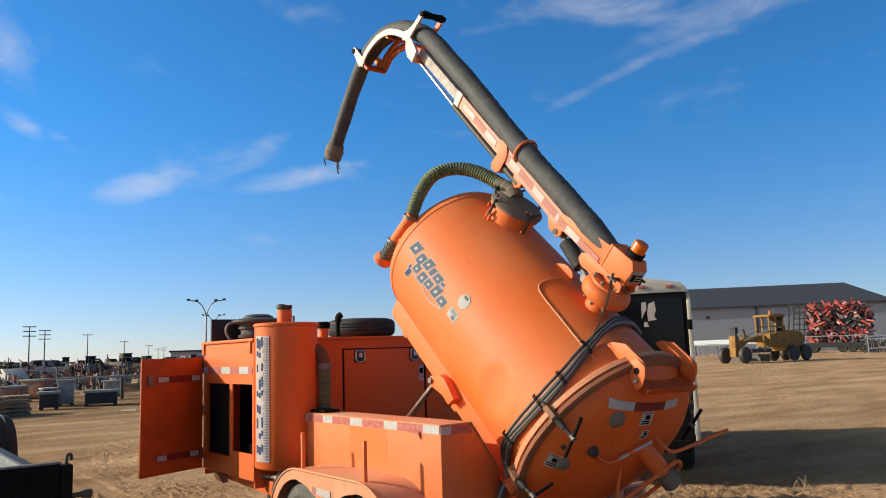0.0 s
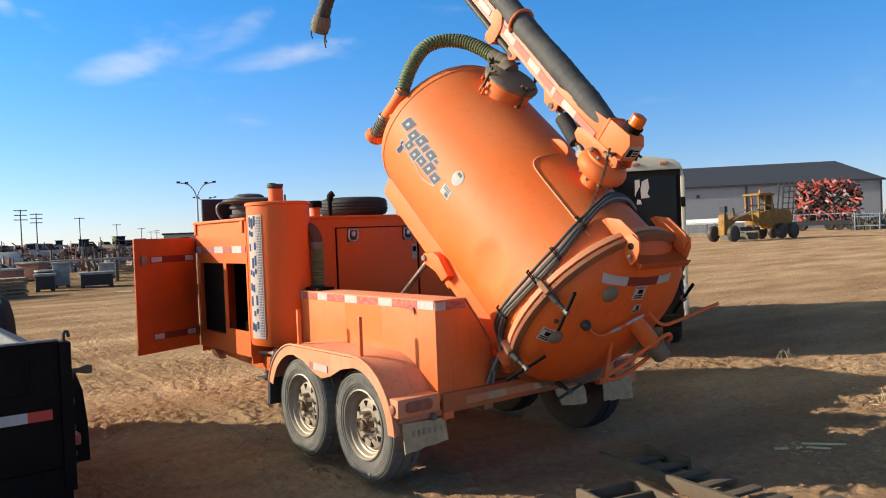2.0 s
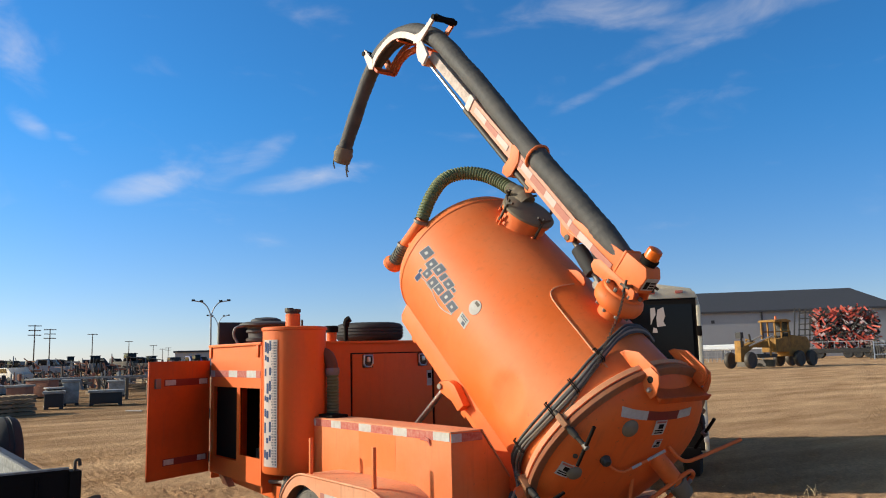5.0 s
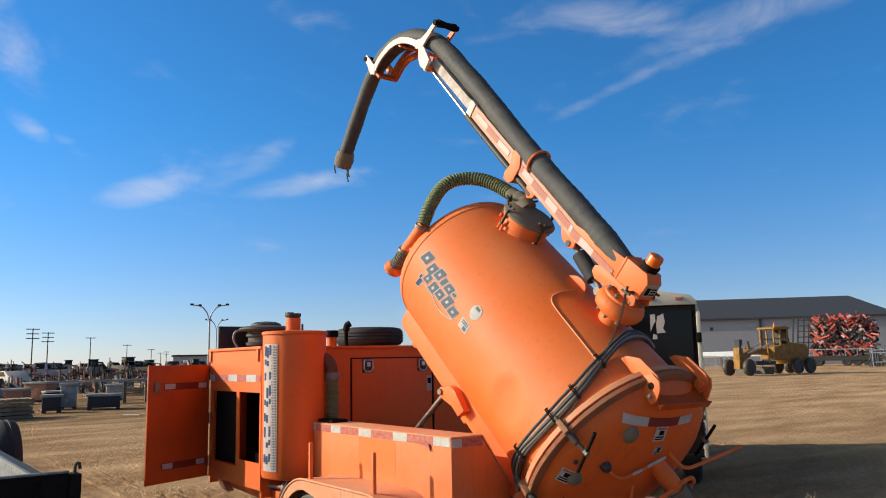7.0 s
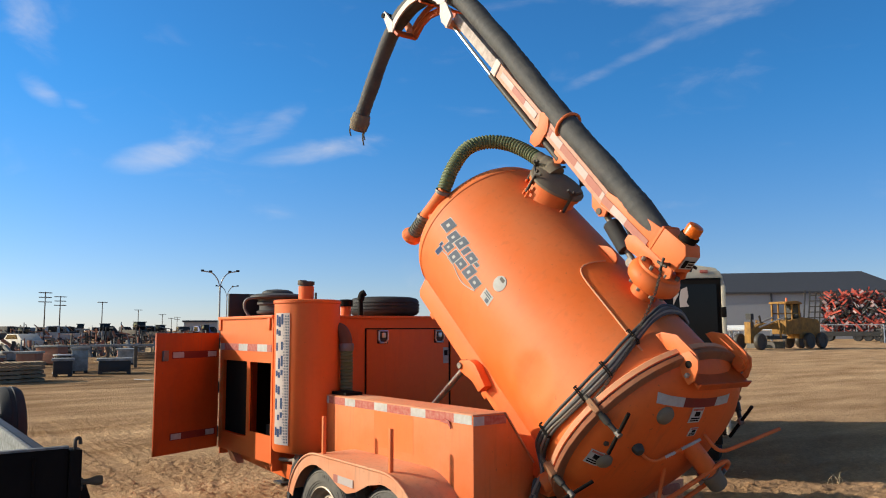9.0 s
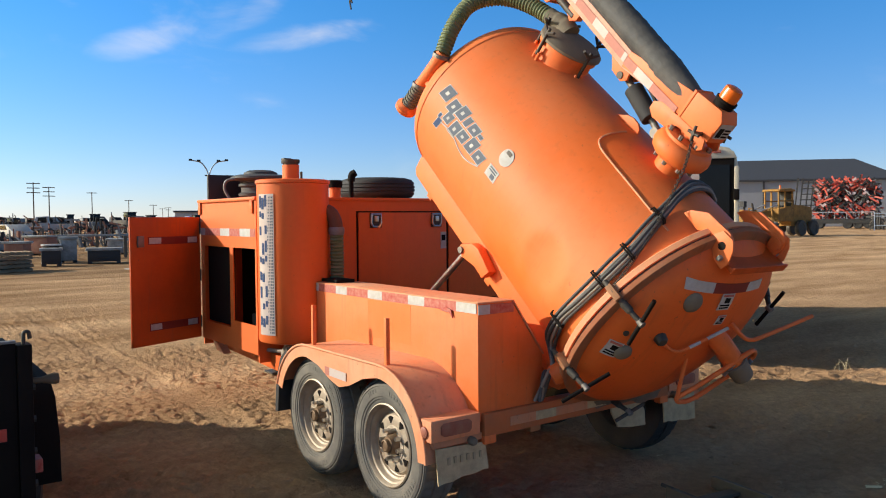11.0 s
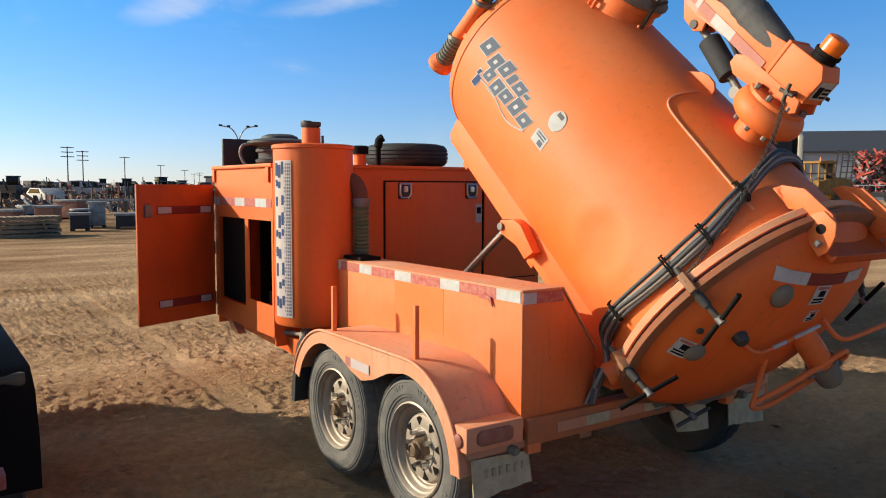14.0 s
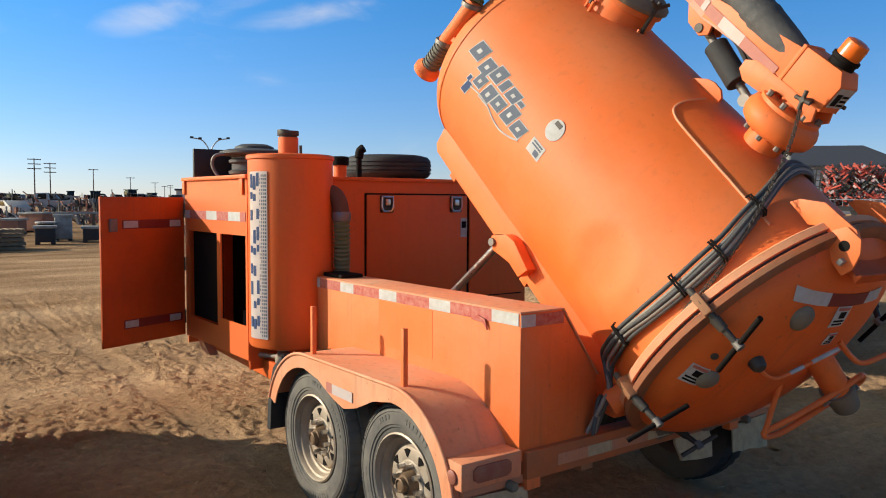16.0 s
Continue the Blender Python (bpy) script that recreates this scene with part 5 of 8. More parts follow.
        prism(bm, [(-0.015, 0.655), (-0.045, 0.705), (-0.115, 0.705), (-0.15, 0.665), (-0.172, 0.60), (-0.158, 0.555), (-0.10, 0.565), (-0.05, 0.58), (-0.02, 0.61)], "xz", y + s * 0.0095, y + s * 0.021)
        part("lapped_plate", bm, mat, arm, "lapped six-sided end plate", bevel=0.002)
        bm = B()
        lathe(bm, [(0.0, 0.0), (0.021, 0.0), (0.021, 0.002), (0.0, 0.002)], (-0.088, y + s * 0.021, 0.645), (0, s, 0), 18)
        part("pin_hole", bm, M_BLACK, arm, "dark pin hole")
        bm = B()
        cyl(bm, (-0.088, y - s * 0.009, 0.645), (-0.088, y - s * 0.03, 0.645), 0.034, seg=20)
        part("pin_boss", bm, mat, arm)
        bm = B()
        box(bm, (-0.135, y + s * 0.009, 0.585), (-0.115, y + s * 0.045, 0.61))
        part("keeper_bolt", bm, M_GALV, arm, bevel=0.003)
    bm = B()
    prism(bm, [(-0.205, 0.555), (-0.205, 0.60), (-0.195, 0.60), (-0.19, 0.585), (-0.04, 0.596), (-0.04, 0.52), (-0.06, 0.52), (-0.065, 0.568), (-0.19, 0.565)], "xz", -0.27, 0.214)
    part("hinge_shelf", bm, M_DARKORANGE, TK, "dark orange shelf between the hinge plates", bevel=0.003)


door_fittings()


def saddle():
    """Box beams under the barrel, the tipping clevis and the ram."""
    for y in (0.38, -0.38):
        bm = B()
        prism(bm, [(1.96, -0.44), (2.0, -0.46), (2.0, -0.57), (1.96, -0.605), (0.45, -0.60), (0.10, -0.66), (0.04, -0.62), (0.04, -0.44)], "xz", y - 0.04, y + 0.04)
        part("saddle_beam", bm, M_TANK, TK, "orange saddle beam under the barrel", bevel=0.006)
    for s in (0.14, 0.95, 1.8):
        bm = B()
        box(bm, (s - 0.03, -0.36, -0.68), (s + 0.03, 0.36, -0.56))
        part("saddle_cross", bm, M_TANK, TK, bevel=0.004)
    for y in (0.44,):
        bm = B()
        prism(bm, [(1.20, -0.56), (1.12, -0.475), (1.05, -0.455), (0.875, -0.49), (0.90, -0.57), (1.0, -0.565), (1.14, -0.61)], "xz", y - 0.015, y + 0.05)
        cl = part("tipping_clevis", bm, M_TANK, TK, "dark orange clevis", bevel=0.006)
        bm = B()
        cyl(bm, (1.165, y - 0.03, -0.575), (1.165, y + 0.065, -0.575), 0.022, seg=14)
        part("clevis_pin", bm, M_GREY, cl)
    # pivot lugs at the chassis
    for y in (0.40, -0.40):
        bm = B()
        prism(bm, [(0.34, -0.59), (0.16, -0.58), (0.15, -0.68), (0.19, -0.755), (0.29, -0.755), (0.33, -0.68)], "xz", y - 0.06, y + 0.06)
        part("pivot_lug", bm, M_TANK, TK, bevel=0.006)
    # round hose boss beside the flange
    bm = B()
    p = on_shell(0.06, -43)
    lathe(bm, [(0.06, -0.03), (0.06, 0.10), (0.05, 0.12), (0, 0.12)], p, on_shell(0, -43, 1), 20)
    part("side_port", bm, M_TANK, TK, "orange side port")


saddle()


def ram():
    a = TANK_M @ Vector((1.165, 0.43, -0.575))
    b = Vector((-1.76, 0.57, 0.74))
    rm = thing("tipping_ram", "chrome hydraulic ram rod between the tank clevis and the frame", "hydraulic ram")
    d = (b - a).normalized()
    bm = B()
    cyl(bm, a, a + (b - a) * 0.55, 0.022, seg=16)
    part("ram_rod", bm, M_CHROME, rm, "bright chrome rod")
    bm = B()
    cyl(bm, a + (b - a) * 0.5, b, 0.045, seg=18)
    part("ram_barrel", bm, M_BLACK, rm, "black ram barrel")
    bm = B()
    cyl(bm, a - Vector((0, 0.04, 0)), a + Vector((0, 0.04, 0)), 0.04, seg=16)
    part("ram_eye", bm, M_BLACK, rm)


ram()


def top_lid():
    bm = B()
    lathe(bm, [(0.19, 0.50), (0.182, 0.60), (0.18, 0.67), (0.197, 0.676), (0.197, 0.703), (0.14, 0.706)], (1.655, 0, 0), (0, 0, 1), 40)
    part("fill_neck", bm, M_TANK, TK, "orange inlet neck")
    bm = B()
    lathe(bm, [(0.195, 0.704), (0.21, 0.709), (0.21, 0.725), (0.187, 0.746), (0.115, 0.770), (0, 0.783)], (1.655, 0, 0), (0, 0, 1), 40)
    lid = part("inlet_lid", bm, M_LIDGREY, TK, "dusty grey domed lid")
    bm = B()
    sweep(bm, smooth_path([(1.70, 0.01, 0.765), (1.78, 0.02, 0.785), (1.84, 0.035, 0.78), (1.90, 0.05, 0.775)], 6), [0.07] * 6 + [0.06] * 6 + [0.054] * 7, 20)
    part("lid_outlet", bm, M_LIDGREY, lid, "grey outlet elbow")
    for ang in (82, 25, 172, 265, 330):
        w = thing("wing_latch", "", "")
        w.parent = TK
        c = Vector((1.655 + 0.21 * math.cos(radians(ang)), 0.21 * math.sin(radians(ang)), 0.688))
        bm = B()
        cyl(bm, c - Vector((0, 0, 0.08)), c + Vector((0, 0, 0.10)), 0.011, seg=10)
        part("latch_bolt", bm, M_DARKMETAL, w)
        bm = B()
        t = Vector((-math.sin(radians(ang)), math.cos(radians(ang)), 0))
        for s in (-1, 1):
            cyl(bm, c + Vector((0, 0, 0.065)), c + t * s * 0.06 + Vector((0, 0, 0.10)), 0.011, 0.009, 8)
        part("wing_nut", bm, M_DARKMETAL, w, "dark wing nut")
        bm = B()
        sweep(bm, smooth_path([c + Vector((0, 0, -0.06)) + t * 0.02, c + Vector((0, 0, -0.13)) + t * 0.02, c + Vector((0, 0, -0.15)), c + Vector((0, 0, -0.13)) - t * 0.02, c + Vector((0, 0, -0.06)) - t * 0.02], 4), 0.009, 8)
        part("latch_lug", bm, M_TANK, w)
    # lifting eye and small bracket
    bm = B()
    prism(bm, [(1.09, 0.60), (0.865, 0.60), (0.872, 0.645), (0.90, 0.668), (0.95, 0.673), (0.995, 0.662)], "xz", -0.02, -0.005)
    part("lifting_eye", bm, M_TANK, TK, "orange lifting eye plate", bevel=0.003)
    # raised weld bead with a hooked end
    pts = [on_shell(x, d, 0.618) for x, d in ((0.15, 58.6), (0.28, 58.8), (0.5, 59.8), (0.75, 61.0), (0.84, 62.6), (0.88, 66), (0.893, 73), (0.893, 84))]
    bm = B()
    sweep(bm, smooth_path(pts, 6), 0.006, 8)
    part("weld_bead", bm, M_PALE, TK, "raised pale weld bead")


top_lid()


def corrugated(path, r, pitch, depth, seg=18):
    """A ribbed hose along a smooth path."""
    pts = smooth_path(path, 40)
    out, rs, acc = [pts[0]], [r], 0.0
    for p, q in zip(pts, pts[1:]):
        acc += (q - p).length
        out.append(q)
        rs.append(r + depth * (1 if math.sin(acc * math.tau / pitch) > 0 else -1))
    bm = B()
    sweep(bm, out, rs, seg)
    return bm


def air_line():
    """Green hose arching from the lid to a pipe in front of the barrel."""
    path = [(1.87, 0.045, 0.775), (2.02, 0.07, 0.757), (2.17, 0.13, 0.722), (2.275, 0.23, 0.657), (2.295, 0.36, 0.568), (2.205, 0.48, 0.44), (2.105, 0.55, 0.29)]
    part("green_hose", corrugated(path, 0.051, 0.025, 0.0035), M_GREEN, TK, "green corrugated vacuum hose")
    bm = B()
    sweep(bm, smooth_path([(2.10, 0.545, 0.31), (2.13, 0.55, 0.15), (2.175, 0.545, 0.0)], 5), 0.047, 20)
    part("air_pipe", bm, M_TANK, TK, "orange air pipe")
    part("lower_hose", corrugated([(2.172, 0.545, 0.01), (2.195, 0.54, -0.08), (2.225, 0.535, -0.19)], 0.05, 0.026, 0.0035), M_CUFF, TK, "grey ribbed hose cuff")
    bm = B()
    d = Vector((0.03, -0.005, -0.11)).normalized()
    cyl(bm, Vector((2.225, 0.535, -0.18)), Vector((2.225, 0.535, -0.18)) + d * 0.035, 0.056, 0.078, 28)
    cyl(bm, Vector((2.225, 0.535, -0.18)) + d * 0.035, Vector((2.225, 0.535, -0.18)) + d * 0.06, 0.078, seg=28)
    part("pipe_flange", bm, M_TANK, TK, "orange flared pipe end")
    bm = B()
    box(bm, (1.92, 0.50, 0.05), (2.15, 0.57, 0.08))
    part("pipe_bracket", bm, M_TANK, TK)
    for p in ((2.10, 0.55, 0.28), (2.175, 0.545, 0.0)):
        bm = B()
        lathe(bm, [(0.046, -0.012), (0.061, -0.011), (0.062, 0), (0.061, 0.011), (0.046, 0.012)], p, (0.2, 0, 1), 24)
        part("hose_clamp", bm, M_GREY, TK)


air_line()


def decals():
    """Plain grey and blue shapes where the maker's mark stands, a round and a square sticker."""
    lg = shell_patch(1.79, 1.775, 2.0, 4.0, 0.6170, M_BLUE, TK, "maker_mark", "maker's mark of plain grey-blue shapes with thin white edges")

    def glyph(s0, s1, d0, d1, mat=M_GREYPRINT, r=0.6186):
        sh = -0.0042 * (d1 - d0)
        shell_patch(s0 + 0.005, s1 - 0.005, d0 - 0.5, d1 + 0.5, 0.6174, M_WHITE, lg, "print_outline", shear=sh)
        shell_patch(s0, s1, d0, d1, r, mat, lg, "print_shape", shear=sh)

    def block(s, w, lo, hi):
        """A plain slanted block with a pale eye and a notch."""
        glyph(s, s - w, lo, hi)
        if w > 0.05:
            sh = -0.0042 * (hi - lo)
            a, b = lo + 0.34 * (hi - lo), lo + 0.62 * (hi - lo)
            shell_patch(s - 0.36 * w + 0.34 * sh, s - 0.66 * w + 0.34 * sh, a, b, 0.6198, M_WHITE, lg, "print_eye", shear=0.28 * sh)
    # upper row of plain slanted blocks
    s = 1.90
    for off, w, lo, hi in ((0.0, 0.085, 12.0, 20.5), (0.105, 0.07, 10.0, 18.0), (0.19, 0.07, 12.0, 20.0), (0.275, 0.04, 12.0, 18.0), (0.33, 0.075, 12.0, 18.0), (0.42, 0.035, 14.2, 16.2)):
        block(s - off * 1.16, w * 1.13, lo - 0.4, hi - 0.4)
    # lower row
    s = 1.755
    for off, w, lo, hi in ((0.0, 0.06, 3.0, 9.8), (0.075, 0.07, 0.8, 9.6), (0.16, 0.07, 3.0, 9.6), (0.245, 0.07, 3.0, 12.0), (0.33, 0.075, 3.0, 9.6)):
        block(s - off * 1.18, w * 1.15, lo, hi)
    # blade shape in blue and a pale swoosh
    glyph(1.815, 1.77, -5.0, 1.5, M_BLUE)
    glyph(1.805, 1.782, 1.5, 4.5, M_BLUE)
    pts = [on_shell(a, b, 0.6165) for a, b in ((1.75, 0.5), (1.66, 1.5), (1.57, 1.0), (1.49, -1.0), (1.41, -1.6), (1.33, 0.2), (1.27, 2.5))]
    bm = B()
    sweep(bm, smooth_path(pts, 8), 0.005, 6)
    part("print_swoosh", bm, M_WHITE, lg)
    # round and square stickers
    bm = B()
    c, e = on_shell(1.132, 19.3, 0.6165), on_shell(0, 19.3, 1)
    lathe(bm, [(0.054, -0.004), (0.054, 0.001), (0, 0.0022)], c, e, 32)
    part("round_sticker", bm, M_WHITE, TK, "worn white round sticker")
    shell_patch(1.157, 1.112, 21.0, 23.1, 0.6205, M_DARKMETAL, TK, "print_bar")
    shell_patch(1.20, 1.095, 3.5, 10.5, 0.6175, M_WHITE, TK, "square_sticker", "white warning sticker with grey bars")
    shell_patch(1.148, 1.112, 4.3, 6.8, 0.6192, M_GREYPRINT, TK, "print_shape")
    for k in range(2):
        shell_patch(1.185, 1.11, 7.6 + 1.4 * k, 8.3 + 1.4 * k, 0.6192, M_GREYPRINT, TK, "print_bar")


decals()


def hydraulic_lines():
    """Bundle of grey and black hoses strapped round the barrel above the flange."""
    hl = thing("hydraulic_hoses", "bundle of grey and black hydraulic hoses strapped round the tank", "hose bundle", TANK_M)
    for k in range(5):
        off = 0.0185 * k
        pts = []
        for a, s in ((128, 0.40), (110, 0.39), (92, 0.36), (77, 0.30), (65, 0.24), (52, 0.17), (40, 0.125), (28, 0.105), (15, 0.10), (2, 0.115), (-12, 0.145), (-26, 0.165), (-38, 0.18)):
            pts.append(on_shell(s + off * (0.7 if a > 60 else 1.0) + 0.006 * math.sin(a + k), a, 0.633 + 0.007 * ((k * 7) % 3)))
        inv = TANK_M.inverted()
        last = TANK_M @ pts[-1]
        end = [inv @ Vector((last.x * 0.55 + 0.03 + 0.012 * k, last.y - 0.03 + 0.012 * (k % 3), last.z - 0.13)),
               inv @ Vector((0.055 + 0.01 * k, 0.43 + 0.018 * (k % 3), 0.80)), inv @ Vector((0.05 - 0.012 * k, 0.40 + 0.022 * (k % 3), 0.64))]
        bm = B()
        sweep(bm, smooth_path(pts + end, 6), 0.0098, 10)
        part("hose", bm, M_HOSEGREY if k % 2 else M_HOSE, hl, "grey hydraulic hose" if k % 2 else "black hydraulic hose")
    for a, s in ((58, 0.24), (18, 0.145), (36, 0.155), (-14, 0.19)):
        bm = B()
        for q in (0, 1):
            t = on_shell(0, a + 90, 1)
            c = on_shell(s, a, 0.638)
            sweep(bm, [c + Vector((-0.052, 0, -0.004)) + t * 0.012 * q, c + on_shell(0, a, 0.02) + Vector((-0.046, 0, 0)) + t * 0.012 * q, c + on_shell(0, a, 0.02) + Vector((0.05, 0, 0)) + t * 0.012 * q, c + Vector((0.056, 0, 0)) + t * 0.012 * q], 0.0045, 6)
        part("hose_strap", bm, M_BLACK, hl, "black strap")


hydraulic_lines()


# ---- hose boom on the tank ----
def boom():
    bo = thing("hose_boom", "orange hydraulic boom carrying a thick grey rubber suction hose", "boom",
               TANK_M @ Matrix.Translation((0.56, 0, 0)) @ Matrix.Rotation(radians(1.0), 4, "Z") @ Matrix.Translation((-0.56, 0, 0)))
    sx = 0.56

    def low(s):
        return 0.745 + 0.105 * s
    bm = B()
    cyl(bm, (sx, 0, 0.58), (sx, 0, 0.70), 0.088, seg=32)
    part("swivel_neck", bm, M_TANK, bo, "orange swivel neck")
    bm = B()
    lathe(bm, [(0.09, 0.682), (0.135, 0.686), (0.16, 0.706), (0.17, 0.735), (0.169, 0.762), (0.158, 0.788), (0.14, 0.805), (0.10, 0.81), (0, 0.812)], (sx, 0, 0), (0, 0, 1), 48)
    part("swivel_drum", bm, M_TANK, bo, "dusty orange tyre-shaped swivel drum")
    bm = B()
    lathe(bm, [(0.136, 0.80), (0.141, 0.805), (0.141, 0.822), (0.135, 0.826), (0, 0.828)], (sx, 0, 0), (0, 0, 1), 40)
    part("swivel_plate", bm, M_BOX, bo, "dusty orange swivel plate")
    for k in range(8):
        a = math.tau * k / 8 + 0.2
        for z in ((0.824, 0.85), (0.66, 0.684)):
            bm = B()
            rr = 0.125 if z[0] > 0.7 else 0.115
            cyl(bm, (sx + rr * math.cos(a), rr * math.sin(a), z[0]), (sx + rr * math.cos(a), rr * math.sin(a), z[1]), 0.013, seg=6)
            part("bolt", bm, M_GREY, bo)
    bm = B()
    cyl(bm, (sx, 0, 0.82), (sx, 0, 0.93), 0.062, seg=24)
    part("swivel_riser", bm, M_TANK, bo)
    # turntable yoke plates
    for y in (0.07, -0.07):
        bm = B()
        prism(bm, [(0.79, 0.79), (0.84, 0.82), (0.84, 0.865), (0.79, 0.895), (0.44, 0.90), (0.42, 0.85), (0.45, 0.82), (0.52, 0.85), (0.63, 0.85), (0.69, 0.80)], "xz", y - 0.007, y + 0.007)
        part("yoke_plate", bm, M_BOX, bo, "orange yoke plate", bevel=0.002)
    # boom head: box that tapers into the beam
    bm = B()
    prism(bm, [(0.425, 0.895), (0.42, 1.02), (0.46, 1.068), (0.66, 1.06), (0.66, 0.89)], "xz", -0.072, 0.072)
    part("boom_head", bm, M_TANK, bo, "orange boom head box", bevel=0.005)
    for y in (0.066, -0.066):
        bm = B()
        prism(bm, [(0.64, 0.90), (0.64, 1.048), (0.74, 1.035), (1.16, low(1.16) + 0.112), (1.16, low(1.16) + 0.012), (0.86, 0.908)], "xz", y - 0.005, y + 0.005)
        part("boom_cheek", bm, M_BOX, bo, "orange tapered cheek plate", bevel=0.002)
    bm = B()
    box(bm, (0.645, -0.076, 0.888), (0.663, 0.076, 1.064))
    part("head_rib", bm, M_TANK, bo, bevel=0.003)
    bm = B()
    lathe(bm, [(0.055, -0.01), (0.055, 0.02), (0.06, 0.025), (0.06, 0.04), (0, 0.04)], (0.515, 0.0, 1.068), (0, 0, 1), 28)
    be = part("beacon_base", bm, M_BLACK, bo, "black beacon base")
    bm = B()
    lathe(bm, [(0.05, 0.04), (0.05, 0.09), (0.047, 0.105), (0.03, 0.112), (0, 0.114)], (0.515, 0.0, 1.068), (0, 0, 1), 28)
    part("beacon_lens", bm, M_AMBER, be, "amber beacon lens")
    st = part("warning_sticker", box(B(), (0.4185, -0.06, 0.925), (0.4215, 0.06, 1.015)), M_WHITE, bo, "white warning sticker")
    for k in range(3):
        part("print_bar", box(B(), (0.4165, -0.05, 0.935 + 0.02 * k), (0.4185, 0.0, 0.945 + 0.02 * k)), M_BLACK, st)
    part("print_shape", box(B(), (0.4165, 0.01, 0.935), (0.4185, 0.05, 0.99)), M_BLACK, st)
    # pin handles
    for y in (0.10, -0.11):
        bm = B()
        cyl(bm, (0.48, y * 0.6, 0.91), (0.48, y * 1.5, 0.91), 0.012, seg=10)
        cyl(bm, (0.468, y * 1.4, 0.872), (0.492, y * 1.4, 0.948), 0.009, seg=10)
        cyl(bm, (0.445, y * 1.4, 0.917), (0.515, y * 1.4, 0.903), 0.009, seg=10)
        part("pin_handle", bm, M_DARKMETAL, bo, "dark steel pin handle")
    # main beam, inner beam
    bm = B()
    prism(bm, [(0.665, 0.90), (0.665, 1.03), (1.05, 0.98), (1.16, low(1.16) + 0.108), (2.73, low(2.73) + 0.104), (2.73, low(2.73)), (1.16, low(1.16))], "xz", -0.055, 0.055)
    part("main_beam", bm, M_FADED, bo, "faded pinkish orange box beam", bevel=0.004)
    tape_strip(bo, (2.03, 0.0565, low(2.03) + 0.03), (-1, 0, -0.105), (0, 0, 1), [(0.17, M_OLDRED), (0.14, M_OLDWHITE), (0.20, M_OLDRED), (0.14, M_OLDWHITE), (0.18, M_OLDRED), (0.03, M_OLDWHITE)], 0.05)
    tape_strip(bo, (1.16, 0.0725, low(1.16) + 0.03), (-1, 0, -0.04), (0, 0, 1), [(0.10, M_OLDRED), (0.15, M_OLDWHITE), (0.22, M_OLDRED)], 0.05)
    tape_strip(bo, (2.63, 0.0565, low(2.63) + 0.03), (-1, 0, -0.105), (0, 0, 1), [(0.19, M_OLDWHITE), (0.19, M_OLDRED), (0.17, M_OLDWHITE)], 0.045)
    bm = B()
    prism(bm, [(2.69, low(2.69) - 0.006), (2.69, low(2.69) + 0.112), (2.76, low(2.76) + 0.112), (2.76, low(2.76) - 0.006)], "xz", -0.064, 0.064)
    part("beam_collar", bm, M_SUNPALE, bo, bevel=0.004)
    bm = B()
    prism(bm, [(2.70, low(2.70) + 0.012), (2.70, low(2.70) + 0.095), (3.50, low(3.50) + 0.09), (3.52, low(3.52) + 0.01)], "xz", -0.043, 0.043)
    part("inner_beam", bm, M_SCRAPED, bo, "scraped grey-brown inner beam", bevel=0.004)
    # extension ram under the beam
    bm = B()
    cyl(bm, (1.70, 0.03, 0.885), (2.77, 0.03, 1.0), 0.025, seg=16)
    part("ram_barrel", bm, M_DARKMETAL, bo, "dark ram barrel")
    bm = B()
    cyl(bm, (2.77, 0.03, 1.0), (3.50, 0.03, 1.09), 0.014, seg=14)
    part("ram_rod", bm, M_CHROME, bo, "chrome ram rod")
    bm = B()
    cyl(bm, (3.505, -0.06, 1.095), (3.505, 0.09, 1.095), 0.038, seg=18)
    part("ram_pin", bm, M_PALE, bo)
    # rest bracket and lugs
    for y in (0.062, -0.062):
        bm = B()
        prism(bm, [(2.02, 1.085), (1.955, 1.08), (1.905, 1.0), (1.91, 0.88), (1.94, 0.84), (2.01, 0.84), (2.03, 0.88), (2.01, 0.98), (2.055, 1.06)], "xz", y - 0.006, y + 0.006)
        part("rest_plate", bm, M_BOX, bo, "orange rest plate", bevel=0.002)
    bm = B()
    box(bm, (1.93, -0.056, 0.85), (2.01, 0.056, 0.865))
    part("rest_bar", bm, M_BOX, bo)
    bm = B()
    prism(bm, [(1.77, 0.94), (1.65, 0.93), (1.66, 0.88), (1.71, 0.85), (1.76, 0.88)], "xz", 0.0, 0.05)
    part("ram_lug", bm, M_BOX, bo, "orange lug", bevel=0.002)
    for y in (0.045, -0.045):
        bm = B()
        prism(bm, [(1.29, 0.895), (1.10, 0.875), (1.09, 0.83), (1.13, 0.80), (1.22, 0.815)], "xz", y - 0.008, y + 0.008)
        part("lift_lug", bm, M_BOX, bo, "orange lug", bevel=0.002)
    # lift ram with a black boot
    a2, b2 = Vector((1.15, 0.0, 0.828)), Vector((0.74, 0.0, 0.722))
    bm = B()
    cyl(bm, a2, b2, 0.02, seg=12)
    cyl(bm, b2 - Vector((0, 0.05, 0)), b2 + Vector((0, 0.05, 0)), 0.03, seg=12)
    part("lift_rod", bm, M_GREY, bo, "steel lift ram rod")
    bm = B()
    cyl(bm, a2 - Vector((0, 0.055, 0)), a2 + Vector((0, 0.06, 0)), 0.022, seg=12)
    part("lift_pin", bm, M_DARKMETAL, bo)
    pts = [a2.lerp(b2, 0.22 + 0.55 * k / 30) for k in range(31)]
    bm = B()
    sweep(bm, pts, [0.03] + [0.055 + 0.001 * (k % 2) for k in range(29)] + [0.03], 20)
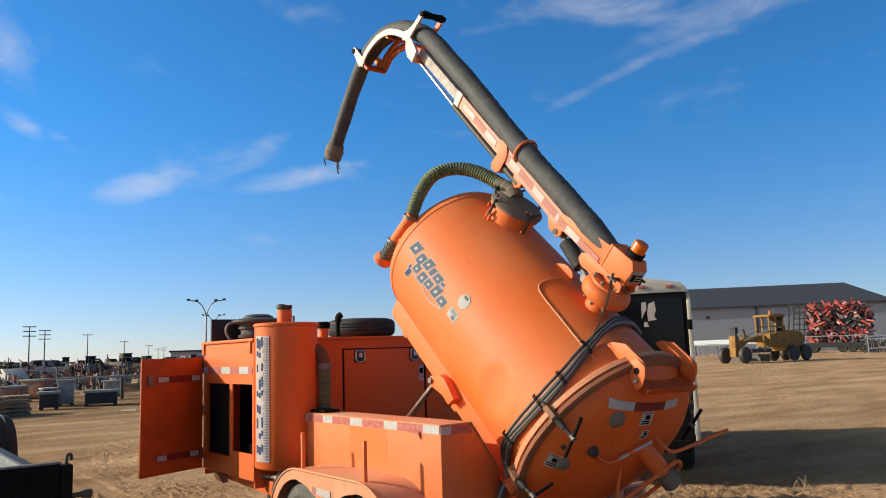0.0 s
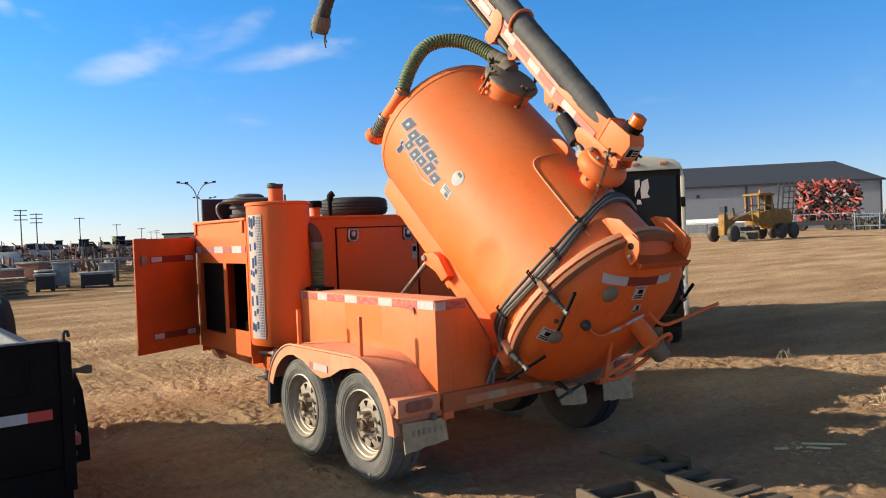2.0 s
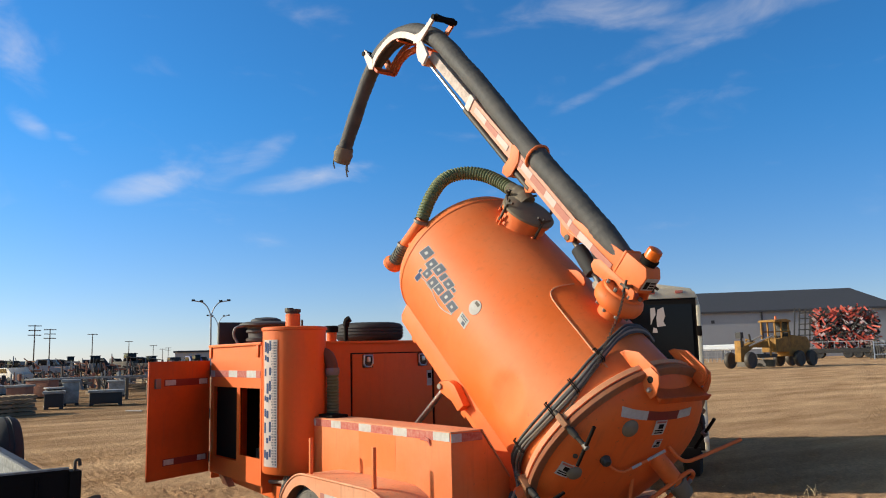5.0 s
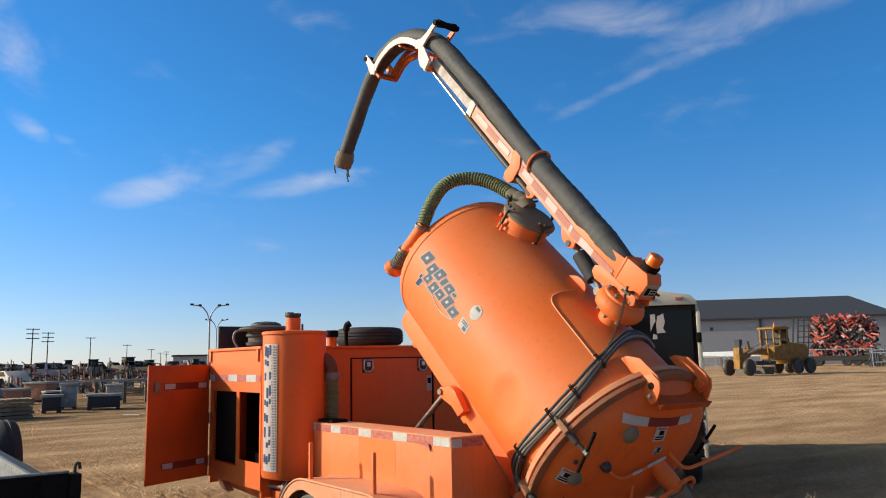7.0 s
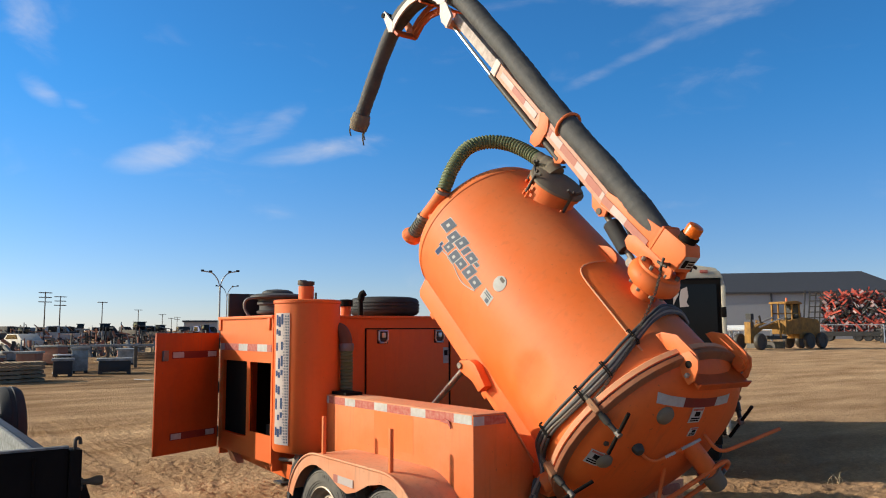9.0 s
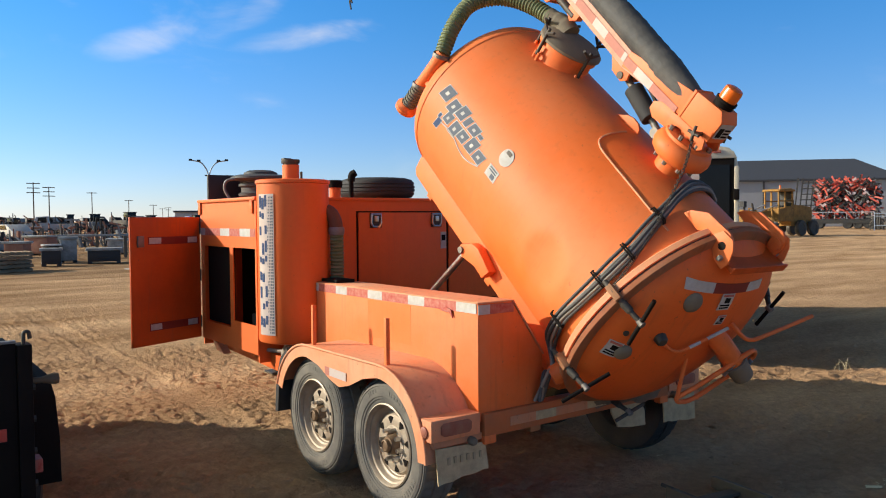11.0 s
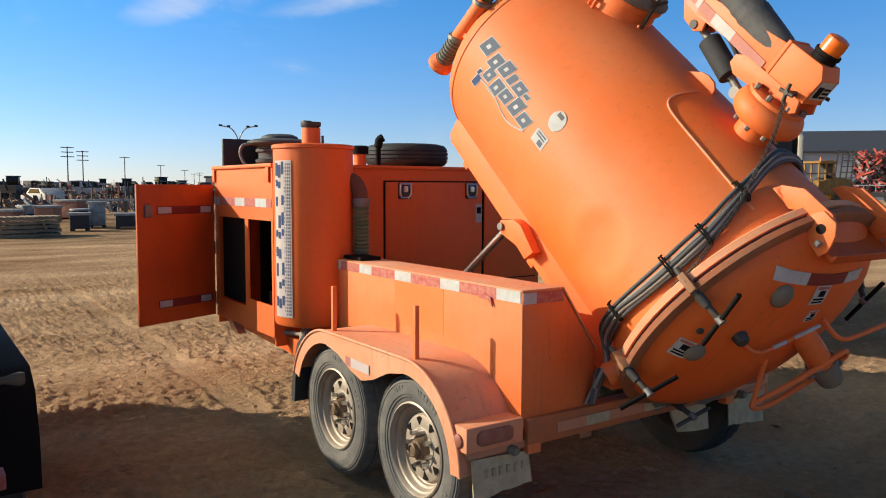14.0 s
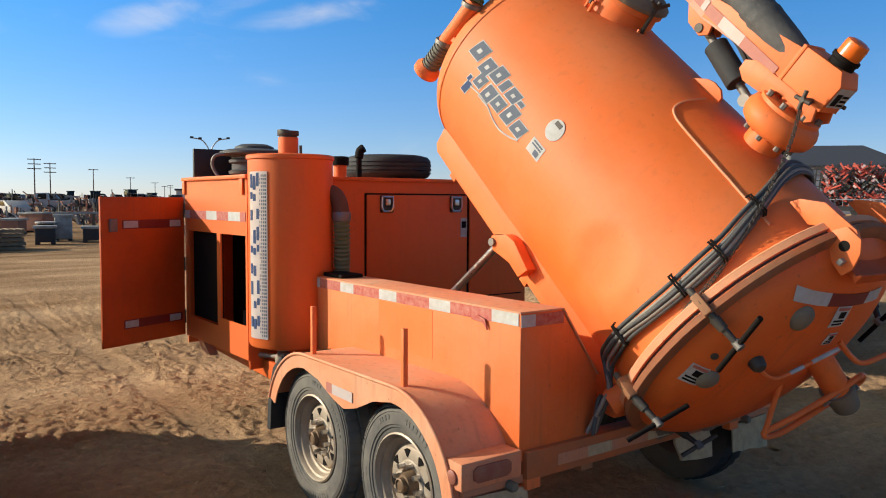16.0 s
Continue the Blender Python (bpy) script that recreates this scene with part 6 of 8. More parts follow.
    part("lift_ram_boot", bm, M_RUBBER2, bo, "black rubber boot on the lift ram")
    for k in range(2):
        bm = B()
        sweep(bm, smooth_path([(1.13, 0.03, 0.875), (1.05, 0.02 - 0.06 * k, 0.885), (0.95, 0.02 - 0.05 * k, 0.875), (0.86, 0.02 - 0.04 * k, 0.845), (0.78, 0.02, 0.82)], 6), 0.011, 8)
        part("ram_hose", bm, M_RUBBER2, bo, "thin black hydraulic hose")
    # suction hose
    path = [(0.66, 0, 0.98), (0.80, 0, 1.0), (1.05, 0, 1.032), (1.4, 0, 1.066), (1.79, 0, 1.10), (2.4, 0, 1.18), (2.75, 0, 1.23), (3.1, 0, 1.265), (3.4, 0, 1.295), (3.65, 0, 1.288), (3.92, 0.0, 1.215), (4.13, 0.0, 1.092), (4.27, 0.01, 0.915),
            (4.35, 0.02, 0.69), (4.35, 0.03, 0.40), (4.31, 0.04, 0.05), (4.27, 0.05, -0.23), (4.25, 0.05, -0.33)]
    pts = smooth_path(path, 14)
    rs = [0.083 + 0.0018 * math.sin(i * 2.1) + 0.002 * math.sin(i * 0.37) for i in range(len(pts))]
    for i in range(20):
        rs[i] = 0.066 + 0.017 * i / 20
    for i in range(len(pts) - 70, len(pts)):
        rs[i] -= 0.011 * min(1, (i - len(pts) + 70) / 20)
    bm = B()
    sweep(bm, pts, rs, 28)
    hose = part("suction_hose", bm, M_HOSE, bo, "thick weathered grey rubber suction hose")
    bm = B()
    c, d = Vector(path[-1]), (Vector(path[-1]) - Vector(path[-2])).normalized()
    lathe(bm, [(0.08, -0.13), (0.09, -0.11), (0.09, -0.08), (0.10, -0.05), (0.092, -0.02), (0.088, 0.03), (0.07, 0.04), (0.0, 0.035)], c, d, 28)
    part("hose_end", bm, M_LIDGREY, hose, "muddy taped hose end")
    for k, l in ((0.4, 0.12), (2.6, 0.20), (4.2, 0.1)):
        e = c + Vector((0.07 * math.sin(k), 0.085 * math.cos(k), 0))
        g = TANK_M.to_3x3().inverted() @ Vector((0, 0, -1))
        bm = B()
        sweep(bm, smooth_path([e - g * 0.06, e, e + g * l * 0.6 + Vector((0.01, 0.008, 0)), e + g * l], 5), 0.008, 6)
        part("loose_strap", bm, M_DARKMETAL, hose, "frayed strap end")
    # hoop round the hose
    bm = B()
    hoop = [Vector((1.81, 0.098 * math.cos(a), 1.102 + 0.098 * math.sin(a))) for a in [radians(-70 + 320 * k / 24) for k in range(25)]]
    sweep(bm, hoop, 0.011, 8)
    part("hose_hoop", bm, M_BOX, bo, "orange hoop round the hose")
    # curved end guide with rollers
    arc = [(3.46, 1.155), (3.64, 1.21), (3.82, 1.195), (4.0, 1.13), (4.13, 1.02), (4.21, 0.88), (4.24, 0.77), (4.235, 0.68)]
    for y in (0.11, -0.11):
        bm = B()
        cl = smooth_path([(p, 0, q) for p, q in arc], 5)
        inner, outer = [], []
        for i, p in enumerate(cl):
            t = (cl[min(i + 1, len(cl) - 1)] - cl[max(i - 1, 0)]).normalized()
            nn = Vector((-t.z, 0, t.x)) * 0.028
            inner.append(p - nn)
            outer.append(p + nn)
        lo, hi = [[bm.verts.new(p + Vector((0, y + e, 0))) for p in inner] for e in (-0.007, 0.007)], [[bm.verts.new(p + Vector((0, y + e, 0))) for p in outer] for e in (-0.007, 0.007)]
        for k in range(len(cl) - 1):
            bm.faces.new((lo[0][k], lo[0][k + 1], hi[0][k + 1], hi[0][k]))
            bm.faces.new((lo[1][k + 1], lo[1][k], hi[1][k], hi[1][k + 1]))
            bm.faces.new((lo[0][k], lo[1][k], lo[1][k + 1], lo[0][k + 1]))
            bm.faces.new((hi[1][k], hi[0][k], hi[0][k + 1], hi[1][k + 1]))
        prism(bm, [(3.710, 1.170), (3.630, 1.220), (3.605, 1.320), (3.560, 1.480), (3.600, 1.495), (3.650, 1.350), (3.690, 1.280), (3.790, 1.210)], "xz", y - 0.010, y + 0.010)
        prism(bm, [(4.210, 0.700), (4.260, 0.660), (4.480, 0.740), (4.460, 0.780), (4.260, 0.760)], "xz", y - 0.010, y + 0.010)
        prism(bm, [(3.450, 1.080), (3.450, 1.180), (3.550, 1.220), (3.670, 1.200), (3.610, 1.120), (3.540, 1.080)], "xz", y - 0.013, y + 0.013)
        # sunward bar painted pale as if sunlit, the other left orange
        part("guide_side", bm, M_SUNPALE if y > 0 else M_BOX, bo, "curved guide bar, painted pale for grazing sun" if y > 0 else "curved orange guide bar")
    for c in ((3.580, 1.475), (4.450, 0.740)):
        bm = B()
        lathe(bm, [(0.0, -0.13), (0.024, -0.13), (0.024, -0.1), (0.036, -0.095), (0.026, 0), (0.036, 0.095), (0.024, 0.1), (0.024, 0.13), (0, 0.13)], (c[0], 0, c[1]), (0, 1, 0), 18)
        part("guide_roller", bm, M_BLACK, bo, "black roller")
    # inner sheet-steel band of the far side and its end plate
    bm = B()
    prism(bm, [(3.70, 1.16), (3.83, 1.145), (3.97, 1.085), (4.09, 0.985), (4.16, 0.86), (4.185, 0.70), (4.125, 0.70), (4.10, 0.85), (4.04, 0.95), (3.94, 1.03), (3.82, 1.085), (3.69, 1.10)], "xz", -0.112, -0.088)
    part("guide_band", bm, M_DARKORANGE, bo, "dark orange inner band of the guide")
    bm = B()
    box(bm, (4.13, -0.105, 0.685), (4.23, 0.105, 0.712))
    part("guide_end_plate", bm, M_DARKORANGE, bo, "dark orange plate across the guide's end", bevel=0.003)
    for c in ((3.650, 1.170), (4.000, 1.080)):
        bm = B()
        box(bm, (c[0] - 0.02, -0.105, c[1] - 0.008), (c[0] + 0.02, 0.105, c[1] + 0.008))
        part("guide_cross", bm, M_BOX, bo)
    # chain from the head over the hinge plate and down the barrel
    pth = smooth_path([(0.47, 0.13, 0.88), (0.37, 0.20, 0.765), (0.275, 0.30, 0.64), (0.19, 0.40, 0.52), (0.125, 0.50, 0.40), (0.085, 0.565, 0.30), (0.07, 0.61, 0.20), (0.06, 0.63, 0.12)], 12)
    bm = B()
    for i, p in enumerate(pth[:-1]):
        d = (pth[i + 1] - p).normalized()
        u, v = ring_frame(d)
        w = u if i % 2 else v
        lk = [p + d * 0.012 * math.cos(t) + w * 0.008 * math.sin(t) for t in [math.tau * k / 8 for k in range(9)]]
        sweep(bm, lk, 0.0022, 5, False)
    part("safety_chain", bm, M_DARKMETAL, bo, "rusty safety chain")


boom()


# ---- black dump trailer ----
def dump_trailer():
    dt = thing("dump_trailer", "black steel dump trailer with scuffed grey inside, parked on dirt", "trailer")
    x0, x1, ya, yb, zb, zt = -4.58, -0.27, -4.15, -2.20, 0.62, 1.20
    yw, zw = -2.235, 1.15
    for y, s, zt in ((yw, 1, zw), (ya, -1, zw)):
        bm = B()
        box(bm, (x0, y, zb), (x1, y + s * 0.012, zt - 0.01))
        part("side_wall", bm, M_INSIDE, dt, "scuffed grey box side")
        bm = B()
        box(bm, (x0, y - s * 0.004, zt - 0.055), (x1, y + s * 0.022, zt))
        part("top_rail", bm, M_INSIDE, dt, "scuffed steel top rail", bevel=0.006)
        bm = B()
        box(bm, (x0, y + s * 0.0225, zt - 0.055), (x1, y + s * 0.095, zt - 0.018))
        part("rail_ledge", bm, M_DARKMETAL, dt, "dark ledge outside the rail", bevel=0.006)
        bm = B()
        box(bm, (x0, y + s * 0.075, zb), (x1, y + s * 0.09, zt - 0.056))
        part("outer_skin", bm, M_BLACK, dt)
        for k in range(7):
            x = x0 + 0.1 + (x1 - x0 - 0.2) * k / 6
            bm = B()
            box(bm, (x - 0.035, y + s * 0.09, zb), (x + 0.035, y + s * 0.12, zt - 0.06))
            part("stake_post", bm, M_BLACK, dt, bevel=0.006)
    bm = B()
    box(bm, (x0, ya + 0.012, zb), (x1, yb - 0.012, zb + 0.02))
    part("box_floor", bm, M_INSIDE, dt, "scuffed steel floor")
    bm = B()
    zt = 1.20
    box(bm, (x0 - 0.05, ya - 0.09, zb), (x0, yw + 0.09, zw + 0.055))
    part("front_wall", bm, M_BLACK, dt, bevel=0.006)
    bm = B()
    box(bm, (x1, ya - 0.09, zb - 0.05), (x1 + 0.03, yb + 0.06, zt - 0.004))
    g = part("tailgate", bm, M_BLACK, dt, "black tailgate with reflective tape", bevel=0.005)
    bm = B()
    box(bm, (x1 - 0.004, ya - 0.09, zt - 0.004), (x1 + 0.034, yb + 0.06, zt + 0.006))
    part("gate_edge", bm, M_INSIDE, g, "worn bare upper edge", bevel=0.002)
    for y0, y1 in ((-4.05, -3.45), (-3.35, -2.9), (-2.80, -2.28)):
        bm = B()
        va = [(y0, zt - 0.03), (y0, 0.945), (y1, 0.945), (y1, zt - 0.03)]
        sweep(bm, [(x1 + 0.032, p, q) for p, q in va], 0.008, 6)
        part("gate_rib", bm, M_BLACK, g, "pressed rib of the gate")
    tape_strip(dt, (x1 + 0.0305, -2.62, 0.815), (0, 1, 0), (0, 0, 1), [(0.33, M_WHITE), (0.11, M_BRIGHTRED)], 0.05)
    bm = B()
    box(bm, (x1 - 0.02, ya - 0.1, 0.40), (x1 + 0.028, yb + 0.10, 0.566))
    part("rear_sill", bm, M_BLACK, dt, "black sill below the gate", bevel=0.008)
    # corner post with latch hardware
    bm = B()
    box(bm, (x1 - 0.06, yb + 0.062, 0.45), (x1 + 0.045, yb + 0.115, zt - 0.012))
    part("corner_post", bm, M_BLACK, dt, bevel=0.006)
    for k in range(4):
        bm = B()
        cyl(bm, (x1 - 0.01, yb + 0.115, 0.62 + 0.13 * k), (x1 - 0.01, yb + 0.13, 0.62 + 0.13 * k), 0.014, seg=8)
        part("post_bolt", bm, M_DARKMETAL, dt)
    bm = B()
    sweep(bm, smooth_path([(x1 + 0.01, yb + 0.09, zt - 0.03), (x1 + 0.01, yb + 0.09, zt + 0.025), (x1 + 0.012, yb + 0.098, zt + 0.036), (x1 + 0.012, yb + 0.108, zt + 0.032), (x1 + 0.012, yb + 0.112, zt + 0.008)], 5), 0.008, 8)
    part("gate_pin", bm, M_DARKMETAL, dt, "bent gate pin")
    bm = B()
    lathe(bm, [(0, -0.06), (0.013, -0.06), (0.013, 0.06), (0.02, 0.085), (0.024, 0.105), (0.02, 0.12), (0, 0.122)], (x1 - 0.03, yb + 0.10, 1.03), (0, 1, 0), 14)
    part("latch_handle", bm, M_WOOD, dt, "brown latch handle")
    for y in (-3.45, -2.75):
        bm = B()
        box(bm, (x0 - 1.2, y - 0.05, 0.42), (x1 - 0.03, y + 0.05, 0.6))
        part("frame_rail", bm, M_BLACK, dt, bevel=0.006)
    for side in (0, 1):
        yo, yi = (-1.86, yb + 0.09) if side == 0 else (ya - 0.34, ya - 0.09)
        bm = B()
        prof = [(-0.95, 0.40), (-0.97, 0.62), (-1.06, 0.80), (-1.22, 0.88), (-2.85, 0.88), (-3.02, 0.8), (-3.12, 0.6), (-3.15, 0.4)]
        va = [bm.verts.new((x, yo, z)) for x, z in prof]
        vb = [bm.verts.new((x, yi, z)) for x, z in prof]
        for k in range(len(prof) - 1):
            bm.faces.new((va[k], va[k + 1], vb[k + 1], vb[k]))
        bmesh.ops.recalc_face_normals(bm, faces=bm.faces)
        bmesh.ops.solidify(bm, geom=bm.faces[:], thickness=0.01)
        part("fender", bm, M_BLACK, dt, "black dusty fender")
        for x in (-1.62, -2.42):
            w = thing("wheel", "", "")
            w.parent = dt
            bm = B()
            y = (yo + yi) / 2
            lathe(bm, [(0.2, -0.09), (0.33, -0.1), (0.37, -0.08), (0.38, 0), (0.37, 0.08), (0.33, 0.1), (0.2, 0.09)], (x, y, 0.38), (0, 1, 0), 40)
            part("tyre", bm, M_RUBBER2, w, "black trailer tyre")
            bm = B()
            lathe(bm, [(0.2, 0.09), (0.18, 0.03), (0.06, 0.05), (0, 0.06)], (x, y, 0.38), (0, 1 if side == 0 else -1, 0), 28)
            part("rim", bm, M_DARKMETAL, w)
    bm = B()
    box(bm, (-0.36, yb + 0.115, 0.66), (-0.27, yb + 0.15, 0.715))
    part("marker_light", bm, M_RED, dt, "small red marker lamp", bevel=0.006)
    # spare wheel hung on the side
    c, ax = (-3.9, -1.93, 0.885), (0.06, -1, 0)
    bm = B()
    lathe(bm, [(0.21, -0.085), (0.30, -0.105), (0.345, -0.092), (0.366, -0.06), (0.372, -0.02), (0.366, -0.015), (0.366, 0.015), (0.372, 0.02), (0.366, 0.06), (0.345, 0.092), (0.30, 0.105), (0.21, 0.085)], c, ax, 56)
    sp = part("spare_tyre", bm, M_RUBBER2, dt, "black spare tyre hung on the trailer side")
    bm = B()
    lathe(bm, [(0.0, 0.0), (0.08, 0.01), (0.1, 0.03), (0.17, 0.02), (0.2, 0.05), (0.215, 0.088)], c, ax, 36)
    part("rim", bm, M_STEEL, sp, "dirty grey steel rim")
    bm = B()
    box(bm, (-3.95, -2.116, 0.84), (-3.85, -1.935, 0.93))
    part("spare_bracket", bm, M_BLACK, dt, bevel=0.006)
    # tongue with its jack
    bm = B()
    box(bm, (-6.1, -3.2, 0.44), (-5.75, -3.0, 0.58))
    part("coupler", bm, M_BLACK, dt, bevel=0.01)


dump_trailer()


# ---- bus ----
def bus():
    b = thing("bus", "cream shuttle bus with a black rear end, parked on dirt", "bus", pose(-2.555, 4.49, 0, 0, 0, -52))
    x1, x0, ya, yb = 0.0, -5.6, -1.06, 1.06
    bm = B()
    prof = [(ya, 0.48), (yb, 0.48), (yb, 2.20), (yb - 0.03, 2.34), (yb - 0.10, 2.43), (yb - 0.5, 2.50), (0, 2.53), (ya + 0.5, 2.50), (ya + 0.10, 2.43), (ya + 0.03, 2.34), (ya, 2.20)]
    prism(bm, prof, "yz", x0, x1)
    part("bus_body", bm, M_BUS, b, "cream painted bus body", bevel=0.02)
    bm = B()
    box(bm, (x1, ya + 0.055, 0.50), (x1 + 0.012, yb - 0.05, 2.31))
    part("rear_panel", bm, M_BLACK, b, "black rear panel")
    bm = B()
    box(bm, (x1 + 0.012, ya + 0.14, 1.25), (x1 + 0.022, yb - 0.10, 2.24))
    part("rear_window", bm, M_GLASSDARK, b, "dark rear window")
    for pts in ([(0.47, 1.99), (0.475, 2.20), (0.53, 2.205), (0.535, 2.12), (0.50, 2.06)], [(0.545, 1.97), (0.54, 2.08), (0.56, 2.18), (0.63, 2.21), (0.645, 2.10), (0.62, 2.03), (0.65, 1.98)],
                [(0.49, 1.90), (0.50, 1.965), (0.54, 1.95), (0.55, 1.90)]):
        bm = B()
        prism(bm, pts, "yz", x1 + 0.023, x1 + 0.025)
        part("window_paper", bm, M_OLDWHITE, b, "torn white paper in the window")
    for y0, y1 in ((ya + 0.0, ya + 0.055), (yb - 0.05, yb - 0.0)):
        bm = B()
        box(bm, (x1, y0, 0.48), (x1 + 0.03, y1, 2.22))
        part("corner_trim", bm, M_BUS, b, "cream corner trim", bevel=0.012)
    bm = B()
    prism(bm, [(ya + 0.02, 2.31), (ya + 0.06, 2.39), (ya + 0.5, 2.47), (0, 2.50), (yb - 0.5, 2.47), (yb - 0.06, 2.39), (yb - 0.02, 2.31)], "yz", x1, x1 + 0.025)
    part("header_trim", bm, M_BUS, b, bevel=0.008)
    for y in (-0.3, 0.45, 0.78):
        bm = B()
        box(bm, (x1 + 0.025, y, 2.37), (x1 + 0.045, y + 0.09, 2.405))
        part("clearance_lamp", bm, M_RED, b, "red clearance lamp", bevel=0.006)
    for z, mt in ((0.60, M_FARWHITE), (0.78, M_FARWHITE), (1.30, M_BLACK), (1.85, M_BLACK)):
        bm = B()
        box(bm, (x1 + 0.03, yb - 0.06, z), (x1 + 0.06, yb - 0.0, z + 0.12))
        part("corner_fitting", bm, mt, b, bevel=0.01)
    bm = B()
    box(bm, (x1, ya + 0.1, 0.40), (x1 + 0.10, yb - 0.1, 0.54))
    part("bumper", bm, M_BLACK, b, "black bumper", bevel=0.02)
    for k in range(5):
        x = x0 + 0.4 + k * 1.0
        for y, s in ((ya, -1), (yb, 1)):
            bm = B()
            box(bm, (x, y, 1.35), (x + 0.85, y + s * 0.006, 2.0))
            part("side_window", bm, M_GLASSDARK, b)
    for x in (-1.3, -4.6):
        for y in (ya + 0.16, yb - 0.16):
            bm = B()
            lathe(bm, [(0.18, -0.11), (0.33, -0.12), (0.38, -0.08), (0.39, 0), (0.38, 0.08), (0.33, 0.12), (0.18, 0.11)], (x, y, 0.39), (0, 1, 0), 32)
            part("tyre", bm, M_RUBBER2, b)


bus()


# ---- pallet wood on the ground ----
def lumber():
    rnd = random.Random(8)
    # ladder-like frame lying flat: near rail longer than the far one
    fr = thing("wooden_ladder_frame", "weathered wooden frame with cross slats lying on the dirt", "wooden frame", pose(0.34, 1.17, 0, 0, 0, -8))
    bm = B()
    box(bm, (0.0, -0.018, -0.01), (1.3, 0.018, 0.075))
    part("side_rail", bm, M_WOOD, fr, bevel=0.003)
    bm = B()
    box(bm, (0.0, 0.36, -0.01), (0.42, 0.39, 0.075))
    part("side_rail", bm, M_WOOD, fr, bevel=0.003)
    for k in range(7):
        x = 0.18 + 0.2 * k
        bm = B()
        box(bm, (x - 0.036, 0.018, 0.02), (x + 0.036, 0.36, 0.042), pose(0, 0, 0, 0, 0, rnd.uniform(-0.8, 0.8)))
        part("slat", bm, M_WOOD, fr, bevel=0.002)
    bm = B()
    cyl(bm, (-0.05, 0.0, 0.07), (0.04, 0.0, 0.07), 0.012, seg=8)
    part("bolt", bm, M_DARKMETAL, fr)
    bl = thing("loose_board", "pale sawn board end lying on the dirt", "board", pose(1.72, 1.5, 0, 0, 0, -9))
    bm = B()
    box(bm, (0, -0.06, -0.005), (0.8, 0.06, 0.04))
    part("board", bm, M_WOOD, bl, bevel=0.003)
    pl = thing("wooden_pallet", "broken weathered wooden pallet on the dirt", "pallet", pose(0.70, 0.50, 0, 0, 0, -14))
    for k in range(4):
        x = 0.05 + 0.2 * k
        bm = B()
        box(bm, (x - 0.012, 0.0, -0.01), (x + 0.012, 0.36, 0.07), pose(0, 0, 0, 0, 0, rnd.uniform(-2, 2)))
        part("cross_board", bm, M_WOOD, pl, bevel=0.002)
    for y in (-0.012, 0.36):
        bm = B()
        box(bm, (0.0, y, -0.01), (0.85, y + 0.022, 0.08))
        part("stringer", bm, M_WOOD, pl, bevel=0.003)
    for x, y, a, l in ((1.15, 2.62, 40, 0.30), (1.17, 2.50, 30, 0.16), (1.0, 2.31, 50, 0.1)):
        sp = thing("wood_splinter", "pale split wood splinter on the dirt", "wood scrap", pose(x, y, 0, 0, 0, a), "splinters")
        bm = B()
        prism(bm, [(-l / 2, 0.0), (0, 0.007), (l / 2, 0.002), (0.1 * l, -0.006)], "xy", 0.0, 0.014)
        part("splinter", bm, M_STRAW, sp)


lumber()


# ---- far yard ----
def polar(yaw, dist, z=0.0):
    """A place by heading (degrees to the left of +y) and distance from the yard's middle."""
    return Vector((3.6 - math.sin(radians(yaw)) * dist, -2.8 + math.cos(radians(yaw)) * dist, z))


def barn():
    b = thing("metal_building", "long grey metal-clad shed with a dark low-pitched roof", "building")
    c = polar(22.7, 135)
    m = Matrix.Translation(c) @ Matrix.Rotation(radians(42), 4, "Z")
    L, W, H, RH = 60.0, 24.0, 7.3, 11.0
    bm = B()
    box(bm, (-L, 0, 0), (0.0, 0.2, H), m)
    part("front_wall", bm, M_CLAD, b, "grey corrugated wall")
    bm = B()
    prism(bm, [(0.2, 0), (W, 0), (W, H), (0.2, H)], "yz", -0.2, 0.0)
    bmesh.ops.transform(bm, matrix=m, verts=bm.verts)
    part("gable_wall", bm, M_CLAD, b)
    bm = B()
    va = [m @ Vector(p) for p in ((-L, -0.4, H - 0.1), (0.4, -0.4, H - 0.1), (-3.0, W / 2, RH), (-L, W / 2, RH))]
    vs = [bm.verts.new(v) for v in va]
    bm.faces.new(vs)
    hip = [bm.verts.new(m @ Vector(p)) for p in ((0.4, W + 0.4, H - 0.1), (-L, W + 0.4, H - 0.1))]
    bm.faces.new((vs[1], hip[0], vs[2]))
    bm.faces.new((vs[2], hip[0], hip[1], vs[3]))
    bmesh.ops.recalc_face_normals(bm, faces=bm.faces)
    bmesh.ops.solidify(bm, geom=bm.faces[:], thickness=0.15)
    part("roof", bm, M_ROOF, b, "dark grey metal roof", flat=True)
    bm = B()
    box(bm, (-L, -0.5, H - 0.35), (0.4, -0.38, H - 0.05), m)
    part("eave_gutter", bm, M_ROOF, b)
    for x in (-19.5, -0.2):
        bm = B()
        box(bm, (x - 0.12, -0.25, 0), (x + 0.12, -0.02, H - 0.3), m)
        part("downpipe", bm, M_ROOF, b)
    bm = B()
    box(bm, (-27, -0.1, 5.4), (-26.5, -0.05, 5.9), m)
    part("wall_vent", bm, M_ROOF, b)


barn()


def wheel_at(p, r, w, ax, parent, mat=None):
    bm = B()
    lathe(bm, [(0, -w * 0.4), (r * 0.5, -w * 0.4), (r * 0.55, -w / 2), (r * 0.92, -w / 2), (r, -w * 0.3), (r, w * 0.3), (r * 0.92, w / 2), (r * 0.55, w / 2), (r * 0.5, w * 0.4), (0, w * 0.4)], p, ax, 24)
    part("tyre", bm, mat or M_RUBBER2, parent)


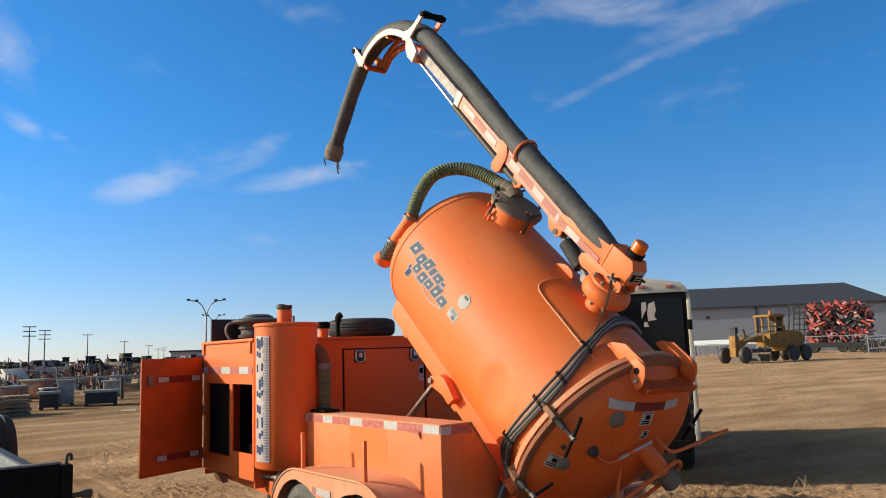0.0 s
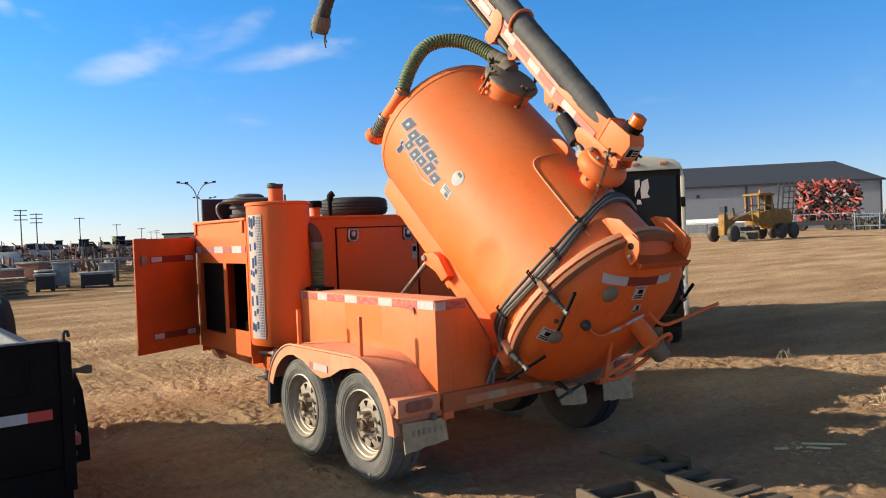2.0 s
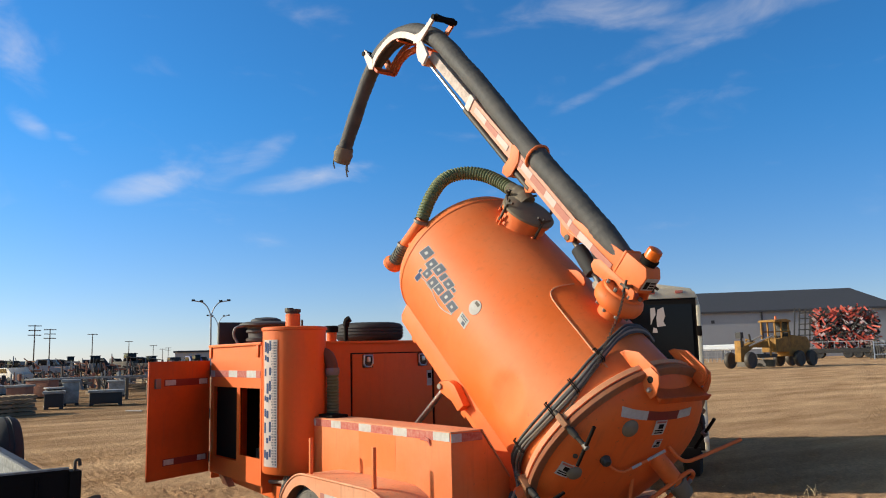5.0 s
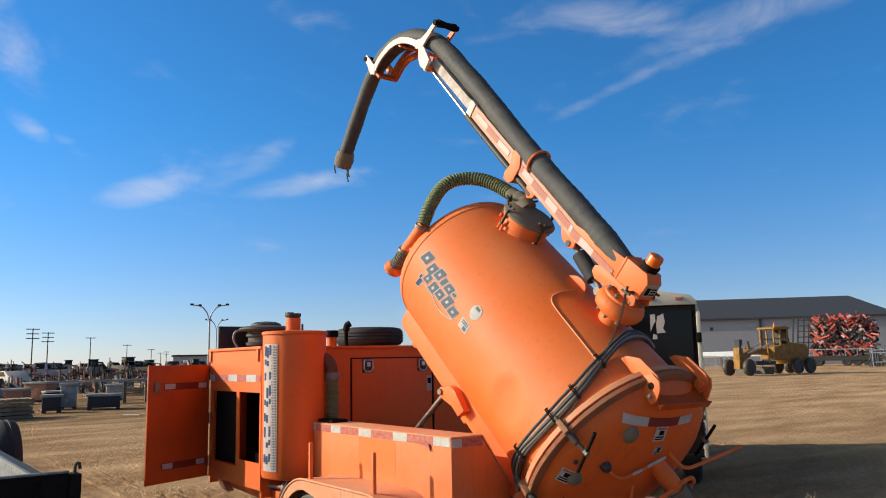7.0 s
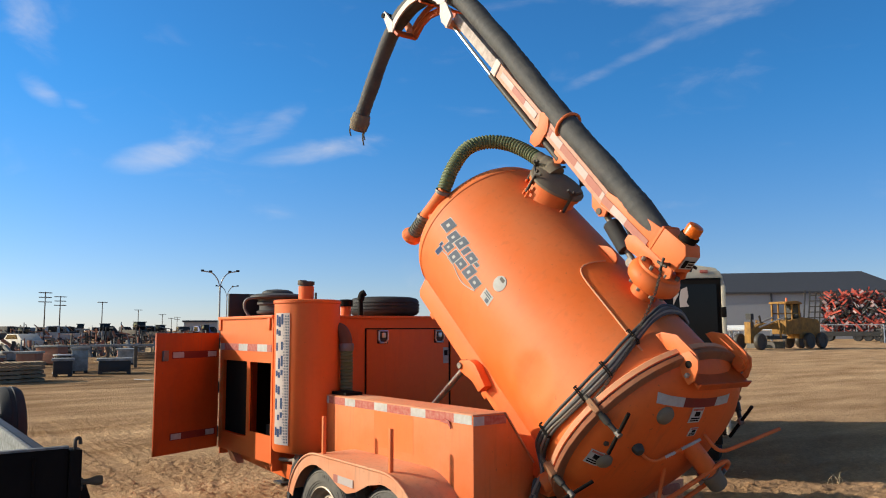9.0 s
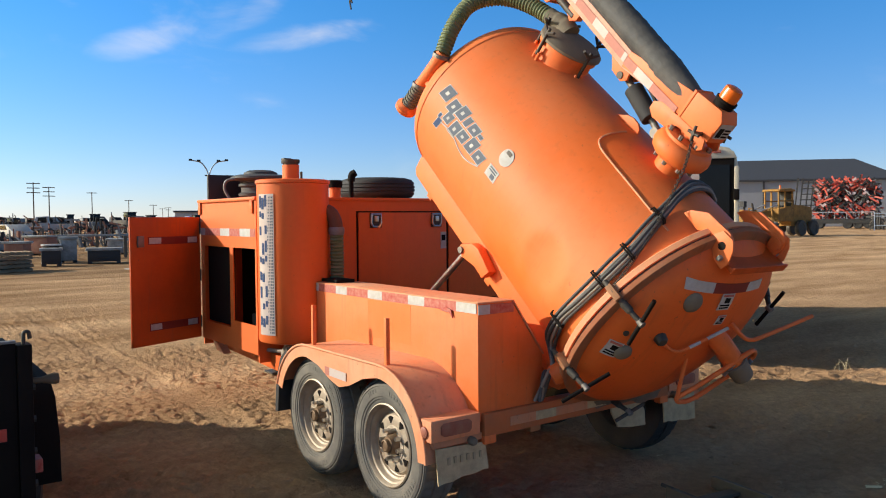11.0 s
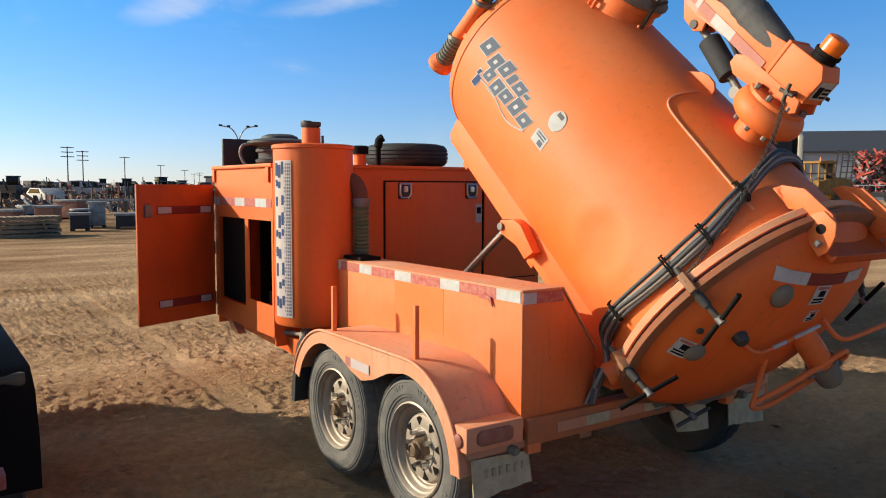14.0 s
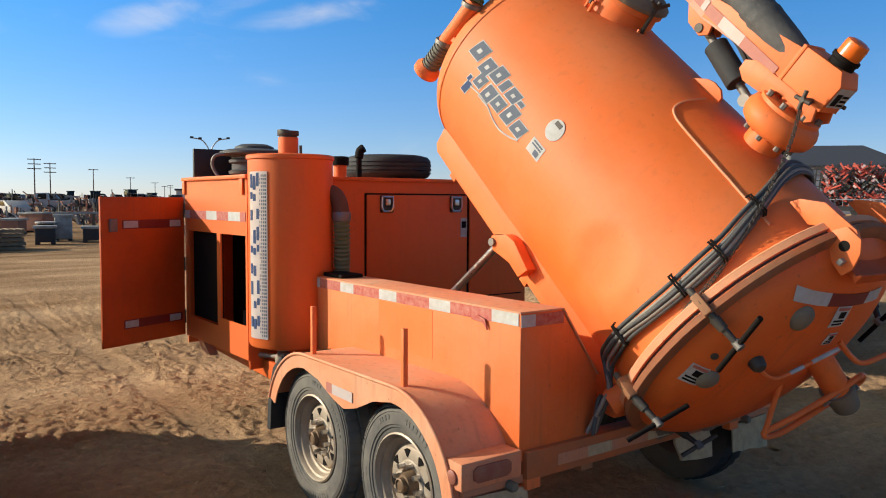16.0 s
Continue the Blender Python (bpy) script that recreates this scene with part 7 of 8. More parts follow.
def grader():
    m = Matrix.Translation(polar(32.3, 66) + 2.7 * Vector((0.04, 0.999, 0))) @ Matrix.Rotation(radians(87), 4, "Z") @ Matrix.Scale(0.93, 4)
    g = thing("motor_grader", "faded yellow motor grader parked in the yard", "grader", m)
    for x in (0.0, 1.9):
        for y in (-1.0, 1.0):
            wheel_at((x + 4.2, y, 0.7), 0.7, 0.4, (0, 1, 0), g, M_DARKMETAL)
    for y in (-1.0, 1.0):
        wheel_at((-2.9, y, 0.7), 0.7, 0.4, (0, 1, 0), g, M_DARKMETAL)
    parts = [("rear_hood", [(3.3, 0.9), (6.5, 0.9), (6.6, 2.2), (6.3, 2.6), (3.7, 2.8), (3.3, 2.6)], 0.62, M_YELLOW),
             ("front_frame", [(-3.2, 1.1), (-3.0, 1.6), (-1.6, 2.2), (1.6, 2.3), (1.8, 1.7), (-1.2, 1.75), (-2.4, 1.2)], 0.2, M_YELLOW),
             ("front_axle", [(-3.2, 0.55), (-2.6, 0.55), (-2.55, 1.7), (-2.7, 2.35), (-3.15, 2.35)], 0.3, M_YELLOW),
             ("circle_bar", [(-1.2, 0.85), (1.3, 0.85), (1.5, 1.15), (-1.0, 1.2)], 0.7, M_DARKMETAL),
             ("cab_base", [(1.3, 1.3), (3.5, 1.3), (3.5, 2.7), (1.3, 2.4)], 0.7, M_YELLOW),
             ("cab_roof", [(1.15, 3.95), (3.6, 3.95), (3.5, 4.1), (2.9, 4.22), (1.3, 4.12)], 0.85, M_YELLOW),
             ("cab_back", [(3.35, 2.6), (3.5, 2.6), (3.5, 3.96), (3.35, 3.96)], 0.6, M_FARDARK),
             ("cab_seat", [(2.4, 2.3), (2.9, 2.3), (2.9, 3.2), (2.75, 3.2), (2.7, 2.7), (2.4, 2.7)], 0.3, M_FARDARK)]
    for nm, pr, w, mat in parts:
        bm = B()
        prism(bm, pr, "xz", -w, w)
        part(nm, bm, mat, g, bevel=0.03)
    for x in (1.35, 2.3, 3.42):
        for y in (-0.66, 0.66):
            bm = B()
            box(bm, (x - 0.06, y - 0.06, 2.4), (x + 0.06, y + 0.06, 3.96))
            part("cab_post", bm, M_YELLOW, g)
    for y in (-0.66, 0.66):
        bm = B()
        box(bm, (1.35, y - 0.05, 3.05), (3.42, y + 0.05, 3.15))
        part("cab_rail", bm, M_YELLOW, g)
    bm = B()
    cyl(bm, (2.6, 0, 4.15), (2.6, 0, 4.5), 0.12, 0.08, 10)
    part("beacon", bm, M_AMBER, g, "amber beacon")
    for y in (-0.55, 0.55):
        bm = B()
        cyl(bm, (-2.3, y, 1.9), (1.2, y, 2.75), 0.07, seg=8)
        part("control_rod", bm, M_FARWHITE, g, "pale control rod")
    for s in (-1, 1):
        bm = B()
        sweep(bm, [(-0.3, s * 0.3, 2.2), (-0.3, s * 1.1, 2.5), (-0.3, s * 1.2, 1.0)], 0.09, 8)
        part("lift_arm", bm, M_YELLOW, g)
    for p, q in (((-3.0, -0.3, 1.8), (-3.0, -0.3, 2.9)), ((-0.6, 0.4, 1.9), (-0.9, 0.4, 2.9)), ((4.9, 0.2, 2.6), (4.9, 0.2, 3.2))):
        bm = B()
        cyl(bm, p, q, 0.09, seg=10)
        part("stack", bm, M_DARKMETAL, g)
    bm = B()
    box(bm, (-3.35, -0.5, 2.55), (-2.95, 0.0, 3.05))
    part("lamp_box", bm, M_FARDARK, g)
    bm = B()
    prism(bm, [(-0.9, 0.1), (-0.7, 0.1), (-0.65, 0.7), (-0.85, 0.7)], "xz", -1.8, 1.8)
    part("blade", bm, M_DARKMETAL, g)


grader()


def harrow():
    """Folded red tillage implement on a flat trailer: many crossing bars and shanks."""
    m = Matrix.Translation(polar(26.1, 112)) @ Matrix.Rotation(radians(22), 4, "Z") @ Matrix.Scale(1.16, 4)
    h = thing("folded_cultivator", "folded red and black cultivator with many tines on a low trailer", "farm implement", m)
    bm = B()
    box(bm, (-4.2, -1.2, 0.55), (4.0, 1.2, 1.05))
    part("trailer_deck", bm, M_FARDARK, h, "dark low trailer deck")
    for x in (0.6, 1.6, 2.6, 3.4, -3.2, -2.2):
        for y in (-1.0, 1.0):
            wheel_at((x, y, 0.48), 0.48, 0.3, (0, 1, 0), h)
    bm = B()
    box(bm, (-3.0, -1.3, 1.75), (4.1, -1.22, 1.83))
    for k in range(7):
        box(bm, (-3.0 + k * 1.17, -1.3, 1.05), (-2.94 + k * 1.17, -1.24, 1.8))
    part("deck_rail", bm, M_GALV, h, "grey deck rail")
    rnd = random.Random(3)
    # ranks of folded gangs: tool bars, curved shanks and sweeps, leaning alike within a rank
    lean = [rnd.choice((0.35, 0.6, 0.95, 2.2, 2.6)) for k in range(9)]
    for mat, n, nm in ((M_REDPAINT, 270, "red_bar"), (M_FARDARK, 420, "dark_tine"), (M_PINK, 170, "pale_sweep"), (M_FARGREY, 40, "grey_shank")):
        bm = B()
        for k in range(n):
            x, z = rnd.uniform(-2.7, 3.6), 1.15 + 4.2 * rnd.random() ** 0.9
            if abs(x - 0.4) > 2.6:
                z = min(z, rnd.uniform(3.6, 4.9))
            y = rnd.uniform(-1.2, 1.2)
            a = lean[int((x + 2.7) / 0.72)] + rnd.uniform(-0.25, 0.25) + (1.57 if k % 3 == 0 else 0)
            l, w, d = {"red_bar": (rnd.uniform(0.5, 1.3), 0.17, 0.17), "dark_tine": (rnd.uniform(0.4, 1.0), 0.11, 0.11), "pale_sweep": (rnd.uniform(0.25, 0.5), 0.06, 0.26), "grey_shank": (rnd.uniform(0.5, 1.0), 0.1, 0.1)}[nm]
            t = Matrix.Translation((x, y, z)) @ Matrix.Rotation(a, 4, "Y") @ Matrix.Rotation(rnd.uniform(-0.4, 0.4), 4, "Z")
            box(bm, (-l / 2, -w / 2, -d / 2), (l / 2, w / 2, d / 2), t)
            if nm == "dark_tine" and k % 5 == 0:
                lathe(bm, [(0, -0.05), (0.2, -0.05), (0.2, 0.05), (0, 0.05)], t @ Vector((l / 2, 0, 0)), (rnd.uniform(-1, 1), 1, 0.2), 8)
        tagged(part(nm, bm, mat, h), kind="stuff")
    bm = B()
    for x in (-4.4, -3.9, -3.3, -2.8):
        box(bm, (x - 0.07, -0.5, 1.0), (x + 0.07, -0.36, 5.3), Matrix.Translation((-0.5, 0, 0)) @ Matrix.Rotation(0.09, 4, "Y"))
    for k in range(7):
        box(bm, (-4.5 + 0.09 * k, -0.5, 1.3 + 0.62 * k), (-2.9 + 0.09 * k, -0.4, 1.42 + 0.62 * k))
    part("fold_frame", bm, M_FARDARK, h, "dark lattice frame")


harrow()


def utility_pole(yaw, dist, height, arms):
    p = polar(yaw, dist)
    u = thing("utility_pole", "weathered wooden utility pole with crossarms", "utility pole", Matrix.Translation(p) @ Matrix.Rotation(radians(yaw + 20), 4, "Z"), "utility poles")
    bm = B()
    cyl(bm, (0, 0, 0), (0, 0, height), 0.16, 0.11, 10)
    part("pole_shaft", bm, M_POLE, u)
    for k in range(arms):
        bm = B()
        box(bm, (-1.45 + 0.1 * (k % 2), -0.1, height - 0.32 - k * 1.05), (1.45 - 0.1 * (k % 2), 0.1, height - 0.12 - k * 1.05))
        part("crossarm", bm, M_POLE, u)


def light_pole(yaw, dist, height, k=1.0):
    p = polar(yaw, dist)
    u = thing("yard_light", "tall galvanised light pole with four lamp heads", "light pole", Matrix.Translation(p) @ Matrix.Rotation(radians(yaw), 4, "Z"), "yard lights")
    bm = B()
    cyl(bm, (0, 0, 0), (0, 0, height - 1.6), 0.12 * k, 0.09 * k, 10)
    part("pole_shaft", bm, M_GALV, u)
    for s in (-1, 1):
        bm = B()
        sweep(bm, smooth_path([(0, 0, height - 1.7), (s * 0.25 * k, 0, height - 0.9), (s * 0.8 * k, 0, height - 0.25), (s * 1.7 * k, 0, height - 0.05)], 5), 0.06 * k, 8)
        part("lamp_arm", bm, M_GALV, u)
        for q in (0.95, 1.75):
            bm = B()
            box(bm, (s * q * k - 0.17 * k, -0.12, height - 0.15 + (q - 1.3) * 0.1), (s * q * k + 0.17 * k, 0.12, height + 0.05 + (q - 1.3) * 0.1))
            part("lamp_head", bm, M_FARDARK, u, bevel=0.03)


light_pole(69.82, 83, 7.8)
light_pole(69.31, 125, 8.55, 0.9)
for yw, ds, ht, ar in ((80.86, 200, 10.6, 3), (79.96, 215, 10.3, 3), (77.4, 250, 10.2, 1), (75.12, 300, 9.2, 1), (73.56, 330, 8.1, 1), (72.95, 380, 7.4, 1), (72.58, 400, 8.2, 2)):
    utility_pole(yw, ds, ht, ar)


def pallet_stack(p, turn, n, w=1.2):
    m = Matrix.Translation(p) @ Matrix.Rotation(radians(turn), 4, "Z")
    s = thing("pallet_stack", "stack of weathered wooden pallets", "pallets", m, "pallet stacks")
    for k in range(n):
        pal = thing("pallet", "", "")
        pal.parent = s
        z, off = 0.14 * k, 0.03 * math.sin(k * 2.1)
        for j in range(3):
            bm = B()
            box(bm, (-w / 2 + off, -0.5 + 0.46 * j, z), (w / 2 + off, -0.42 + 0.46 * j, z + 0.09))
            part("stringer", bm, M_PALLET, pal)
        for j in range(6):
            bm = B()
            box(bm, (-w / 2 + off + j * w / 5.6, -0.52, z + 0.09), (-w / 2 + off + 0.1 + j * w / 5.6, 0.52, z + 0.112))
            part("board", bm, M_PALLET, pal)


def crate(p, turn, size, mat, label, name="planter_tub", group="white tubs in the yard"):
    m = Matrix.Translation(p) @ Matrix.Rotation(radians(turn), 4, "Z")
    c = thing(name, label, "tub", m, group)
    x, y, z = size
    bm = B()
    box(bm, (-x / 2, -y / 2, 0.08), (x / 2, y / 2, z - 0.08))
    part("tub_body", bm, mat, c, bevel=0.04)
    bm = B()
    box(bm, (-x / 2 - 0.06, -y / 2 - 0.06, z - 0.1), (x / 2 + 0.06, y / 2 + 0.06, z))
    part("tub_rim", bm, M_TUB, c, bevel=0.02)
    bm = B()
    box(bm, (-x / 2, -y / 2, 0), (-x / 2 + 0.15, y / 2, 0.09))
    part("tub_skid", bm, M_FARDARK, c)
    bm = B()
    box(bm, (x / 2 - 0.15, -y / 2, 0), (x / 2, y / 2, 0.09))
    part("tub_skid", bm, M_FARDARK, c)


def left_yard():
    # white tubs, a long white beam on trestles, pallets and bins
    crate(polar(79.6, 37.2), 75, (0.72, 0.6, 0.62), M_FARDARK, "dark tub with a dirty white rim")
    crate(polar(79.75, 33.2), 78, (0.66, 0.6, 0.68), M_FARDARK, "dark tub with a dirty white rim")
    crate(polar(78.75, 35.7), 78, (0.62, 0.6, 1.05), M_TUB, "weathered white moulded tub on a skid")
    crate(polar(76.6, 34.2), 76, (1.2, 0.8, 0.62), M_FARDARK, "dark trough with a pale rim")
    crate(polar(75.8, 43), 60, (0.8, 0.7, 0.8), M_TUB, "weathered white moulded tub on a skid")
    crate(polar(73.6, 41), 80, (0.5, 0.5, 0.75), M_TUB, "weathered white moulded tub on a skid")
    gr = random.Random(17)
    for k in range(16):
        yw, ds = gr.uniform(72, 88), gr.uniform(43, 54)
        if k % 3:
            pallet_stack(polar(yw, ds), gr.uniform(0, 90), gr.choice((2, 3, 4, 5)), gr.uniform(0.9, 1.3))
        else:
            crate(polar(yw, ds), gr.uniform(0, 90), (gr.uniform(0.6, 1.3), 0.8, gr.uniform(0.5, 1.0)), gr.choice((M_TUB, M_RUSTRED, M_FARDARK)), "dirty steel bin among the pallets", "scrap_bin", "bins")
    r = thing("long_beam", "long white beam on wooden trestles", "beam", Matrix.Translation(polar(76.6, 39.5)) @ Matrix.Rotation(radians(77), 4, "Z"))
    bm = B()
    box(bm, (-1.95, -0.15, 0.98), (2.1, 0.15, 1.08))
    part("beam", bm, M_TUB, r, bevel=0.02)
    for x in (-1.7, -0.3, 0.9, 1.85):
        bm = B()
        box(bm, (x - 0.07, -0.2, 0), (x + 0.07, 0.2, 0.98))
        part("trestle_post", bm, M_WOOD, r)
    for yw, ds, n in ((82.0, 30.5, 5), (83.4, 30, 5), (84.9, 30.5, 4), (86.6, 31, 5), (73.2, 42, 4), (72.2, 42, 3)):
        pallet_stack(polar(yw, ds), yw + 10, n, 1.1)
    crate(polar(81.7, 42), 55, (0.9, 0.8, 0.75), M_RUSTRED, "faded red steel bin", "red_bin", "bins")
    crate(polar(84.2, 41), 55, (1.3, 0.8, 0.6), M_RUSTRED, "faded red steel bin", "red_bin", "bins")
    dr = thing("cable_drum", "white and black cable drum standing on the dirt", "drum", Matrix.Translation(polar(79.75, 35.2)))
    for z, r, h, mat, nm in ((0.0, 0.38, 0.05, M_FARWHITE, "flange"), (0.05, 0.30, 0.66, M_FARDARK, "cable_winding"), (0.71, 0.38, 0.06, M_FARWHITE, "flange")):
        part(nm, lathe(B(), [(0, z), (r, z), (r, z + h), (0, z + h)], (0, 0, 0), (0, 0, 1), 28), mat, dr)
    st = thing("scrap_lath", "short pale lath lying on the dirt", "wood scrap", Matrix.Translation(polar(74.85, 29.3)) @ Matrix.Rotation(radians(30), 4, "Z"))
    bm = B()
    box(bm, (-0.35, -0.04, 0.0), (0.35, 0.04, 0.03))
    part("lath", bm, M_FARWHITE, st)


left_yard()


def vehicle(p, turn, kind, mat):
    m = Matrix.Translation(p) @ Matrix.Rotation(radians(turn), 4, "Z")
    v = thing("parked_truck" if kind == "truck" else "parked_car", "parked %s seen far across the yard" % ("truck" if kind == "truck" else "car"), kind, m, "parked vehicles")
    if kind == "truck":
        body = [(-3, 0.6), (3, 0.6), (3, 1.3), (1.9, 1.5), (1.3, 2.3), (0.0, 2.35), (-0.1, 1.4), (-3, 1.4)]
    else:
        body = [(-2.2, 0.4), (2.2, 0.4), (2.25, 0.8), (1.3, 0.95), (0.6, 1.45), (-1.1, 1.45), (-1.9, 0.95), (-2.25, 0.85)]
    bm = B()
    prism(bm, body, "xz", -0.9, 0.9)
    part("vehicle_body", bm, mat, v, bevel=0.05)
    bm = B()
    if kind == "truck":
        prism(bm, [(0.15, 1.55), (1.2, 1.55), (1.1, 2.2), (0.15, 2.22)], "xz", -0.92, 0.92)
    else:
        prism(bm, [(-1.2, 1.0), (0.9, 1.0), (0.5, 1.38), (-0.95, 1.38)], "xz", -0.92, 0.92)
    part("side_glass", bm, M_GLASSDARK, v)
    for x in ((-1.9, 2.0) if kind == "truck" else (-1.4, 1.4)):
        for y in (-0.8, 0.8):
            r = 0.45 if kind == "truck" else 0.33
            wheel_at((x, y, r), r, 0.25, (0, 1, 0), v)


rnd = random.Random(21)
for k in range(44):
    yaw = 69.5 + 26 * (k + rnd.random()) / 44
    dist = rnd.uniform(120, 170)
    mat = rnd.choice((M_FARWHITE, M_FARDARK, M_FARDARK, M_FARGREY, M_FARDARK, M_POLE, M_BLUEPAINT, M_FARDARK))
    vehicle(polar(yaw, dist), rnd.uniform(0, 180), rnd.choice(("truck", "truck", "car")), mat)
vehicle(polar(80.0, 111), 256, "truck", M_FARWHITE)
vehicle(polar(77.3, 114), 75, "truck", M_FARDARK)
vehicle(polar(82.2, 80), 200, "car", M_FARWHITE)
vehicle(polar(74.6, 121), 70, "truck", M_FARGREY)
for k in range(18):
    yaw = 5 + 18.5 * (k + rnd.random()) / 18
    vehicle(polar(yaw, rnd.uniform(108, 124)), rnd.uniform(0, 180), rnd.choice(("truck", "car")), rnd.choice((M_BLUEPAINT, M_FARDARK, M_FARDARK, M_FARWHITE, M_FARGREY, M_GREENPAINT)))


def far_machines():
    for yw, ds, sc in ((79.0, 118, 0.85), (77.2, 112, 0.85), (75.2, 120, 0.95), (73.9, 118, 0.8), (84, 105, 0.9), (82.2, 112, 0.7), (71, 118, 0.8)):
        m = Matrix.Translation(polar(yw, ds)) @ Matrix.Rotation(radians(rnd.uniform(0, 180)), 4, "Z") @ Matrix.Scale(sc, 4)
        f = thing("farm_machine", "dark farm machine parked far across the yard", "machine", m, "far machines")
        bm = B()
        box(bm, (-2.4, -1.0, 0.9), (1.2, 1.0, 1.9))
        part("machine_body", bm, rnd.choice((M_FARDARK, M_FARGREY, M_POLE, M_FARDARK)), f, bevel=0.08)
        bm = B()
        box(bm, (0.2, -0.7, 1.9), (1.2, 0.7, 3.0))
        part("machine_cab", bm, M_GLASSDARK, f, bevel=0.05)
        bm = B()
        box(bm, (0.1, -0.8, 3.0), (1.3, 0.8, 3.12))
        part("cab_roof", bm, M_FARDARK, f)
        bm = B()
        cyl(bm, (-1.4, 0.3, 1.9), (-1.4, 0.3, 2.9), 0.07, seg=8)
        part("exhaust_stack", bm, M_FARDARK, f)
        bm = B()
        cyl(bm, (-2.4, 0, 1.3), (-4.2, 0, 2.6), 0.12, seg=8)
        part("machine_arm", bm, M_FARDARK, f)
        for x in (-1.7, 0.8):
            for y in (-1.0, 1.0):
                wheel_at((x, y, 0.65), 0.65, 0.4, (0, 1, 0), f)


far_machines()


def scrap_rows():
    """Rows of implements and scrap steel across the yard: too many bars to count."""
    for lo, hi, near, deep, n, top in ((70.5, 92, 104, 14, 640, 2.6), (72.5, 90, 56, 12, 420, 0.8), (3, 24.5, 101, 9, 900, 2.5)):
        for mat_i in range(4):
            bm = B()
            for k in range(n // 4):
                p = polar(rnd.uniform(lo, hi), near + rnd.uniform(0, deep), rnd.uniform(0.1, top * rnd.uniform(0.3, 1)))
                l, w = rnd.uniform(0.3, 1.9), rnd.choice((0.05, 0.07, 0.1, 0.2))
                t = Matrix.Translation(p) @ Matrix.Rotation(rnd.uniform(0, 3.1), 4, "Z") @ Matrix.Rotation(rnd.choice((0, 0, 0.2, 0.6, 1.2, 1.57)), 4, "Y")
                box(bm, (-l / 2, -w / 2, -w / 2), (l / 2, w / 2, w / 2), t)
                if k % 3 == 0:
                    box(bm, (p.x - 0.06, p.y - 0.06, 0), (p.x + 0.06, p.y + 0.06, p.z))
            tagged(part("scrap_row", bm, ((M_FARDARK, M_POLE, M_RUSTRED, M_FARGREY) if lo > 30 else (M_FARDARK, M_FARDARK, M_POLE, M_FARDARK))[mat_i]), "row of dark implements and scrap steel", "scrap", kind="stuff")


scrap_rows()


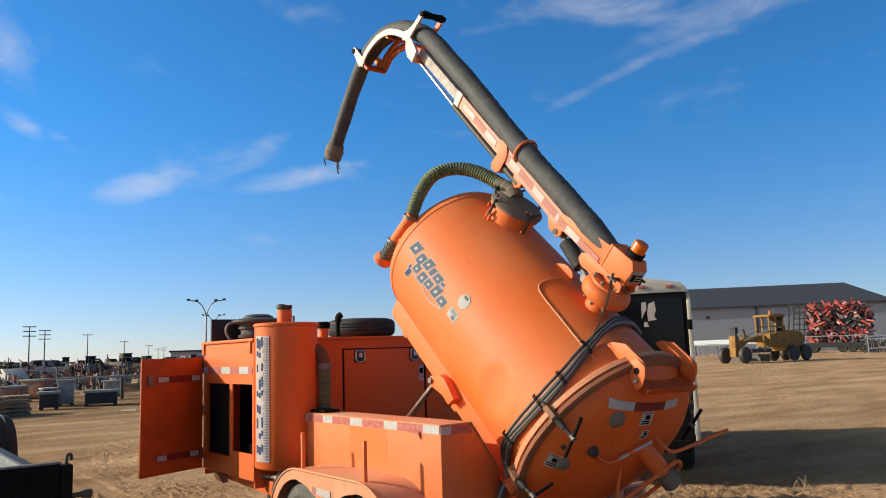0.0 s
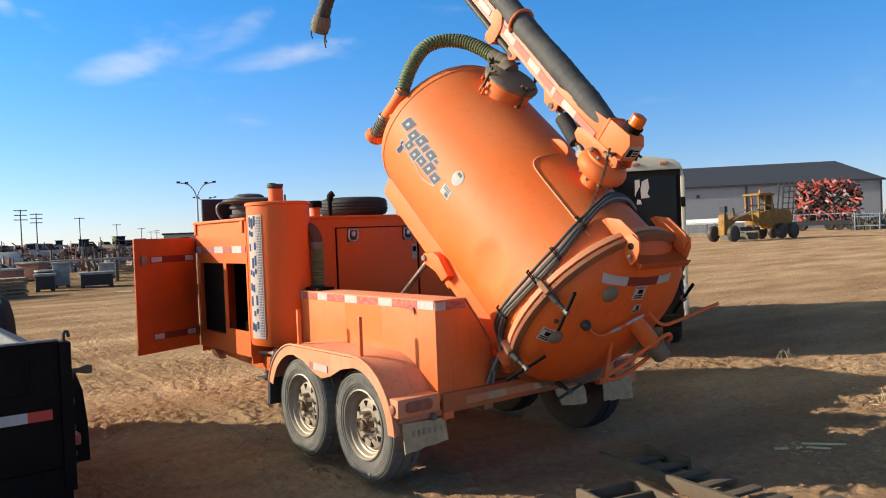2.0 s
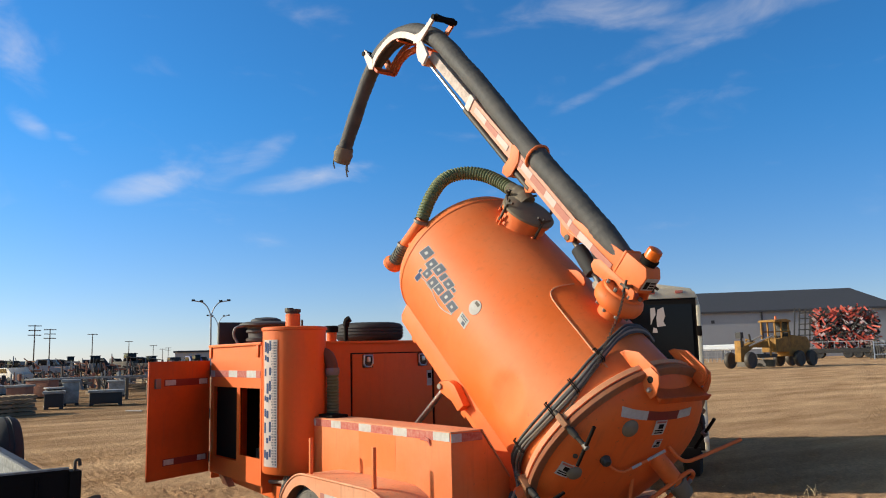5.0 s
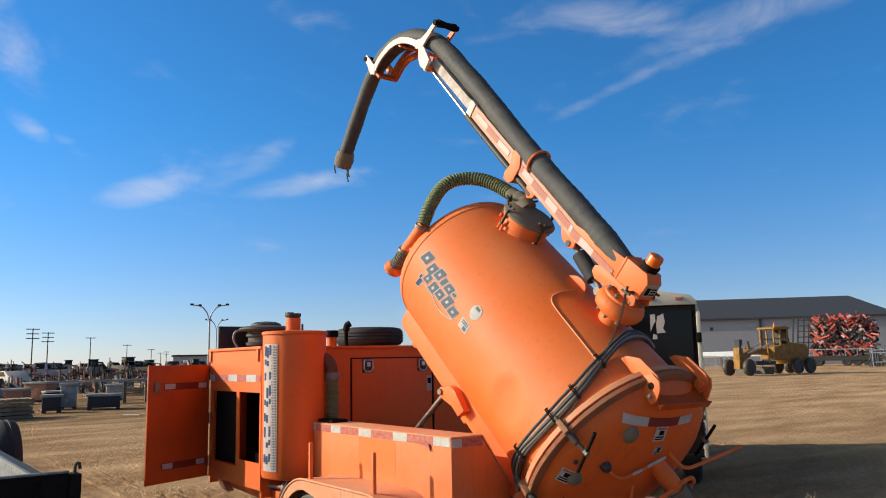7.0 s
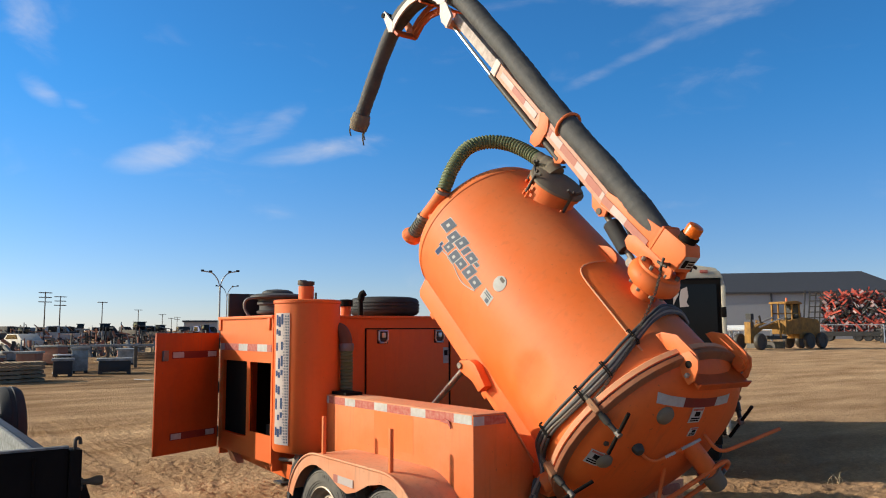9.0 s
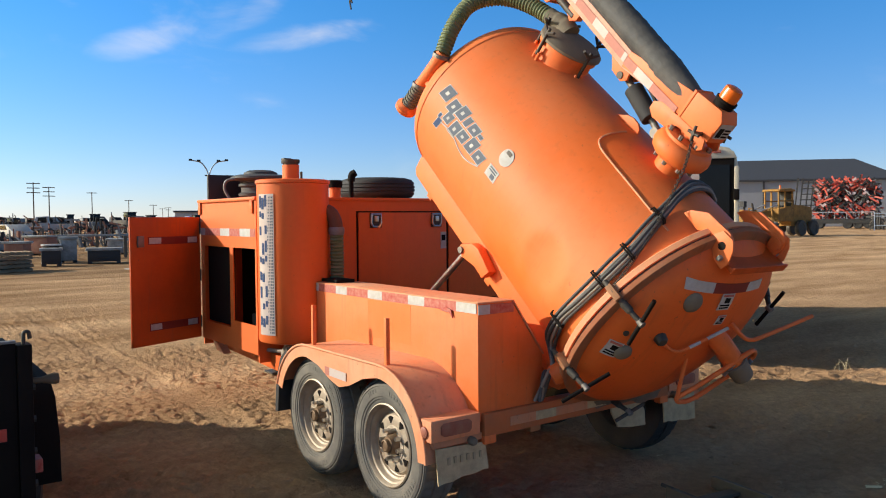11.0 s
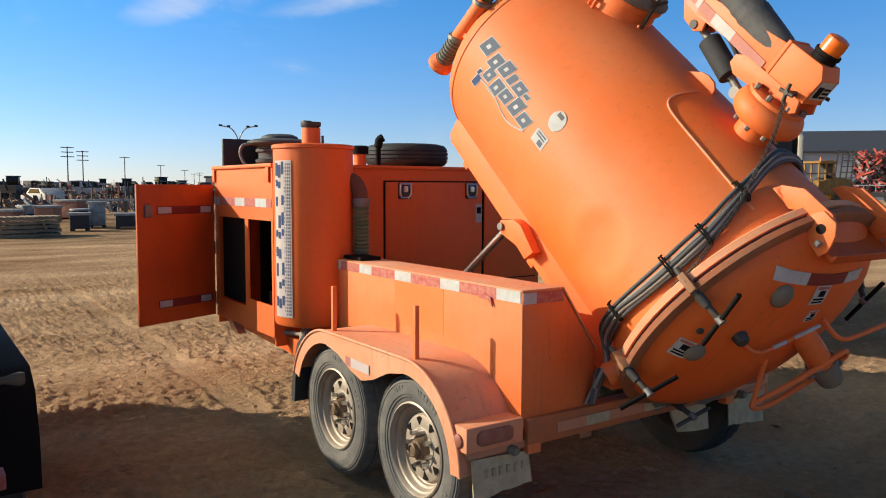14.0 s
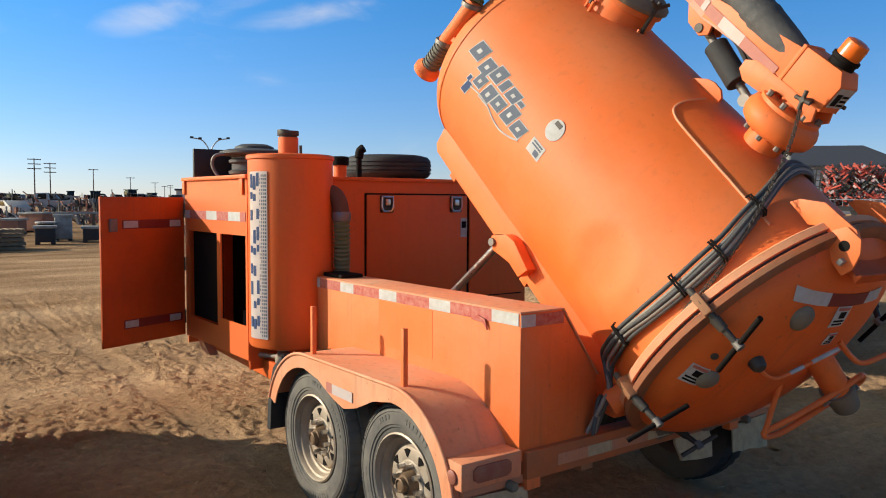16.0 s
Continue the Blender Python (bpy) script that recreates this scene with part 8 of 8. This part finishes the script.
def rails():
    """Stacked white pipes and grey gates in front of the shed, and a low white building behind the yard."""
    for yw, ds, tag in ((33.0, 112, 0), (35.5, 114, 1)):
        m = Matrix.Translation(polar(yw, ds)) @ Matrix.Rotation(radians(28), 4, "Z")
        s = thing("pipe_stack", "stack of white pipes on a rack", "pipes", m, "pipe stacks")
        for k in range(5):
            bm = B()
            cyl(bm, (-6, k * 0.25, 1.4 + 0.22 * (k % 3)), (6, k * 0.25, 1.5 + 0.22 * (k % 3)), 0.16, seg=10)
            part("pipe", bm, M_PIPE, s)
        for x in (-4, 0, 4):
            bm = B()
            box(bm, (x - 0.1, -0.3, 0), (x + 0.1, 1.3, 1.4))
            part("rack_leg", bm, M_GALV, s)
    for k in range(4):
        m = Matrix.Translation(polar(33.0 + 0.6 * k, 96)) @ Matrix.Rotation(radians(25), 4, "Z")
        g = thing("steel_panel", "grey tubular steel panel standing on the dirt", "fence panel", m, "fence panels")
        for z in (0.3, 0.7, 1.1, 1.5):
            bm = B()
            cyl(bm, (-0.6, 0, z), (0.6, 0, z), 0.03, seg=6)
            part("rail", bm, M_GALV, g)
        for x in (-0.6, 0, 0.6):
            bm = B()
            cyl(bm, (x, 0, 0), (x, 0, 1.5), 0.03, seg=6)
            part("upright", bm, M_GALV, g)
    for k in range(12):
        m = Matrix.Translation(polar(7.6 + 1.45 * k, 97)) @ Matrix.Rotation(radians(14), 4, "Z")
        g = thing("steel_panel", "blue-grey tubular steel panel standing on the dirt", "fence panel", m, "fence panels")
        for z in (0.55, 1.55, 1.85):
            bm = B()
            cyl(bm, (-1.22, 0, z), (1.22, 0, z), 0.05, seg=6)
            part("rail", bm, M_FENCE, g)
        for x in (-1.22, 1.22):
            bm = B()
            cyl(bm, (x, 0, 0), (x, 0, 2.0), 0.06, seg=6)
            part("upright", bm, M_FENCE, g)
    sg = thing("sign_board", "white board with a plain red disc on posts", "sign", Matrix.Translation(polar(20.9, 103)) @ Matrix.Rotation(radians(14), 4, "Z"))
    part("board", box(B(), (-0.75, -0.05, 2.2), (0.75, 0.05, 3.5)), M_FARWHITE, sg, bevel=0.02)
    part("red_disc", cyl(B(), (0, -0.05, 2.85), (0, -0.09, 2.85), 0.5, seg=8), M_REDPAINT, sg)
    for x in (-0.6, 0.6):
        part("post", box(B(), (x - 0.06, 0.05, 0), (x + 0.06, 0.15, 3.4)), M_FARDARK, sg)
    tk = thing("white_tank", "round white plastic tank on a frame", "tank", Matrix.Translation(polar(20.1, 102)))
    part("tank_shell", lathe(B(), [(0, 0.9), (0.5, 0.95), (0.68, 1.3), (0.68, 1.8), (0.5, 2.2), (0, 2.3)], (0, 0, 0), (0, 0, 1), 24), M_PIPE, tk)
    part("tank_frame", box(B(), (-0.6, -0.6, 0), (0.6, 0.6, 0.9)), M_FARDARK, tk, bevel=0.03)
    for yw, ds, l in ((71.0, 150, 6), (67, 170, 20), (14, 185, 42)):
        m = Matrix.Translation(polar(yw, ds)) @ Matrix.Rotation(radians(yw), 4, "Z")
        b = thing("low_building", "low white site building far off", "building", m, "far buildings")
        bm = B()
        high = 6.2 if l > 40 else 3.2
        box(bm, (-l / 2, 0, 0), (l / 2, 6, high))
        part("wall", bm, M_FARGREY if l > 40 else M_FARWHITE, b)
        bm = B()
        box(bm, (-l / 2 - 0.3, -0.3, high), (l / 2 + 0.3, 6.3, high + 0.3))
        part("roof", bm, M_ROOF, b)


rails()
